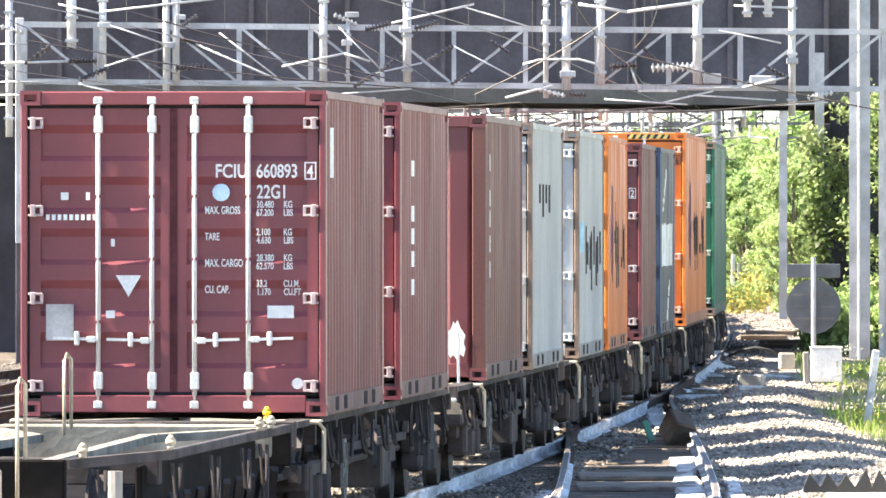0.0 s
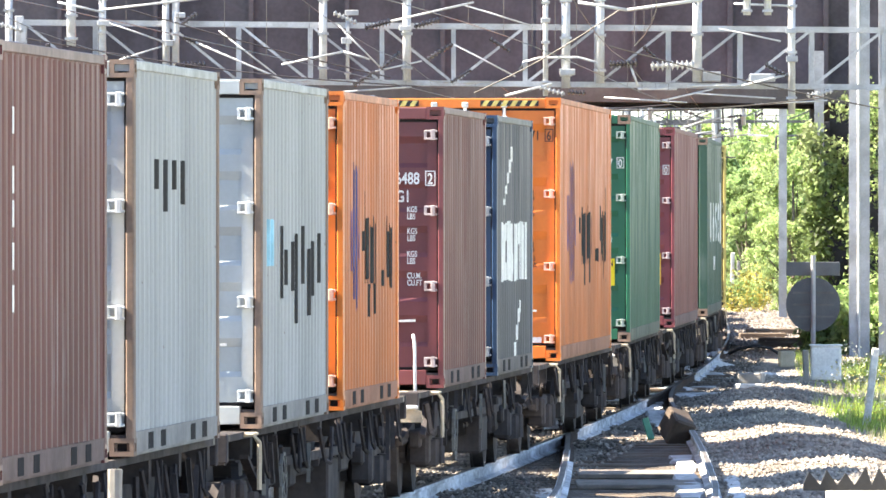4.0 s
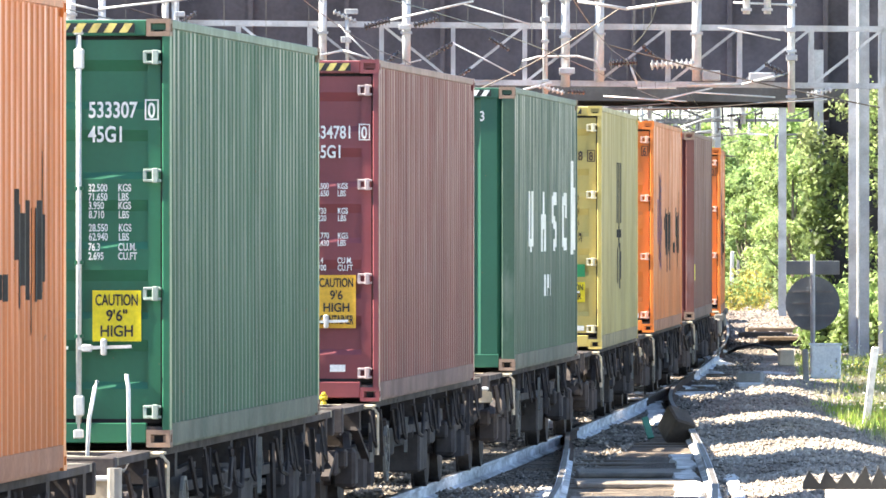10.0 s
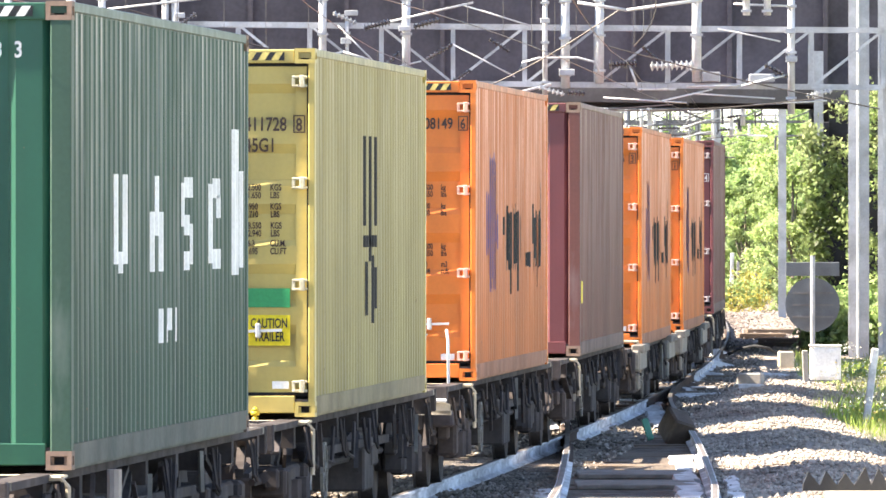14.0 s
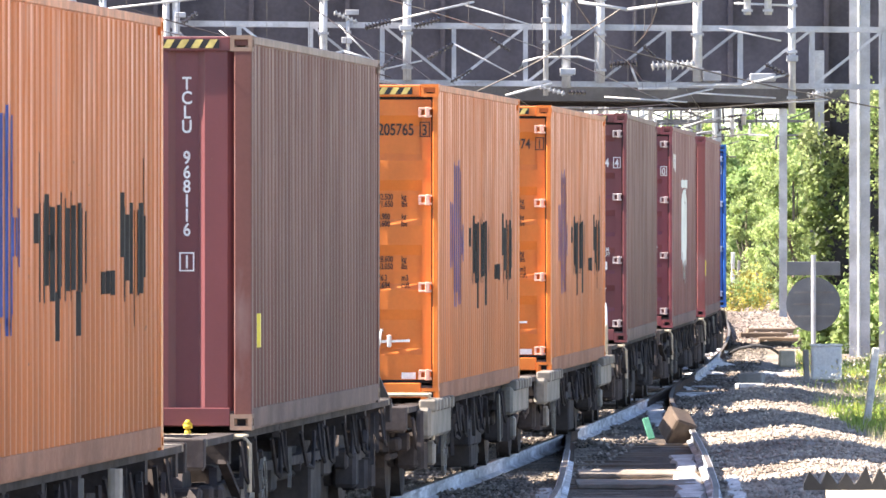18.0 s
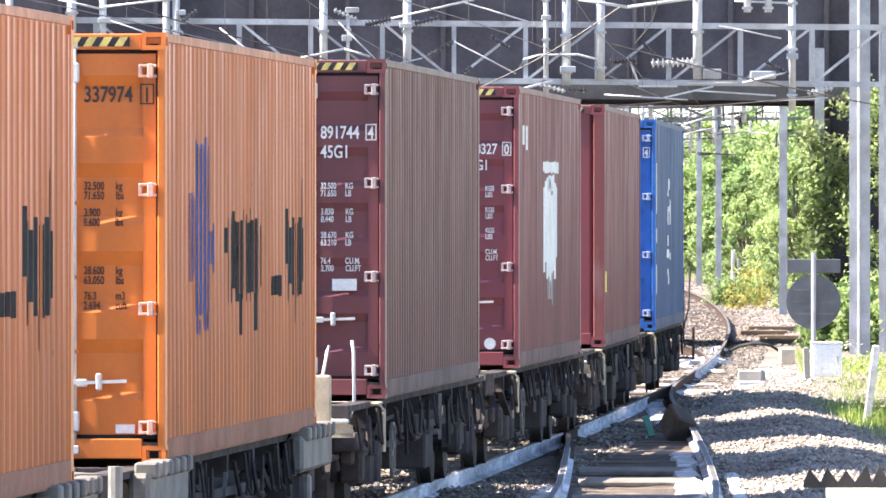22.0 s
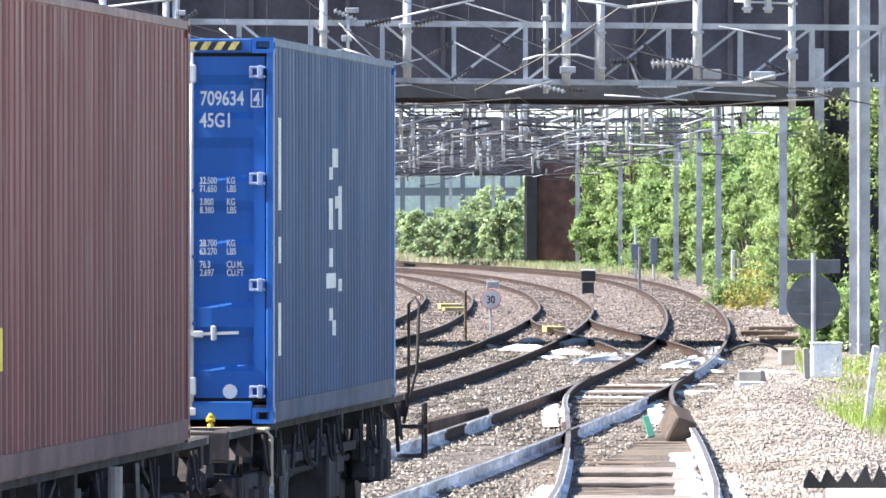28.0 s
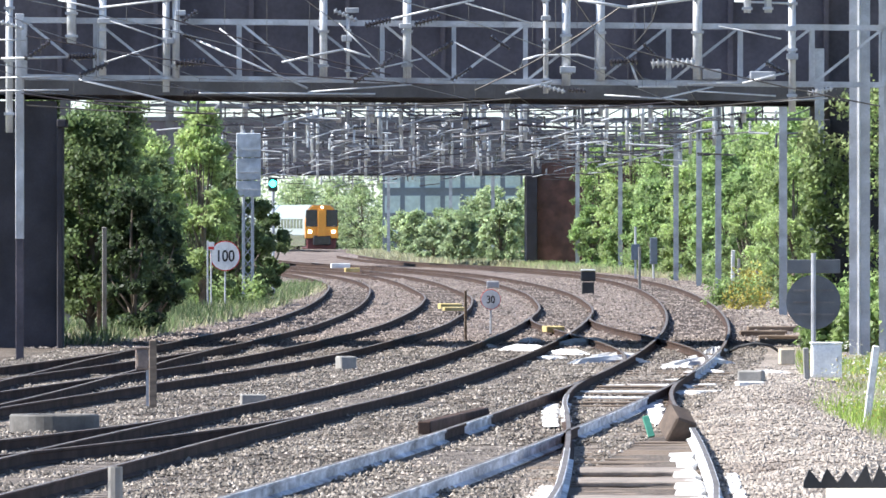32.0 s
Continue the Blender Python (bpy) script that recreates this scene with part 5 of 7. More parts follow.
def build_wagons():
    deck = 17.4
    spans = [(94.4, 87.35), (112.7, 106.70), (130.9, 123.87), (149.9, 143.06)]
    spans += [(s + 6.1, s) for s in (162.18, 180.94, 199.25, 217.79, 235.80, 254.78, 273.60, 292.85, 310.85, 330.17, 348.66, 366.66, 385.40)]
    flats = [wagon("grimy flat wagon with open steel underframe and bogies", deck, False, 11 + k) for k in range(4)]
    lows = {292.85: wagon("low grimy flat wagon with a black end bulkhead", deck, "bulkhead", 5), 310.85: wagon("low grimy flat wagon with a cream end panel", deck, "panel", 6)}
    for i, (mid, box) in enumerate(spans):
        src = lows[box] if box in lows else flats[(i + 1) % 4]
        w = copy_thing(src, Matrix())
        if box == 292.85:
            end_fittings(w, deck / 2, box - mid - 0.5, 1, 0.6, False, False)
        elif box and box != 310.85:
            end_fittings(w, deck / 2, box - mid, (1 if box in (217.79, 366.66) else 2) if i % 2 == 1 else 0, 0.50, i % 2 == 0, i % 2 == 1, 1 if i in (0, 4) else 2)
        if box == 385.40:
            m = Mesh()
            m.smooth = True
            m.tube([(1.10, 8.62, 0.72), (1.22, 8.62, 1.2), (1.24, 8.62, 1.78), (1.20, 8.66, 1.84), (1.14, 8.70, 1.78), (1.14, 8.70, 0.9)], 0.014, 7)
            part("hand_rail", m, UNDER, w, "thin dark tail hand rail")
            for z in (0.42, 0.68):
                part("step", Mesh().box(1.06, 1.30, 8.35, 8.75, z, z + 0.03, 0.006), UNDER, w)
            m = Mesh()
            m.tube([(1.29, 8.36, 0.9), (1.29, 8.36, 0.42), (1.29, 8.74, 0.42), (1.29, 8.74, 0.9)], 0.016, 6)
            part("step_frame", m, UNDER, w)
            m = Mesh()
            m.tube([(0.9, 8.8, 0.6), (0.92, 8.95, 0.35), (0.85, 8.98, 0.25), (0.7, 8.9, 0.4), (0.6, 8.8, 0.6)], 0.028, 6)
            part("brake_hose", m, RUBBER, w)
        RIDERS.append((w, mid, 12.2, 0.0))
    for src in (*flats, *lows.values()):
        for o in (*src.children_recursive, src):
            bpy.data.objects.remove(o)


build_wagons()


# near-black that puts shade into the empty wagon's plates and end beams
SHADE_BLACK = mat("black_greasy_steel", (0.011, 0.010, 0.010), 0.9, 0, 0.4, 2, 20, 0.2, spec=0.05)


def empty_wagon():
    """A short unloaded wagon: pale braces on an open frame that narrows to its headstock."""
    w = thing("flat_wagon", "unloaded grimy skeletal wagon with pale worn deck braces", "freight wagon", group="wagons of the freight train")
    for s in (-1, 1):
        m = Mesh()
        m.box(s * 1.12 - 0.035, s * 1.12 + 0.035, -3.1, 6.2, 0.92, 0.985, 0.008)
        m.beam((s * 1.12, -3.1, 0.952), (s * 0.72, -6.1, 0.952), 0.07, 0.065)
        part("side_sill", m, UNDER, w)
        # black plate added to hide lit ground, standing for the shade below
        part("side_plate", Mesh().box(s * 0.93 - 0.025, s * 0.93 + 0.025, -3.3, 6.1, 0.34, 0.88, 0.01), SHADE_BLACK, w)
        m = Mesh()
        m.beam((s * 0.60, -5.9, 0.95), (s * 0.42, 2.4, 0.95), 0.11, 0.06)
        m.beam((s * 0.42, 2.4, 0.95), (s * 1.0, 4.9, 0.95), 0.15, 0.06)
        part("deck_brace", m, DECK, w, "worn pale deck brace")
        m = Mesh()
        m.box(s * 0.98 - 0.06, s * 0.98 + 0.06, -4.6, -1.9, 0.42, 0.60, 0.02)
        for y in (-4.2, -2.3):
            m.box(s * 1.0 - 0.10, s * 1.0 + 0.10, y - 0.16, y + 0.16, 0.28, 0.60, 0.03)
        b = part("bogie_frame", m, UNDER, w)
        for y in (-4.2, -2.3):
            part("wheel", WHEEL, UNDER, b, place=pose(s * 0.76, y, 0.42, 0, 0, 0 if s > 0 else 180))
    # black sheet added where only shade lies between the braces
    part("floor_plate", Mesh().box(-0.9, 0.9, -6.1, 6.1, 0.58, 0.64), SHADE_BLACK, w)
    part("centre_sill", Mesh().box(-0.2, 0.2, -6.1, 6.1, 0.40, 0.58, 0.01), UNDER, w)
    for y, d, mt in ((5.6, 0.25, DECK), (-2.9, 0.12, UNDER)):
        part("bolster", Mesh().box(-1.04, 1.04, y - d, y + d, 0.74, 0.992 if mt is DECK else 0.93, 0.012), mt, w)
    part("end_beam", Mesh().box(-0.80, 0.74, -6.28, -6.12, 0.66, 0.985, 0.012), SHADE_BLACK, w)
    part("end_beam", Mesh().box(-1.15, 1.15, 6.2, 6.32, 0.66, 0.97, 0.012), SHADE_BLACK, w)
    part("rubbing_pad", Mesh().box(0.46, 0.72, -6.36, -6.28, 0.67, 0.71, 0.008), WHITE, w, "white rubbing pad")
    part("end_panel", Mesh().box(-0.55, 0.36, -6.62, -6.56, 0.30, 0.93, 0.012), CREAM, w, "cream end panel")
    for x, y, z0, z1 in ((0.45, -6.45, 0.70, 1.52), (-0.29, 3.3, 0.95, 1.56)):
        m = Mesh()
        m.smooth = True
        m.tube([(x, y, z0), (x, y, z1 - 0.05), (x + 0.015, y + 0.05, z1), (x + 0.03, y + 0.2, z1 - 0.04), (x + 0.03, y + 0.2, z0 + 0.05)], 0.014, 7)
        part("hand_rail", m, CREAM, w, "dull bent hand rail")
    for x, y in ((1.13, 3.75), (1.16, 4.4), (1.12, -3.0), (0.80, -5.7)):
        m = Mesh()
        m.smooth = True
        m.tube([(x, y, 0.985), (x, y, 1.02)], 0.026, 10)
        m.tube([(x, y, 1.02), (x, y, 1.05)], 0.036, 10, 0.037)
        m.tube([(x, y, 1.05), (x, y, 1.085)], 0.037, 10, 0.012)
        part("twist_lock", m, CREAM, w, "dull yellow twist lock")
    m = Mesh()
    for x, y, h in ((1.16, -3.3, 0.3), (1.21, -1.0, 0.36), (1.21, 1.4, 0.28), (1.2, 3.0, 0.4), (0.86, -5.4, 0.34)):
        m.tube([(x, y, 0.9), (x + 0.02, y + 0.05, 0.9 - h), (x + 0.01, y + 0.5, 0.86 - h), (x, y + 0.6, 0.88)], 0.016, 5)
    for k in range(9):
        y = -2.6 + k * 1.0
        m.beam((1.1, y, 0.66), (1.02, y + 0.4 - 0.1 * (k % 4), 0.22), 0.05, 0.06)
    part("brake_rigging", m, UNDER, w)
    RIDERS.append((w, 78.65, 9.0, 0.0))


empty_wagon()

# ---- the sooty road bridge ----
TILT = -0.0092


def build_bridge():
    b = thing("bridge", "sooty steel girder bridge over the railway on brick abutments", "bridge", kind="structure")
    x0, x1 = -26.0, 26.0
    def slab(y0, y1, z0, z1, xa=x0, xb=x1):
        k = Mesh()
        vs = [(x, y, z + TILT * x) for z in (z0, z1) for y in (y0, y1) for x in (xa, xb)]
        k.add(vs, [(0, 2, 3, 1), (4, 5, 7, 6), (0, 1, 5, 4), (1, 3, 7, 5), (3, 2, 6, 7), (2, 0, 4, 6)])
        return k
    part("girder_web", slab(222.15, 222.25, 5.38, 8.4), DARKSTEEL, b)
    part("bottom_flange", slab(222.0, 222.45, 5.06, 5.36), mat("grey_flange_paint", (0.10, 0.092, 0.088), 0.7, 0, 0.35, 1.0, 15, dirt=(0.05, 0.04, 0.04), amount=0.8), b, "grey painted bottom flange")
    part("deck", slab(222.45, 234.0, 5.15, 5.7), DARKSTEEL, b)
    part("far_girder", slab(234.0, 234.3, 5.08, 8.2), DARKSTEEL, b)
    part("parapet", slab(222.0, 222.4, 8.4, 9.6), SOOTBRICK, b)
    for k in range(27):
        x = -26 + k * 2.0
        part("stiffener", slab(222.02, 222.15, 5.38, 8.4, x - 0.05, x + 0.05), DARKSTEEL, b)
    for k in range(6):
        y = 223.8 + k * 1.8
        part("cross_girder", slab(y - 0.12, y + 0.12, 5.08, 5.2, -9, 9), DARKSTEEL, b)
    for s, xe in ((-1, -8.06), (1, 8.08)):
        m = Mesh()
        xb = xe + s * (0.62 if s < 0 else 0.0)
        m.add([(x, y, z) for z in (-0.8, 5.0) for x, y in ((xe, 222.3), (s * 30, 222.3), (s * 30, 234.5), (xb, 234.5))], [(0, 1, 2, 3), (4, 5, 6, 7), (0, 1, 5, 4), (1, 2, 6, 5), (2, 3, 7, 6), (3, 0, 4, 7)])
        a = part("abutment", m, SOOTBRICK, b)
        m = Mesh()
        m.box(min(xe, xe - s * 0.12), max(xe, xe - s * 0.12), 222.1, 223.2, -0.8, 4.45, 0.02)
        m.box(min(xe, xe - s * 0.2), max(xe, xe - s * 0.2), 222.0, 223.3, 4.45, 4.62, 0.02)
        part("pilaster", m, SOOTBRICK, a)


build_bridge()


# ---- overhead line ----
def lattice(parent, x0, x1, y, z0, z1, n, tilt=0.0, w=0.09, steel=None):
    """A truss boom from x0 to x1; its diagonals meet in the middle."""
    zt = lambda x, z: z + tilt * x
    for nm, z in (("top_chord", z1), ("bottom_chord", z0)):
        for d in (0.0, 0.75):
            m = Mesh()
            m.beam((x0, y + d, zt(x0, z)), (x1, y + d, zt(x1, z)), w, w)
            part(nm, m, steel or STEEL, parent)
    step = (x1 - x0) / n
    for k in range(n + 1):
        x = x0 + k * step
        m = Mesh()
        for d in (0.0, 0.75):
            m.beam((x, y + d, zt(x, z0)), (x, y + d, zt(x, z1)), w * 0.85, w * 0.6)
        m.beam((x, y, zt(x, z0)), (x, y + 0.75, zt(x, z0)), w * 0.5, w * 0.5)
        m.beam((x, y, zt(x, z1)), (x, y + 0.75, zt(x, z1)), w * 0.5, w * 0.5)
        part("upright", m, steel or STEEL, parent)
        if k < n:
            left = k < n / 2
            m = Mesh()
            a, b = (z1, z0) if left else (z0, z1)
            m.beam((x, y - 0.01, zt(x, a)), (x + step, y - 0.01, zt(x + step, b)), w * 0.8, w * 0.5)
            part("diagonal", m, steel or STEEL, parent)


def insulator(parent, p, q, r=0.06, n=7, material=INSUL):
    """A string of porcelain sheds between two points."""
    p, q = Vector(p), Vector(q)
    m = Mesh()
    d = (q - p).normalized()
    u = d.cross(Vector((0, 1, 0)) if abs(d.y) < 0.9 else Vector((1, 0, 0))).normalized()
    w = d.cross(u)
    prof = [(0.0, 0.4)]
    for k in range(n):
        prof += [((k + 0.2) / n, 0.4), ((k + 0.3) / n, 1.0), ((k + 0.6) / n, 0.75), ((k + 0.75) / n, 0.4)]
    prof.append((1.0, 0.4))
    vs = [tuple(p.lerp(q, t) + (u * math.cos(math.pi * j / 4) + w * math.sin(math.pi * j / 4)) * r * g) for t, g in prof for j in range(8)]
    m.add(vs, [(i * 8 + j, i * 8 + (j + 1) % 8, i * 8 + 8 + (j + 1) % 8, i * 8 + 8 + j) for i in range(len(prof) - 1) for j in range(8)])
    return part("insulator", m, material, parent)


def drop_tube(parent, x, y, z0, z1, r=0.05):
    m = Mesh()
    m.smooth = True
    m.tube([(x, y, z0), (x, y, z1)], r, 8)
    t = part("drop_tube", m, BRIGHT, parent)
    for k in range(3):
        z = z0 + (z1 - z0) * (0.12 + 0.34 * k)
        part("clamp", Mesh().box(x - r - 0.03, x + r + 0.03, y - r - 0.03, y + r + 0.03, z - 0.025, z + 0.025), STEEL, t)
    return t


def registration(parent, x, y, side, z=5.05, reach=1.5):
    """A sloping registration arm with its insulator, towards side."""
    m = Mesh()
    m.smooth = True
    m.tube([(x + side * 0.35, y, z + 0.1), (x + side * reach * 0.6, y, z + 0.02), (x + side * reach, y - 0.1, z - 0.18)], 0.022, 6)
    part("registration_arm", m, BRIGHT, parent)
    insulator(parent, (x, y, z + 0.14), (x + side * 0.35, y, z + 0.1), 0.06, 5)


def column(parent, x, y, z0, z1, w=0.25, d=0.25, steel=None):
    m = Mesh()
    f, g = 0.02, 0.012
    sec = [(-w / 2, -d / 2), (w / 2, -d / 2), (w / 2, -d / 2 + f), (g, -d / 2 + f), (g, d / 2 - f), (w / 2, d / 2 - f), (w / 2, d / 2), (-w / 2, d / 2), (-w / 2, d / 2 - f), (-g, d / 2 - f), (-g, -d / 2 + f), (-w / 2, -d / 2 + f)]
    n = len(sec)
    m.add([(x + a, y + b, z) for z in (z0, z1) for a, b in sec], [(i, (i + 1) % n, n + (i + 1) % n, n + i) for i in range(n)] + [tuple(range(n)), tuple(reversed(range(n, 2 * n)))])
    part("column", m, steel or STEEL, parent)
    part("column_footing", Mesh().box(x - w, x + w, y - w, y + w, z0 - 0.1, z0 + 0.12, 0.03), CONCRETE, parent)


def near_gantry():
    g = thing("signal_gantry", "galvanised lattice gantry with drop tubes and brown insulators spanning all tracks", "gantry")
    y = 205.0
    lattice(g, -8.08, 8.50, y, 5.20, 6.30, 12, TILT, 0.10)
    part("column_top", Mesh().box(-8.25, -8.09, y + 0.3, y + 0.5, 2.15, 6.5, 0.01), STEEL, g)
    # lower column in dark steel: its shade is put into the colour
    part("column_foot", Mesh().box(-8.245, -8.095, y + 0.31, y + 0.49, -0.45, 2.15, 0.01), DARKSTEEL, g, "column foot darkened as if shaded")
    column(g, 8.62, y + 0.4, -0.35, 6.3, 0.22, 0.3)
    for x, z0, z1, r in ((-8.35, 4.2, 7.2, 0.07), (-6.55, 5.3, 7.2, 0.07), (-5.33, 4.98, 7.2, 0.065), (-5.14, 5.25, 7.2, 0.07), (-2.3, 5.25, 7.2, 0.075), (-1.83, 5.25, 6.4, 0.035), (-0.69, 5.25, 7.2, 0.08),
                         (1.98, 4.95, 7.2, 0.05), (2.37, 5.1, 7.2, 0.085), (3.03, 5.2, 7.2, 0.085), (4.9, 5.22, 7.2, 0.09), (6.72, 4.6, 7.2, 0.07), (-7.15, 5.9, 7.2, 0.09)):
        drop_tube(g, x, y - 0.15, z0, z1, r)
    def arm(p, q, r=0.035):
        r *= 0.8
        m = Mesh()
        m.smooth = True
        m.tube([p, q], r, 6)
        part("stay_tube", m, BRIGHT, g)
    yy = y - 0.4
    arm((-7.0, yy, 5.22), (-4.9, yy, 4.72), 0.03)
    arm((-8.5, yy, 5.62), (-7.2, yy, 5.65), 0.035)
    insulator(g, (-7.2, yy, 5.65), (-6.65, yy, 5.66), 0.09, 9)
    insulator(g, (-5.0, yy, 6.08), (-4.75, yy, 5.98), 0.07, 5)
    arm((-4.75, yy, 5.98), (-2.6, yy, 5.05), 0.028)
    arm((-3.1, yy, 5.55), (-1.9, yy, 5.80), 0.03)
    arm((-1.9, yy, 5.80), (-1.4, yy, 5.65), 0.03)
    insulator(g, (-5.15, yy, 5.52), (-4.55, yy, 5.55), 0.09, 8)
    arm((-5.0, yy, 4.96), (-1.3, yy, 4.94), 0.025)
    insulator(g, (-5.0, yy, 4.96), (-4.7, yy, 4.96), 0.06, 5)
    insulator(g, (-1.5, yy, 6.25), (-1.0, yy, 6.38), 0.08, 8)
    arm((-1.0, yy, 6.38), (0.6, yy, 6.75), 0.03)
    arm((-6.6, yy, 6.6), (-4.4, yy, 6.85), 0.03)
    arm((-7.4, yy, 6.75), (-6.5, yy, 6.55), 0.03)
    insulator(g, (-1.2, yy, 5.45), (-0.8, yy, 5.80), 0.06, 6)
    insulator(g, (-0.3, yy, 5.65), (0.2, yy, 5.95), 0.06, 7)
    insulator(g, (3.2, yy, 5.55), (3.75, yy, 5.58), 0.09, 8)
    insulator(g, (4.0, yy, 5.52), (4.85, yy, 5.55), 0.10, 9, PALEINS)
    insulator(g, (2.4, yy, 5.02), (2.75, yy, 5.0), 0.06, 5)
    m = Mesh()
    m.smooth = True
    m.tube([(1.48, yy, 5.45), (1.55, yy, 5.6), (1.85, yy, 5.68), (2.6, yy, 5.69), (2.95, yy, 5.6), (3.02, yy, 5.42)], 0.025, 6)
    part("bent_pipe", m, BRIGHT, g)
    arm((1.2, yy, 4.95), (2.1, yy, 5.18), 0.035)
    arm((3.6, yy, 5.55), (3.75, yy, 5.15), 0.03)
    arm((3.75, yy, 5.08), (4.5, yy, 5.08), 0.03)
    arm((4.7, yy, 5.14), (5.75, yy, 5.14), 0.035)
    arm((5.75, yy, 5.14), (6.6, yy, 5.35), 0.035)
    arm((2.6, yy, 6.75), (3.55, yy, 6.6), 0.045)
    arm((3.55, yy, 6.6), (5.0, yy, 6.8), 0.045)
    arm((4.2, yy, 4.85), (5.2, yy, 5.08), 0.025)
    arm((5.6, yy, 6.72), (6.7, yy, 6.68), 0.03)
    for x in (5.85, 6.25):
        drop_tube(g, x, yy, 6.5, 7.2, 0.07)
    # more porcelain, stays and sagging span wires
    for p, q, rr, n, mt in (((-8.05, yy, 5.60), (-7.55, yy, 5.95), 0.06, 6, INSUL), ((-7.0, yy, 5.30), (-6.45, yy, 5.52), 0.07, 7, INSUL), ((-8.6, yy, 6.35), (-8.05, yy, 6.2), 0.06, 6, PALEINS),
                            ((-5.02, yy, 6.32), (-4.72, yy, 6.55), 0.06, 5, INSUL), ((-2.1, yy, 6.55), (-1.65, yy, 6.35), 0.06, 6, PALEINS), ((-1.72, yy, 5.15), (-1.3, yy, 5.42), 0.06, 6, INSUL),
                            ((-0.55, yy, 6.28), (-0.05, yy, 6.42), 0.07, 7, INSUL), ((0.15, yy, 5.2), (0.55, yy, 5.45), 0.05, 6, INSUL), ((0.9, yy, 6.05), (1.3, yy, 5.8), 0.05, 6, INSUL),
                            ((1.85, yy, 5.12), (2.35, yy, 4.98), 0.06, 6, PALEINS), ((3.85, yy, 5.9), (4.15, yy, 5.62), 0.05, 5, INSUL), ((6.2, yy, 5.55), (6.65, yy, 5.32), 0.06, 6, INSUL), ((7.0, yy, 4.95), (7.5, yy, 5.05), 0.06, 6, PALEINS)):
        insulator(g, p, q, rr, n, mt)
    for p, q in (((-8.6, 5.25), (-6.7, 5.3)), ((-8.6, 5.98), (-8.0, 5.98)), ((-8.6, 5.0), (-7.2, 5.02)), ((-6.5, 5.55), (-5.4, 5.9)), ((-4.3, 6.2), (-3.2, 5.35)), ((-2.6, 4.98), (-0.6, 5.12)), ((-2.0, 6.3), (-1.2, 5.5)),
                 ((-1.3, 5.42), (-0.4, 5.62)), ((0.2, 5.95), (1.4, 5.32)), ((0.4, 6.7), (1.7, 6.3)), ((3.1, 4.92), (4.7, 4.82)), ((4.8, 5.0), (6.4, 4.9)), ((5.3, 6.25), (6.5, 6.0)), ((-5.4, 6.0), (-6.4, 6.35)), ((6.0, 4.78), (7.4, 4.86))):
        arm((p[0], yy, p[1]), (q[0], yy, q[1]), 0.022)
    for x, z, w2, h2 in ((-5.25, 5.9, 0.16, 0.12), (-5.05, 6.45, 0.2, 0.1), (-1.85, 5.95, 0.2, 0.12), (-1.75, 6.5, 0.26, 0.1), (-0.72, 6.2, 0.24, 0.1), (1.98, 6.35, 0.18, 0.1), (2.4, 5.35, 0.3, 0.12), (6.72, 5.6, 0.22, 0.12), (6.7, 6.15, 0.2, 0.1), (-6.52, 6.3, 0.24, 0.1)):
        part("clamp", Mesh().box(x - w2 / 2, x + w2 / 2, yy + 0.05, yy + 0.2, z, z + h2, 0.01), STEEL, g)
    for k, (x0, x1, z0, z1, sag) in enumerate(((-8.0, -2.5, 4.72, 4.62, 0.10), (-8.1, -4.4, 4.95, 4.55, 0.04), (-4.2, 1.5, 4.80, 4.86, 0.12), (-1.8, 4.4, 4.62, 4.78, 0.10), (2.2, 7.4, 4.70, 4.92, 0.12), (-8.0, 0.0, 6.05, 5.1, 0.15), (3.2, 8.4, 5.9, 4.7, 0.06), (-6.0, -1.0, 6.6, 5.3, 0.05), (0.6, 3.4, 5.0, 6.6, 0.1))):
        m = Mesh()
        m.tube([(x0 + (x1 - x0) * j / 8, yy - 0.1 - 0.03 * k, z0 + (z1 - z0) * j / 8 - sag * math.sin(math.pi * j / 8)) for j in range(9)], 0.014, 5)
        part("span_wire", m, INSUL if k % 2 else WIRE, g)
    part("terminal_box", Mesh().box(5.0, 5.35, yy, yy + 0.25, 5.22, 5.42, 0.02), STEEL, g)
    part("terminal_box", Mesh().box(5.9, 6.4, yy, yy + 0.25, 5.22, 5.38, 0.02), STEEL, g)


near_gantry()


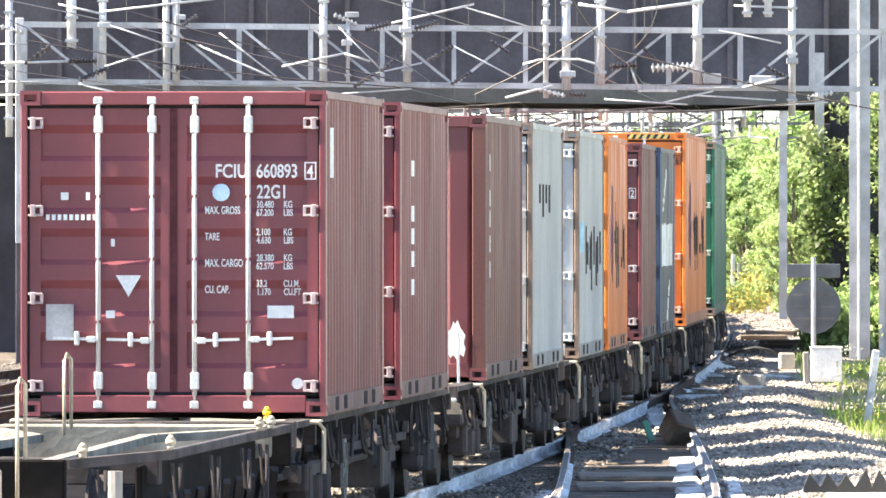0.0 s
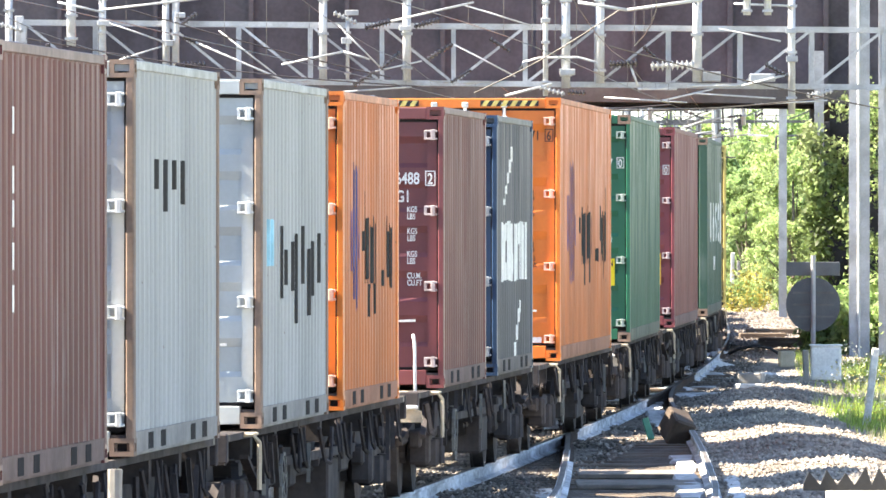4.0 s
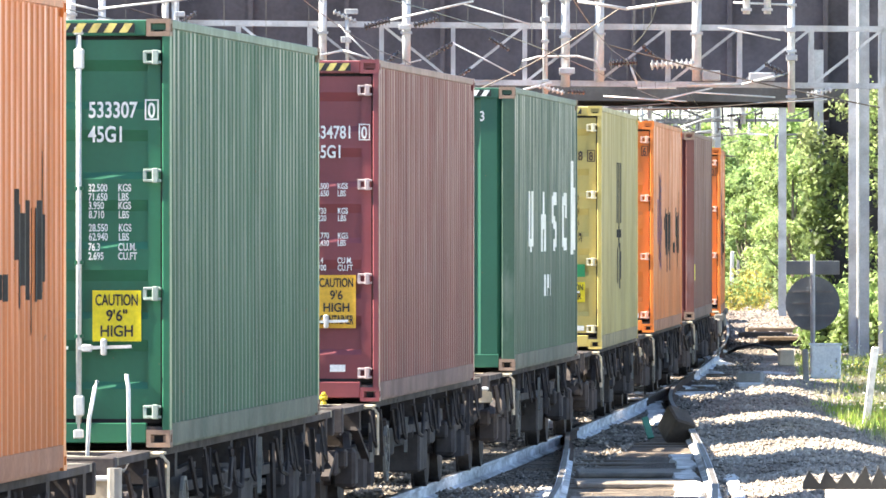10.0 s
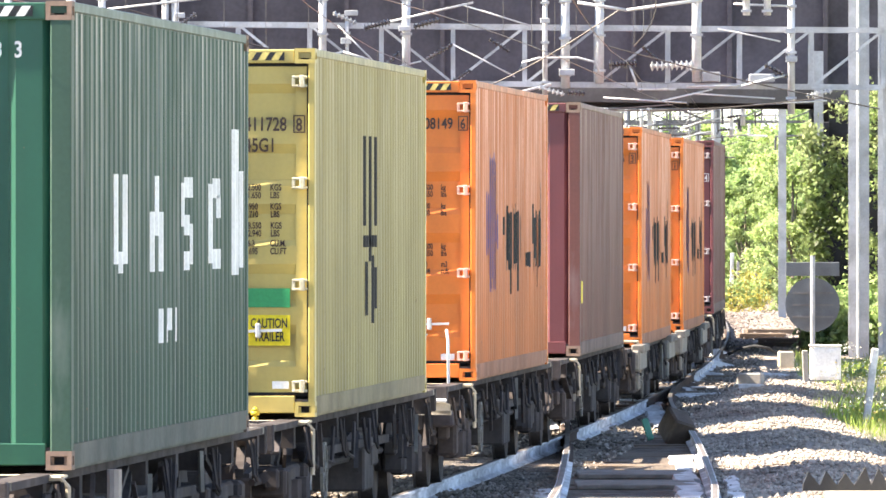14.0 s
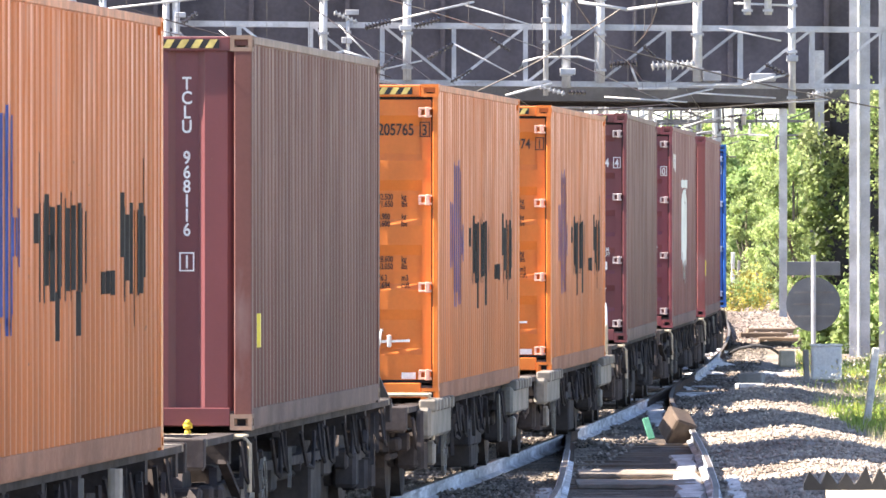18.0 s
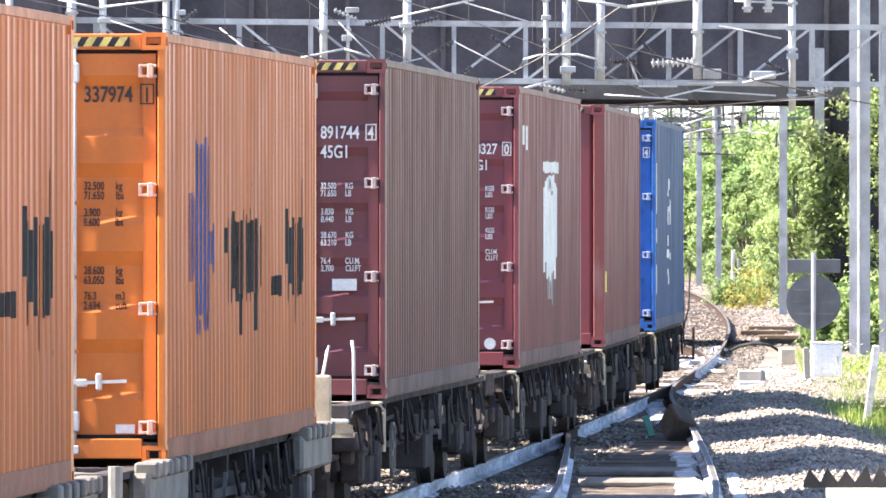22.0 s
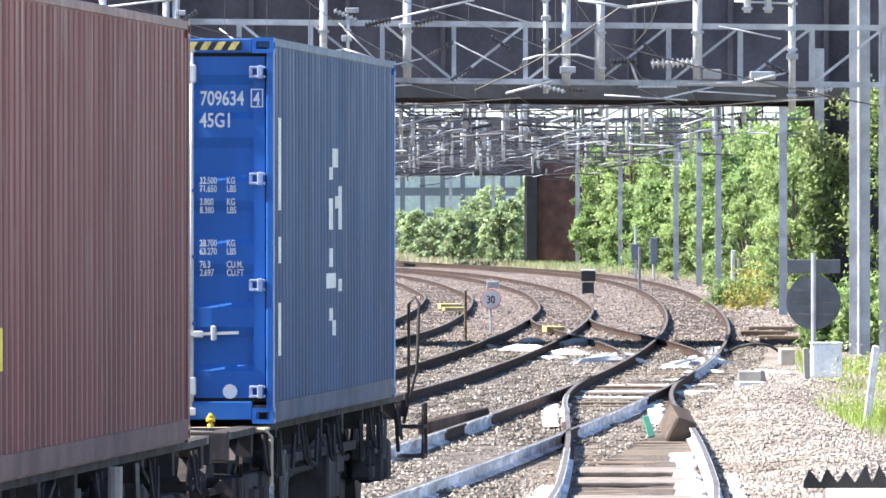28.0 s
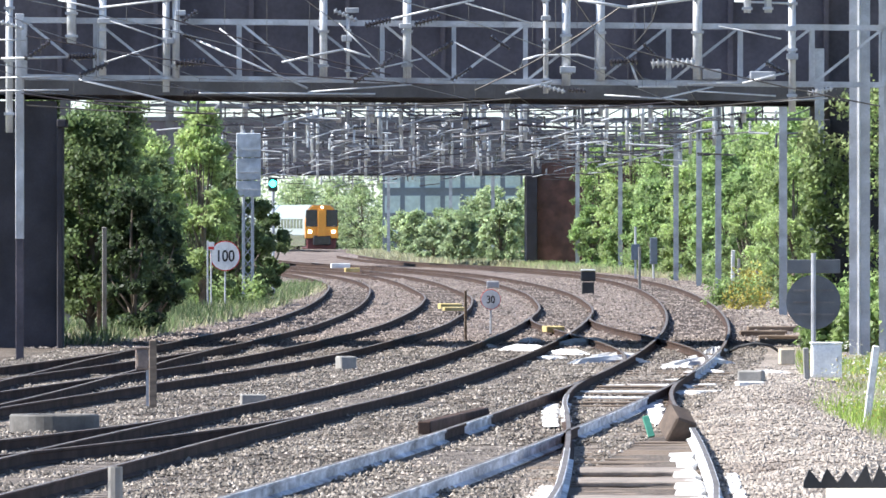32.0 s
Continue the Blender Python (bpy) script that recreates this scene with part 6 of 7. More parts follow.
def far_gantry(y, xr, tall=6.5):
    g = thing("overhead_gantry", "galvanised overhead line gantry with registration arms over the tracks", "gantry", group="overhead line gantries")
    xl = fourth_x(y) - 5.6
    n = max(8, int((xr - xl) / 1.6))
    lattice(g, xl, xr, y, 5.75, tall, n, 0.0, 0.085, FARSTEEL)
    column(g, xl, y + 0.35, -0.4, tall + 0.2, 0.26, 0.3, FARSTEEL)
    column(g, xr, y + 0.35, -0.4, tall + 0.3, 0.22, 0.3)
    for k, fx in enumerate((freight_x, second_x, third_x, fourth_x)):
        x = fx(y)
        for s in (-1, 1):
            drop_tube(g, x + s * 1.15, y - 0.1, 4.75 + 0.15 * ((k + s) % 3), 6.9, 0.06)
        registration(g, x + 1.1, y - 0.2, -1, 5.0)
        m = Mesh()
        m.tube([(x - 1.15, y - 0.1, 5.25), (x + 1.15, y - 0.1, 5.35)], 0.03, 6)
        m.tube([(x - 1.15, y - 0.1, 5.6), (x + 0.2, y - 0.1, 5.05)], 0.025, 6)
        part("cross_tube", m, FARSTEEL, g)
        insulator(g, (x - 0.2, y - 0.2, 5.9), (x + 0.3, y - 0.2, 5.92), 0.07, 7, PALEINS)
    rnd = random.Random(int(y))
    for k in range(58):
        x, z = rnd.uniform(xl + 0.5, xr - 0.5), rnd.uniform(4.7, 6.6)
        m = Mesh()
        if k % 3 == 0:
            m.tube([(x, y - 0.3, z), (x + rnd.uniform(-0.03, 0.03), y - 0.3, z + rnd.uniform(0.25, 0.7))], rnd.uniform(0.02, 0.05), 5)
        else:
            m.tube([(x, y - 0.3, z), (x + rnd.uniform(0.3, 1.5), y - 0.3, z + rnd.uniform(-0.10, 0.16))], rnd.uniform(0.015, 0.035), 5)
        part("stay_tube", m, rnd.choice((BRIGHT, FARSTEEL, INSUL, INSUL)), g)
    for k in range(5):
        x, z = rnd.uniform(xl + 0.5, xr - 0.5), rnd.uniform(4.9, 5.8)
        insulator(g, (x, y - 0.32, z), (x + rnd.uniform(-0.3, 0.5), y - 0.32, z + rnd.uniform(0.0, 0.4)), 0.07, 6, rnd.choice((PALEINS, INSUL)))
    return g


GANTRIES = [(262, 10.6, 6.3), (300, 9.60, 6.5), (342, 12.6, 6.4), (388, 10.05, 6.6), (432, 10.4, 6.5), (470, 10.3, 6.6), (512, 11.4, 6.5), (552, 9.2, 6.6), (585, 7.4, 6.6), (640, 3.0, 6.5), (700, 0.5, 6.5), (780, -4.0, 6.5)]
for g in GANTRIES:
    far_gantry(*g)


def wires():
    posts = [-40, 20, 80, 140, 205, 262, 300, 342, 388, 432, 470, 512, 552, 585, 640, 700, 780]
    for k, fx in enumerate((freight_x, second_x, third_x, fourth_x, platform_x)):
        w = thing("overhead_wire", "thin dark contact and catenary wire above a track", "wire", group="overhead wires")
        m, c, d = Mesh(), Mesh(), Mesh()
        a_pts, b_pts = [], []
        ps = posts if k < 4 else [p for p in posts if p < 180]
        for i in range(len(ps) - 1):
            p, q = ps[i], ps[i + 1]
            for j in range(8):
                u = j / 8
                y = p + (q - p) * u
                x = fx(y) + 0.2 * math.sin(math.pi * (i + u))
                z = 4.72 + (1.15 - 0.75 * 4 * u * (1 - u)) * (0.45 if 180 < y < 262 else 1)
                a_pts.append((x, y, 4.72))
                b_pts.append((x, y, z))
                d.tube([(x, y, 4.72), (x, y, z)], 0.003, 4)
        part("contact_wire", m.tube(a_pts, 0.006, 5), WIRE, w)
        part("catenary_wire", c.tube(b_pts, 0.006, 5), WIRE, w)
        tagged(part("dropper", d, WIRE, w), kind="stuff")


wires()


def mast(x, y, z1, w, label="grey galvanised overhead line mast in the undergrowth"):
    t = thing("overhead_mast", label, "mast", group="overhead masts")
    column(t, x, y, -0.4, z1, w, w)
    # bright tube added to stand in for the pale stripe down a wide mast
    if w > 0.3:
        part("conduit", Mesh().tube([(x - 0.02, y - w / 2 - 0.03, -0.3), (x - 0.02, y - w / 2 - 0.03, z1 - 0.2)], 0.03, 8), BRIGHT, t)
    return t


mast(8.30, 212.0, 9.5, 0.40, "wide grey steel mast beside the bridge")
mast(8.95, 216.0, 9.0, 0.2, "slim grey steel mast among the ivy")
mast(7.83, 221.3, 6.08, 0.19, "slim grey steel mast in front of the bridge")

# ---- second bridge, far building and distant train ----
BROWNSTEEL = mat("faded_brown_girder", (0.17, 0.15, 0.16), 0.75, 0, 0.3, 0.6, 10, 0.1, dirt=(0.11, 0.085, 0.085), amount=0.7, spec=0.15)


def far_bridge():
    b = thing("bridge", "brown plate girder bridge on a red brick abutment", "bridge", kind="structure")
    part("girder", Mesh().box(-30, 5.6, 604, 604.4, 5.08, 8.1), BROWNSTEEL, b)
    part("parapet_rail", Mesh().box(-30, 5.7, 603.9, 604.3, 8.1, 8.35, 0.02), FARSTEEL, b)
    part("bottom_flange", Mesh().box(-30, 5.6, 603.8, 604.6, 5.0, 5.1), UNDER, b)
    part("deck", Mesh().box(-30, 5.6, 604.4, 614, 5.15, 5.6), DARKSTEEL, b)
    for k in range(18):
        part("stiffener", Mesh().box(-29.9 + k * 2.0, -29.8 + k * 2.0, 603.86, 604, 5.1, 8.05), BROWNSTEEL, b)
    part("pier", Mesh().box(4.7, 5.35, 603.6, 614, -0.5, 5.0, 0.03), SOOTBRICK, b)
    part("wing_wall", Mesh().box(5.35, 12.5, 604.2, 614, -0.5, 7.2, 0.03), BRICK, b)
    part("wing_wall", Mesh().box(-34, -24, 604.2, 614, -0.5, 5.6, 0.03), BRICK, b)
    part("coping", Mesh().box(5.3, 12.6, 603.9, 614.2, 7.2, 7.4, 0.03), CONCRETE, b)


far_bridge()
GLASS = mat("blue_grey_glazing", (0.50, 0.60, 0.58), 0.15, 0, 0.15, 0.3, 3, 0)
CLAD = mat("grey_cladding", (0.17, 0.20, 0.24), 0.6, 0, 0.1, 0.3, 5, 0)


def far_building(x0, x1, y, h, cols, rows):
    b = thing("office_building", "pale grey office block with rows of bluish windows behind the bushes", "building")
    part("wall", Mesh().box(x0, x1, y, y + 14, -0.5, h), CLAD, b)
    part("roof", Mesh().box(x0 - 0.3, x1 + 0.3, y - 0.3, y + 14.3, h, h + 0.35), CLAD, b)
    for i in range(cols):
        for j in range(rows):
            w, z = (x1 - x0) / cols, 1.0 + j * (h - 1.0) / rows
            xa = x0 + i * w + w * 0.12
            p = part("window", Mesh().box(xa, xa + w * 0.76, y - 0.06, y, z, z + (h - 1) / rows * 0.68), GLASS, b)
            part("sill", Mesh().box(xa - 0.1, xa + w * 0.76 + 0.1, y - 0.16, y, z - 0.14, z), CLAD, p)


far_building(-5.0, 6.6, 880, 7.2, 7, 3)


def far_train():
    s0 = 884.0
    yel, dk = mat("yellow_cab_front", (0.80, 0.34, 0.04), 0.4, 0, 0.05), mat("dark_cab_glass", (0.02, 0.02, 0.03), 0.1)
    body, red = mat("silver_coach_side", (0.36, 0.40, 0.40), 0.35, 0.2, 0.05), mat("dark_red_skirt", (0.12, 0.03, 0.03), 0.5)
    lamp = mat("lit_headlamp", (1.0, 0.95, 0.85), 0.3, emit=4)
    tr = thing("passenger_train", "silver electric passenger train with yellow front and lit headlamps", "train", pose(freight_x(s0) + 0.45, s0, 0, 0, 0, 7.5))
    for k in range(5):
        y0 = k * 23.6
        m = Mesh()
        sec = [(-1.38, 1.0), (-1.40, 2.3), (-1.28, 3.2), (-0.8, 3.72), (0.8, 3.72), (1.28, 3.2), (1.40, 2.3), (1.38, 1.0)]
        m.sweep([(0, y0 + 0.25, 0), (0, y0 + 23.1, 0)], sec)
        c = part("coach_body", m, body, tr)
        part("skirt", Mesh().box(-1.3, 1.3, y0 + 0.6, y0 + 22.8, 0.30, 1.0), dk, c)
        part("underframe", Mesh().box(-1.43, 1.43, y0 + 0.4, y0 + 23.0, 0.98, 1.22, 0.02), dk, c)
        for j in range(9):
            part("window", Mesh().box(1.36, 1.42, y0 + 1.8 + j * 2.3, y0 + 3.4 + j * 2.3, 1.75, 2.55), dk, c)
            part("window", Mesh().box(-1.42, -1.36, y0 + 1.8 + j * 2.3, y0 + 3.4 + j * 2.3, 1.75, 2.55), dk, c)
    m = Mesh()
    m.sweep([(0, -0.15, 0), (0, 0.3, 0)], [(-1.36, 0.95), (-1.38, 2.3), (-1.2, 3.2), (-0.7, 3.68), (0.7, 3.68), (1.2, 3.2), (1.38, 2.3), (1.36, 0.95)])
    part("cab_front", m, yel, tr, "yellow cab front")
    for s in (-1, 1):
        part("cab_window", Mesh().box(s * 0.83 - 0.50, s * 0.83 + 0.50, -0.2, -0.1, 1.9, 3.3, 0.06), dk, tr)
        part("headlamp", Mesh().box(s * 0.98 - 0.14, s * 0.98 + 0.14, -0.22, -0.12, 1.38, 1.62, 0.02), lamp, tr)
    part("gangway", Mesh().box(-0.35, 0.35, -0.3, -0.1, 1.1, 3.3, 0.03), yel, tr)
    part("top_lamp", Mesh().box(-0.1, 0.1, -0.2, -0.1, 3.45, 3.6, 0.02), lamp, tr)
    part("coupler_fairing", Mesh().box(-0.75, 0.75, -0.32, 0.1, 0.35, 1.15, 0.08), dk, tr)
    part("bogie_front", Mesh().box(-1.2, 1.2, 0.1, 3.4, 0.05, 0.9, 0.05), red, tr)


far_train()


# ---- trackside things ----
def simple(name, label, category, m, material, place, group=""):
    ob = part(name, m, material, None, place=place)
    return tagged(ob, label, category, group)


def disc(parent, name, r, y0, y1, material, z, n=28, x=0.0):
    m = Mesh()
    m.tube([(x, y0, z), (x, y1, z)], r, n)
    return part(name, m, material, parent)


def speed_sign(x, y, z, r, text, base=-0.2, rim=RED, gap=0.0):
    s = thing("speed_sign", "round white speed sign with dark numerals on a thin post", "sign", pose(x, y, 0))
    m = Mesh()
    m.tube([(0, 0.05, base), (0, 0.05, z)], 0.025, 8)
    part("post", m, STEEL, s)
    disc(s, "rim", r, 0.0, 0.03, rim, z)
    f = disc(s, "face", r * 0.94, -0.008, 0.0, WHITE, z)
    lettering(s, text, 0.0, -0.009, z - r * 0.36, r * 1.05, BLACK, 0.80, centre=True)
    return s


speed_sign(-6.43, 314, 1.45, 0.45, "100")
speed_sign(1.13, 252, 0.63, 0.24, "30")


def back_sign():
    s = thing("speed_sign", "grey back of a round speed sign on a post", "sign", pose(7.45, 214, 0))
    m = Mesh()
    m.tube([(0, -0.06, -0.35), (0, -0.06, 1.85)], 0.05, 10)
    part("post", m, STEEL, s)
    disc(s, "disc", 0.55, 0.0, 0.03, SIGNGREY, 0.86)
    part("plate", Mesh().box(-0.54, 0.54, 0.0, 0.03, 1.44, 1.72, 0.01), SIGNGREY, s)
    for z in (0.62, 0.86, 1.1):
        part("stiffening_rail", Mesh().box(-0.40, 0.42, -0.035, 0.0, z - 0.018, z + 0.018), FARSTEEL, s)


back_sign()


def cabinet(x, y, w, h, d, label, material, base=-0.25, name="trackside_cabinet"):
    c = thing(name, label, "cabinet", pose(x, y, base))
    part("body", Mesh().box(-w / 2, w / 2, -d / 2, d / 2, 0, h, 0.015), material, c)
    part("lid", Mesh().box(-w / 2 - 0.02, w / 2 + 0.02, -d / 2 - 0.02, d / 2 + 0.02, h, h + 0.03, 0.008), material, c)
    part("door", Mesh().box(-w / 2 + 0.03, w / 2 - 0.03, -d / 2 - 0.012, -d / 2, 0.04, h - 0.03, 0.005), material, c)
    part("handle", Mesh().box(w / 2 - 0.09, w / 2 - 0.06, -d / 2 - 0.03, -d / 2 - 0.012, h * 0.45, h * 0.62), STEEL, c)
    return c


cabinet(6.32, 175.5, 0.50, 0.55, 0.4, "white painted trackside cabinet in the grass", mat("fresh_white_paint", (0.86, 0.86, 0.84), 0.45, 0, 0.06, 4, 30), -0.075)
FADEDYELLOW = mat("faded_yellow_cover", (0.62, 0.47, 0.16), 0.7, 0, 0.3, 3, 25, 0.1, dirt=(0.4, 0.33, 0.22), amount=0.7)
RELAY = mat("faded_brown_casing", (0.27, 0.205, 0.17), 0.7, 0, 0.25, 6, 30)
box = cabinet(-4.28, 153, 0.28, 0.30, 0.22, "small brown relay box on a post beside the rails", RELAY, 0.37, "relay_box")
part("post", Mesh().box(0.07, 0.18, -0.66, -0.56, -0.57, 0.43, 0.01), TIMBER, box)
part("leg", Mesh().box(0.01, 0.07, -0.03, 0.03, -0.57, 0.0), STEEL, box)
simple("marker_post", "short grey concrete marker post beside the platform track", "post", Mesh().tube([(0, 0, -0.2), (0, 0, 1.37)], 0.036, 10), CONCRETE, pose(-1.54, 50, 0))
simple("marker_post", "leaning pale concrete post in the grass", "post", Mesh().box(-0.05, 0.05, -0.05, 0.05, -0.4, 0.84, 0.015), WASH, pose(5.72, 143, 0, 0, 7, 0))
simple("marker_post", "short grey concrete post beside the white cabinet", "post", Mesh().box(-0.05, 0.05, -0.05, 0.05, -0.4, 0.42, 0.015), CONCRETE, pose(5.98, 175, 0, 0, -2, 0))
simple("marker_post", "white post at the foot of the trees", "post", Mesh().box(-0.06, 0.06, -0.06, 0.06, -0.4, 1.5, 0.015), WASH, pose(9.6, 353, 0, 0, 1, 0))
m = Mesh()
m.smooth = True
m.tube([(5.70, 214, -0.16), (5.95, 213.5, -0.02), (6.25, 213, 0.05), (6.55, 213, 0.0), (6.8, 213.4, -0.16)], 0.03, 7)
simple("cable", "black cable looping over the ballast edge", "cable", m, RUBBER, pose(0, 0, 0))
for k, (x, y, w) in enumerate(((7.3, 228, 1.0), (7.6, 236, 1.2), (7.4, 246, 1.1), (7.9, 256, 1.2))):
    simple("old_sleeper", "dark old timber sleeper lying beside the line", "sleeper", Mesh().box(-w / 2, w / 2, -0.13, 0.13, 0, 0.13, 0.02), TIMBER, pose(x, y, -0.17, 0, 0, 6 * k - 8), "old sleepers")
for x, y, z0, z1, top, w, lb in ((8.5, 470, 0.73, 1.43, 2.2, 0.38, "grey blue equipment box on a tall post"), (9.5, 480, 0.5, 1.7, 1.7, 0.34, "dark blue equipment box on a post")):
    e = thing("equipment_box", lb, "box", pose(x, y, 0))
    part("post", Mesh().tube([(0, 0.1, -0.4), (0, 0.1, top)], 0.05, 8), STEEL, e)
    part("body", Mesh().box(-w / 2, w / 2, -0.15, 0.05, z0, z1, 0.02), CLAD, e)
s = thing("notice_sign", "small red and white notice on a thin post", "sign", pose(-6.82, 313, 0))
part("post", Mesh().tube([(0, 0.03, -0.3), (0, 0.03, 1.8)], 0.02, 8), STEEL, s)
part("plate", Mesh().box(-0.09, 0.09, -0.01, 0.02, 1.62, 1.86, 0.005), WHITE, s)
part("band", Mesh().box(-0.085, 0.085, -0.016, -0.01, 1.64, 1.72), RED, s)
for x, y, h, w, mt, lb in ((-7.70, 242, 2.35, 0.10, CONCRETE, "tall pale post before the bushes"), (-7.95, 246, 1.0, 0.1, TIMBER, "short timber stake at the lineside"), (0.50, 236, 0.95, 0.06, TIMBER, "thin timber stake between tracks"),
                           (11.5, 390, 1.3, 0.1, CONCRETE, "grey lineside post before the trees"), (9.9, 356, 1.2, 0.1, CONCRETE, "grey lineside post before the trees"), (-6.9, 312, 1.9, 0.05, STEEL, "thin steel post behind a sign"), (7.3, 395, 1.5, 0.1, CONCRETE, "grey lineside post before the trees")):
    simple("lineside_post", lb, "post", Mesh().box(-w / 2, w / 2, -w / 2, w / 2, -0.4, h, 0.01), mt, pose(x, y, 0))


def ring():
    m = Mesh()
    n = 32
    vs = []
    for z, r in ((-0.2, 0.57), (0.04, 0.57), (0.06, 0.55), (0.06, 0.44), (0.04, 0.42), (-0.2, 0.42)):
        vs += [(r * math.cos(2 * math.pi * k / n), r * math.sin(2 * math.pi * k / n), z) for k in range(n)]
    m.add(vs, [(j * n + i, j * n + (i + 1) % n, (j + 1) * n + (i + 1) % n, (j + 1) * n + i) for j in range(5) for i in range(n)])
    simple("manhole_ring", "round concrete manhole ring lying between the tracks", "manhole", m, mat("mossy_concrete", (0.17, 0.16, 0.145), 0.9, 0, 0.35, 2, 25, 0.3, dirt=(0.09, 0.08, 0.07), amount=0.7), pose(-4.93, 135, 0))


ring()


def block(x, y, w, d, h, label, material, rz=0.0, base=-0.2, name="concrete_block", tilt=0.0):
    m = Mesh()
    m.box(-w / 2, w / 2, -d / 2, d / 2, 0, h, min(w, h) * 0.08)
    simple(name, label, "block", m, material, pose(x, y, base, tilt, tilt * 0.6, rz))


block(2.78, 129.6, 0.29, 0.4, 0.34, "brown timber offcut lying against the rail", mat("dark_brown_timber", (0.12, 0.085, 0.062), 0.8, 0, 0.3, 4, 30, 0.3), 25, -0.12, "timber_block", 28)
block(2.56, 130.5, 0.08, 0.05, 0.28, "small green plate beside a timber offcut", mat("green_plate", (0.08, 0.3, 0.2), 0.5), 10, -0.14, "green_plate", -22)
block(-2.75, 154, 0.36, 0.3, 0.20, "pale concrete block between tracks", CONCRETE, 5)
block(-1.75, 192, 0.3, 0.4, 0.26, "pale concrete block between tracks", CONCRETE, 15)
block(4.85, 168, 0.42, 0.5, 0.17, "pale concrete cable block on the ballast", WASH, 5)
block(5.0, 172.5, 0.4, 0.5, 0.28, "grey concrete cable block on the ballast", CONCRETE, -8)
block(6.3, 195, 0.28, 0.3, 0.30, "small cream cable box at the grass edge", CREAM, 4, -0.14, "cable_box")
block(0.15, 137, 0.16, 10.0, 0.17, "rusty spare rail length lying on the ballast", RAILSIDE, -4.4, -0.15, "spare_rail")
block(2.55, 246, 0.42, 1.6, 0.14, "faded yellow point machine cover", FADEDYELLOW, 3, -0.08, "point_machine")
block(0.2, 305, 0.62, 1.5, 0.16, "faded yellow point machine cover", FADEDYELLOW, 3, -0.05, "point_machine")
block(0.3, 300, 0.60, 1.5, 0.10, "faded yellow point machine cover", FADEDYELLOW, 3, -0.05, "point_machine")
block(-4.45, 520, 0.7, 1.5, 0.2, "faded yellow point machine cover", FADEDYELLOW, 3, -0.05, "point_machine")
block(-5.4, 560, 1.0, 1.2, 0.25, "white cable cover far along the line", WHITE, 3, -0.05, "cable_cover")
block(-9.0, 207, 0.36, 0.6, 0.2, "white stone by the abutment", WHITE, 3)


def ground_signal(x, y):
    s = thing("ground_signal", "black ground signal with white top plate on a short post", "signal", pose(x, y, -0.2))
    part("base", Mesh().box(-0.22, 0.22, -0.2, 0.2, 0, 0.45, 0.02), BLACK, s)
    part("head", Mesh().box(-0.27, 0.27, -0.15, 0.2, 0.48, 0.86, 0.03), BLACK, s)
    part("top_plate", Mesh().box(-0.26, 0.26, -0.2, 0.25, 0.87, 0.92, 0.01), WHITE, s)


ground_signal(5.25, 385)
block(1.2, 256, 0.3, 0.3, 0.16, "grey lamp box above a small speed sign", STEEL, 0, 0.88, "lamp_box")
def sawtooth():
    m = Mesh().box(0, 2.4, 0, 0.08, 0.0, 0.035)
    rnd = random.Random(4)
    for k in range(23):
        x, h, t = k * 0.105, rnd.uniform(0.105, 0.15), rnd.uniform(0.03, 0.075)
        m.add([(x, 0, 0.035), (x + 0.10, 0, 0.035), (x + t, 0, h), (x, 0.08, 0.035), (x + 0.10, 0.08, 0.035), (x + t, 0.08, h)],
              [(0, 1, 2), (5, 4, 3), (0, 3, 4, 1), (1, 4, 5, 2), (2, 5, 3, 0)])
    return m


simple("trespass_guard", "black sawtooth anti-trespass guard on the platform end", "guard",
       sawtooth(), RUBBER, pose(2.19, 64.6, 0.90))


def platform():
    p = thing("platform", "pale concrete station platform with a white edge line", "platform", kind="structure")
    ys = list(np.arange(-120, 64.1, 4.0)) + [64.7]
    m, e, c = Mesh(), Mesh(), Mesh()
    path = [(platform_x(y) + 1.45, y, 0.0) for y in ys]
    m.sweep(path, [(0.05, -0.5), (6.0, -0.5), (6.0, 0.88), (0.05, 0.88)])
    part("platform_body", m, CONCRETE, p)
    e.sweep(path, [(0.0, 0.80), (0.62, 0.80), (0.62, 0.90), (0.0, 0.90)])
    part("edge_coping", e, mat("cream_coping", (0.66, 0.60, 0.48), 0.7, 0, 0.12, 1, 15, 0.2), p, "cream painted coping")
    c.sweep(path, [(0.66, 0.80), (6.0, 0.80), (6.0, 0.895), (0.66, 0.895)])
    part("paving", c, CREAM, p)


platform()


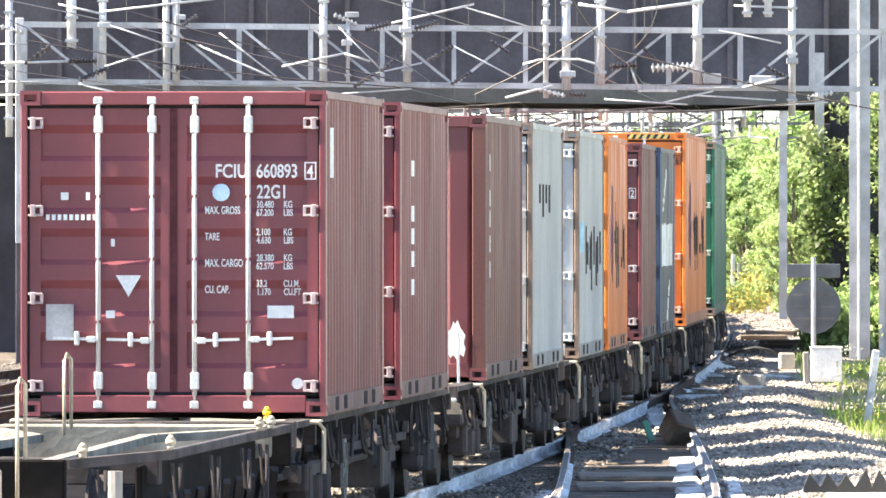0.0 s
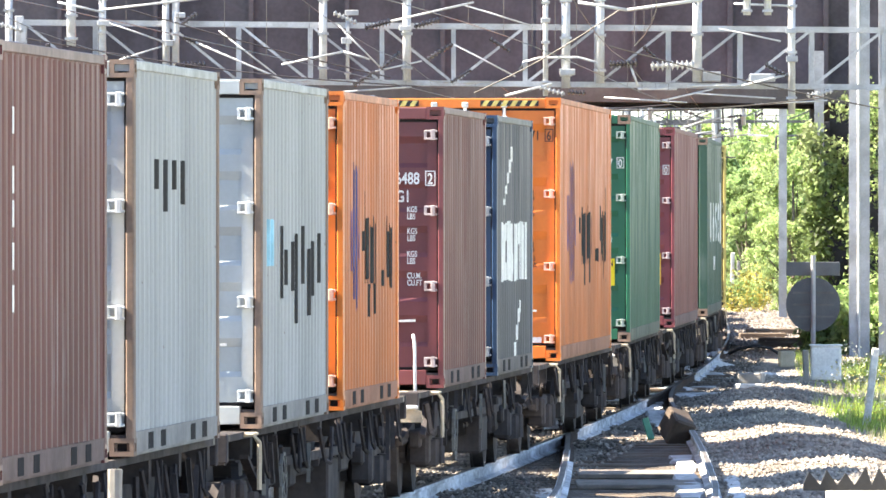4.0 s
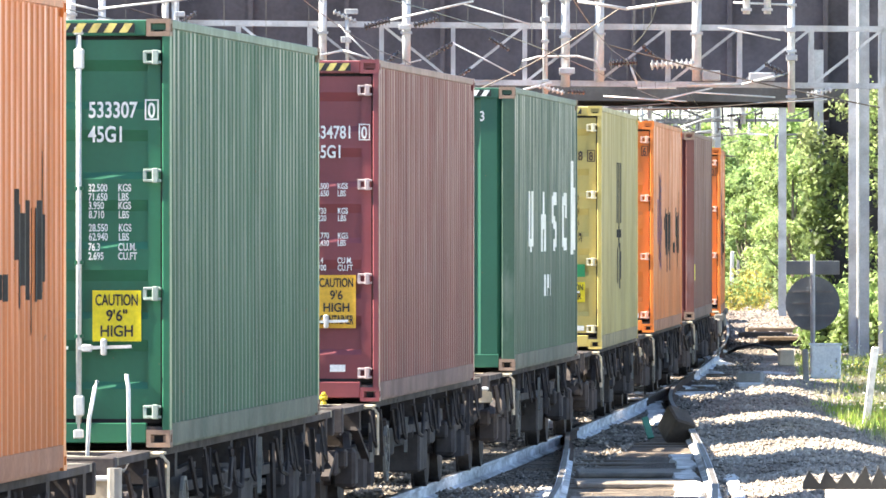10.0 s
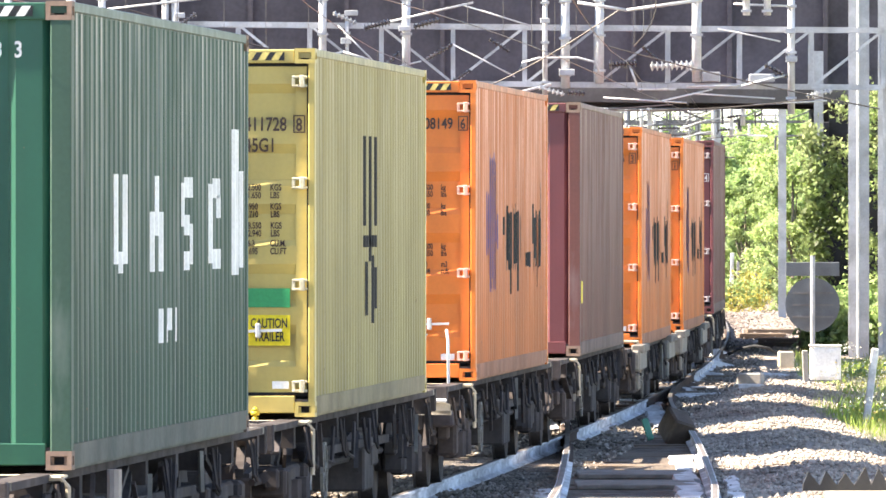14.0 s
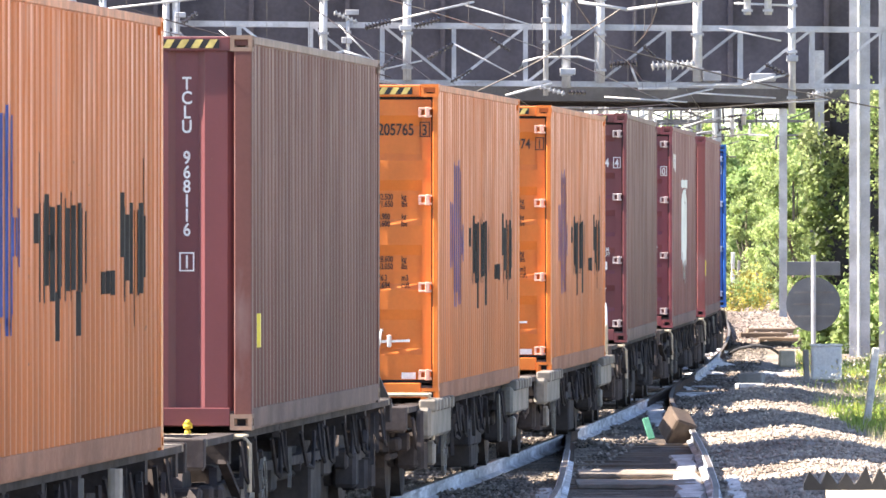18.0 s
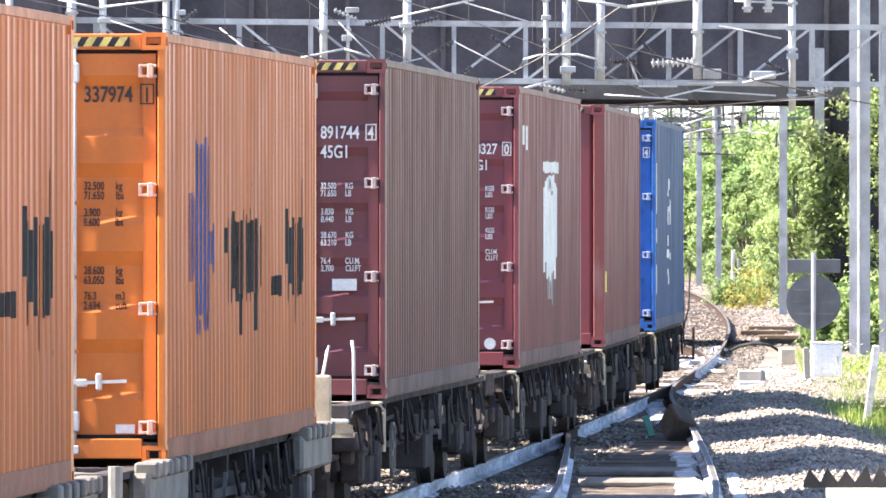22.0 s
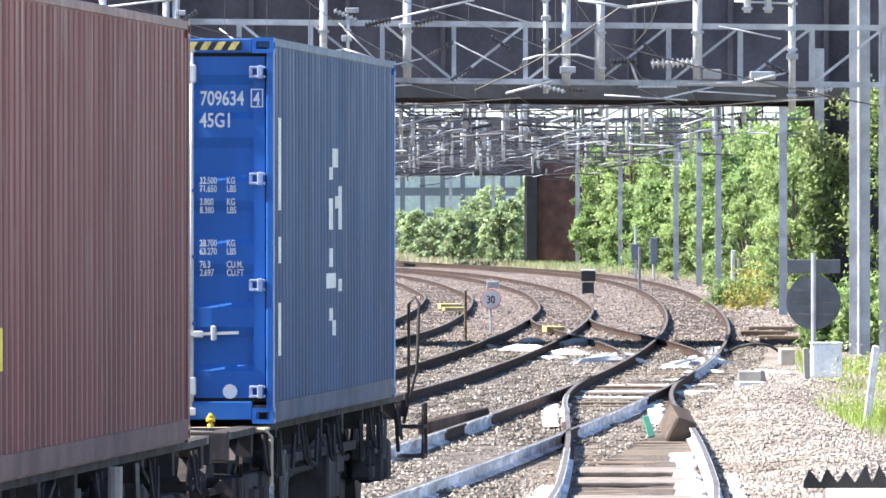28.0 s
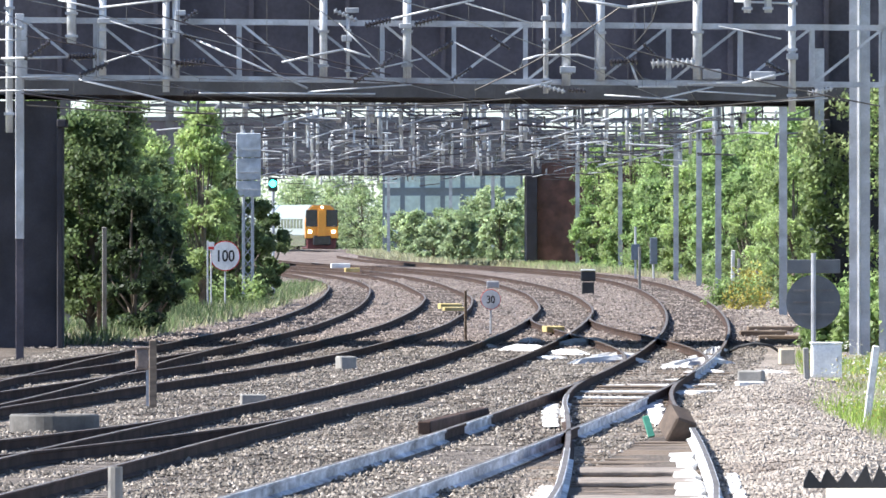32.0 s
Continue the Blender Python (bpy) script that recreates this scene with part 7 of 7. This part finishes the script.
# ---- signal with ladders and route boards ----
def tall_signal():
    s = thing("colour_light_signal", "tall grey signal post with blank backing boards and a lattice foot", "signal", pose(-6.05, 330, 0))
    for x in (-0.14, 0.14):
        part("leg", Mesh().tube([(x, 0, -0.3), (x, 0, 5.3)], 0.05, 8), STEEL, s)
    m = Mesh()
    for k in range(14):
        z = -0.1 + k * 0.36
        m.beam((-0.14, 0, z), (0.14, 0, z + 0.36), 0.025, 0.025)
        m.beam((0.14, 0, z), (-0.14, 0, z + 0.36), 0.025, 0.025)
    part("lacing", m, STEEL, s)
    board = mat("pale_board", (0.42, 0.45, 0.50), 0.6)
    for za, zb in ((3.22, 3.72), (3.75, 4.42), (4.45, 5.2)):
        part("backing_board", Mesh().box(-0.36, 0.40, -0.12, -0.05, za, zb, 0.02), board, s)
        part("board_rail", Mesh().box(-0.34, 0.38, -0.14, -0.12, za + 0.2, za + 0.25), STEEL, s)
    g = thing("lamp_signal", "black signal head showing a green light", "signal", pose(-5.6, 350, 0))
    part("post", Mesh().tube([(0, 0.2, -0.3), (0, 0.2, 3.6)], 0.06, 8), STEEL, g)
    part("backplate", Mesh().box(-0.15, 0.15, 0.02, 0.1, 3.45, 3.9, 0.02), BLACK, g)
    disc(g, "lamp", 0.115, -0.03, 0.02, mat("green_light", (0.05, 0.9, 0.6), 0.3, emit=6), 3.70)


tall_signal()


# ---- plants ----
def leaves(centres, radii, count, size, seed):
    """Many small bent leaf pairs scattered through ellipsoid clumps."""
    rng = np.random.default_rng(seed)
    k = len(centres)
    which = rng.integers(0, k, count)
    d = rng.normal(size=(count, 3))
    d /= np.linalg.norm(d, axis=1)[:, None]
    rad = np.abs(rng.normal(0.62, 0.30, count))
    c = np.array(centres)[which] + d * rad[:, None] * np.array(radii)[which]
    a = rng.normal(size=(count, 3))
    a /= np.linalg.norm(a, axis=1)[:, None]
    b = np.cross(a, d + rng.normal(size=(count, 3)) * 0.6)
    b /= np.linalg.norm(b, axis=1)[:, None] + 1e-9
    s = rng.uniform(0.6, 1.3, count)[:, None] * size
    v = np.stack([c - a * s, c + b * s * 0.55, c + a * s, c - b * s * 0.55], 1).reshape(-1, 3)
    f = np.arange(count * 4).reshape(-1, 4)
    return v, f


def leaf_object(name, v, f, material, parent=None):
    me = bpy.data.meshes.new(name)
    me.from_pydata(v.tolist(), [], f.tolist())
    me.materials.append(material)
    ob = new(name, me)
    ob.parent = parent
    return ob


def tree(x, y, h, spread, seed, material, count=5000, leaf=0.10, low=0.12, label="leafy bushy tree beside the railway", base=-0.3):
    rnd = random.Random(seed)
    t = thing("tree", label, "tree", pose(x, y, base), "lineside trees")
    n = max(36, int(40 * h * spread / 4))
    centres, radii = [], []
    for i in range(n):
        u = rnd.uniform(low, 1.0)
        prof = math.sin(math.pi * min(1, 0.18 + 0.78 * u)) ** 0.7
        ang, r = rnd.uniform(0, 2 * math.pi), spread * prof * math.sqrt(rnd.uniform(0.05, 1.0)) * 0.85
        centres.append((r * math.cos(ang), r * math.sin(ang), h * u * rnd.uniform(0.9, 1.0)))
        q = rnd.uniform(0.16, 0.42) * spread * 0.75
        radii.append((q, q, q * rnd.uniform(0.6, 0.95)))
    m = Mesh()
    m.smooth = True
    m.tube([(0, 0, -0.2), (0.05, 0, h * 0.3), (rnd.uniform(-0.2, 0.2), 0, h * 0.62), (0, 0, h * 0.9)], 0.05 * h * 0.42, 7, 0.02)
    for c in centres[::3]:
        z = min(c[2] * 0.75, h * 0.6)
        m.tube([(0, 0, max(0.1, z * 0.6)), (c[0] * 0.5, c[1] * 0.5, z * 0.85 + 0.1), c], 0.035, 5, 0.01)
    part("trunk", m, BARK, t)
    v, f = leaves(centres, radii, count, leaf, seed)
    leaf_object("crown", v, f, material, t)
    return t


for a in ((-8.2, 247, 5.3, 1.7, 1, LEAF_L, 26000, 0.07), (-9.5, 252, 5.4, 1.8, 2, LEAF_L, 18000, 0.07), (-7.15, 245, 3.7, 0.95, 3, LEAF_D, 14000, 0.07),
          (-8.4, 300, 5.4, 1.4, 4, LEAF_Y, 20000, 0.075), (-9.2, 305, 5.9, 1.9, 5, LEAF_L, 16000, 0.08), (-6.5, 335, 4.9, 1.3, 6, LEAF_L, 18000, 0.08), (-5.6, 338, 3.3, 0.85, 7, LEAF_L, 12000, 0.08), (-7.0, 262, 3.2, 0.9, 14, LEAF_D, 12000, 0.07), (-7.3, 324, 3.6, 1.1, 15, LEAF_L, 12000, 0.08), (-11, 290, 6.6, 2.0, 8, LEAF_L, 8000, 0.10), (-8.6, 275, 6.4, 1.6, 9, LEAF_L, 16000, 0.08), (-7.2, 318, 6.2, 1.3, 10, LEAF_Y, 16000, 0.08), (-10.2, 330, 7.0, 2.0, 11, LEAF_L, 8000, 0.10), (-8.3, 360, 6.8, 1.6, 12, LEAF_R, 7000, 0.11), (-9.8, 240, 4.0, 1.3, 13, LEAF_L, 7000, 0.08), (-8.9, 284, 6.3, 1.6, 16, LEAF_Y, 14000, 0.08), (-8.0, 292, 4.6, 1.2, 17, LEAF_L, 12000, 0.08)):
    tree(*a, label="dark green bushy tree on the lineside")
RT = [(10.2, 262, 4.6, 1.2), (11.3, 285, 5.6, 1.6), (12.6, 300, 5.5, 1.8), (10.6, 322, 4.6, 1.3), (12.3, 335, 5.4, 1.7), (14.0, 330, 6.0, 2.0), (12.0, 372, 5.4, 1.6), (13.5, 385, 6.0, 2.0), (11.6, 410, 4.6, 1.5),
      (13.2, 430, 5.6, 2.0), (12.0, 460, 5.6, 1.8), (13.8, 480, 6.4, 2.2), (11.4, 500, 4.8, 1.8), (13.0, 525, 6.0, 2.2), (10.8, 545, 4.6, 1.9), (9.6, 575, 4.2, 1.7), (12.0, 570, 6.0, 2.3), (8.2, 585, 3.4, 1.3), (11.5, 350, 4.0, 1.2)]
RT += [(11.2, 392, 3.6, 1.2), (11.6, 440, 3.6, 1.3), (11.0, 475, 3.6, 1.4), (10.2, 520, 3.4, 1.4), (9.4, 555, 3.0, 1.3), (15, 360, 6.6, 2.2), (15.5, 400, 6.8, 2.3), (15, 450, 7.0, 2.4), (15.5, 500, 7.2, 2.5), (14.5, 550, 7.2, 2.6), (13.5, 595, 7.0, 2.6), (9.0, 600, 5.6, 1.8), (17, 320, 6.4, 2.2)]
RT += [(8.6, 596, 7.2, 1.6), (10.4, 590, 8.0, 2.0), (12.2, 588, 8.4, 2.2), (11.6, 556, 7.8, 1.9), (13.2, 536, 8.0, 2.1), (14.6, 505, 7.8, 2.2), (15.8, 470, 7.8, 2.3), (16.2, 430, 7.4, 2.2), (16.6, 385, 7.2, 2.2)]
for i, (x, y, h, s) in enumerate(RT):
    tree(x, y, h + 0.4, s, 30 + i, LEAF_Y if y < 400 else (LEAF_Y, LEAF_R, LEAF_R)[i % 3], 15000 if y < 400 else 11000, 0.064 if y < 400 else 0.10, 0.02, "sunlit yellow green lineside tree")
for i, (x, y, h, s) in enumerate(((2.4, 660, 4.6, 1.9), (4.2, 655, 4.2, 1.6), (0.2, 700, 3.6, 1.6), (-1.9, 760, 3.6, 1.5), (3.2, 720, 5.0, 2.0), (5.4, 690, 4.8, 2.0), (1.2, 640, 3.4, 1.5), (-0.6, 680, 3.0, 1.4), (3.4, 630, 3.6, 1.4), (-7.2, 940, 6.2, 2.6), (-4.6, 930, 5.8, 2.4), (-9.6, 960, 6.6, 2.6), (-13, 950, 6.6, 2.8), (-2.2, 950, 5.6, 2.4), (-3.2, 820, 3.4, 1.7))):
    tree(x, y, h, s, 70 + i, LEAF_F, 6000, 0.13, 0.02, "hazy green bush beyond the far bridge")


def ivy(x0, x1, y, z0, z1, seed, count, name, label, material, size=0.09):
    rng = np.random.default_rng(seed)
    cs, rs = [], []
    for k in range(60):
        cs.append((rng.uniform(x0, x1), y - rng.uniform(0, 0.5), rng.uniform(z0, z1)))
        rs.append((0.28, 0.25, 0.4))
    v, f = leaves(cs, rs, count, size, seed)
    tagged(leaf_object(name, v, f, material), label, "plants", kind="stuff")


ivy(8.1, 9.9, 220.9, -0.4, 5.2, 91, 6000, "ivy", "dense ivy hanging on the dark abutment", IVY, 0.07)
ivy(7.5, 8.8, 219.2, -0.4, 0.9, 92, 4500, "bramble", "brambles round the sign at the abutment foot", LEAF_R, 0.08)
ivy(8.0, 9.8, 216.6, -0.4, 0.8, 93, 4500, "bramble", "brambles at the foot of the wide mast", LEAF_Y, 0.08)
ivy(7.6, 7.9, 220.8, -0.4, 4.4, 94, 3500, "creeper", "creeper climbing a slim mast", IVY, 0.07)
ivy(7.3, 8.6, 188, -0.7, -0.3, 96, 3000, "bramble", "pale flowering brambles on the verge", LEAF_Y, 0.06)
ivy(8.3, 9.9, 219.6, 1.0, 5.4, 97, 2200, "ivy", "pale ivy trailing over the dark abutment", LEAF_Y, 0.06)
ivy(8.5, 9.7, 318, -0.3, 0.45, 98, 700, "ragwort", "yellow flowering ragwort on the bank", FLOWER, 0.05)
ivy(8.2, 9.9, 330, -0.3, 0.6, 99, 2600, "bramble", "pale green weeds among the ragwort", LEAF_Y, 0.06)
ivy(9.6, 10.6, 345, -0.2, 0.8, 95, 800, "ragwort", "yellow flowering ragwort on the bank", FLOWER, 0.07)


def tufts(name, label, zone, count, h, seed, material, width=0.012):
    """Blades of grass over a zone of (x from the freight line, y) ranges."""
    rng = np.random.default_rng(seed)
    (a0, a1), (y0, y1), absolute = zone
    y = rng.uniform(y0, y1, count)
    x = rng.uniform(a0, a1, count) + (np.maximum(0, (y - 150) * 0.027) if absolute else np.array([freight_x(q) for q in y]))
    keep = np.array([noise.noise((p * 0.55, q * 0.11, seed)) for p, q in zip(x, y)]) > (-0.05 if absolute else -0.4)
    x, y = x[keep], y[keep]
    count = len(x)
    hh = h * rng.uniform(0.4, 1.3, count)
    lean = rng.normal(size=(count, 2)) * 0.35
    ang = rng.uniform(0, math.pi, count)
    dx, dy = np.cos(ang) * width * h * 4, np.sin(ang) * width * h * 4
    z = np.full(count, -0.32)
    v = np.stack([np.stack([x - dx, y - dy, z], 1), np.stack([x + dx, y + dy, z], 1), np.stack([x + lean[:, 0] * hh, y + lean[:, 1] * hh, z + hh], 1)], 1).reshape(-1, 3)
    f = np.arange(count * 3).reshape(-1, 3)
    tagged(leaf_object(name, v, f, material), label, "grass", kind="stuff")


tufts("grass", "bright green grass beside the platform track", ((5.3, 9.5), (132, 212), True), 22000, 0.30, 11, GRASS)
tufts("grass", "dry straw coloured grass on the verge", ((5.3, 9.5), (116, 205), True), 16000, 0.26, 12, STRAW)
tufts("grass", "mixed grass along the far verge", ((3.4, 6.5), (235, 600), False), 30000, 0.42, 13, STRAW, 0.02)
tufts("grass", "green grass along the far verge", ((3.9, 7.0), (235, 600), False), 12000, 0.5, 16, LEAF_R, 0.02)
tufts("grass", "dry grass below the dark trees", ((-16.5, -12.4), (225, 420), False), 13000, 0.36, 14, STRAW, 0.02)
tufts("grass", "green weeds below the dark trees", ((-16.5, -12.6), (225, 420), False), 15000, 0.46, 17, LEAF_L, 0.02)
ivy(-7.6, -5.4, 322, -0.4, 0.5, 101, 3000, "bramble", "green brambles round the foot of a speed sign", LEAF_Y, 0.07)
ivy(-8.3, -7.0, 268, -0.4, 0.5, 102, 3000, "bramble", "dark brambles below the trees", LEAF_L, 0.07)
tufts("grass", "dry grass past the far bridge", ((2.0, 7.0), (600, 860), False), 12000, 0.45, 15, STRAW, 0.04)


def far_woods():
    rng = np.random.default_rng(5)
    cs, rs = [], []
    for k in range(220):
        x = rng.uniform(-150, 150)
        y = rng.uniform(1050, 1350)
        q = rng.uniform(2.5, 5)
        cs.append((x, y, rng.uniform(0, 6.5)))
        rs.append((q, q, q * 0.7))
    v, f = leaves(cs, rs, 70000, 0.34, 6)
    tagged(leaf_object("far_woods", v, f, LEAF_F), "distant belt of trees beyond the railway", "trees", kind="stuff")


far_woods()


def flowers(name, label, material, count, x, y, z, size, seed):
    rng = np.random.default_rng(seed)
    cs = [(rng.uniform(*x) + max(0, (q - 150) * 0.027), q, rng.uniform(*z)) for q in rng.uniform(*y, 40)]
    v, f = leaves(cs, [(0.35, 2.0, 0.12)] * 40, count, size, seed)
    tagged(leaf_object(name, v, f, material), label, "flowers", kind="stuff")


flowers("wild_flowers", "small white wild flowers in the verge grass", PETAL, 900, (5.5, 7.2), (132, 195), (-0.1, 0.3), 0.022, 61)
flowers("wild_flowers", "small yellow wild flowers in the verge grass", FLOWER, 500, (5.4, 7.0), (125, 195), (-0.15, 0.2), 0.022, 62)
flowers("nettles", "low green weeds along the ballast edge", GRASS, 2600, (5.6, 7.0), (140, 200), (-0.4, -0.15), 0.04, 63)


# ---- loose ballast stones in the near stretch ----
def stones(seed, n, x0, x1, y1, material, label, start=92.0, grow=1.0, clear=False):
    rng = np.random.default_rng(seed)
    y = start + (rng.uniform(0, 1, n) ** 1.6) * y1
    fx = np.array([freight_x(q) for q in y])
    x = fx + rng.uniform(x0, x1, n)
    if clear:
        off = np.abs(x - np.array([platform_x(q) for q in y]))
        y, x = y[(off > 0.85) | (y > 165)], x[(off > 0.85) | (y > 165)]
        n = len(x)
    s = rng.uniform(0.014, 0.040, n) * grow
    base = np.array([(1, 0, 0), (-1, 0, 0), (0, 1, 0), (0, -1, 0), (0, 0, 1), (0, 0, -1)], float)
    jit = rng.uniform(0.6, 1.25, (n, 6, 1))
    ang = rng.uniform(0, 6.28, n)
    b = base[None] * jit * s[:, None, None]
    ca, sa = np.cos(ang)[:, None], np.sin(ang)[:, None]
    bx, by = b[..., 0] * ca - b[..., 1] * sa, b[..., 0] * sa + b[..., 1] * ca
    z = np.array([-0.155 + BED(p, q) for p, q in zip(x, y)])
    v = np.stack([bx + x[:, None], by + y[:, None], b[..., 2] * 0.8 + z[:, None] + s[:, None] * 0.3], -1).reshape(-1, 3)
    fs = np.array([(0, 2, 4), (2, 1, 4), (1, 3, 4), (3, 0, 4), (2, 0, 5), (1, 2, 5), (3, 1, 5), (0, 3, 5)])
    f = (fs[None] + (np.arange(n) * 6)[:, None, None]).reshape(-1, 3)
    tagged(leaf_object("ballast_stones", v, f, material), label, "stones", kind="stuff")


stones(3, 90000, -13, 1.6, 130, STONE, "loose brown granite stones on the ballast")
stones(5, 40000, -14, 4.5, 260, mat("rust_stained_stone", (0.26, 0.215, 0.185), 0.9, 0, 0.2, 2, 20, 0, island=0.6), "rust stained stones along the far tracks", 222.0, 1.3)
stones(8, 26000, -13, 1.6, 130, PALESTONE, "pale granite stones scattered between the tracks")
stones(4, 40000, 1.6, 7.0, 100, PALESTONE, "loose pale granite stones on the ballast", clear=True)


# ---- the train rolls by ----
def motions():
    for ob, s, base, z in RIDERS:
        walk(ob, [(float(t), ride(s, base, z, t)) for t in range(0, 33)])


motions()
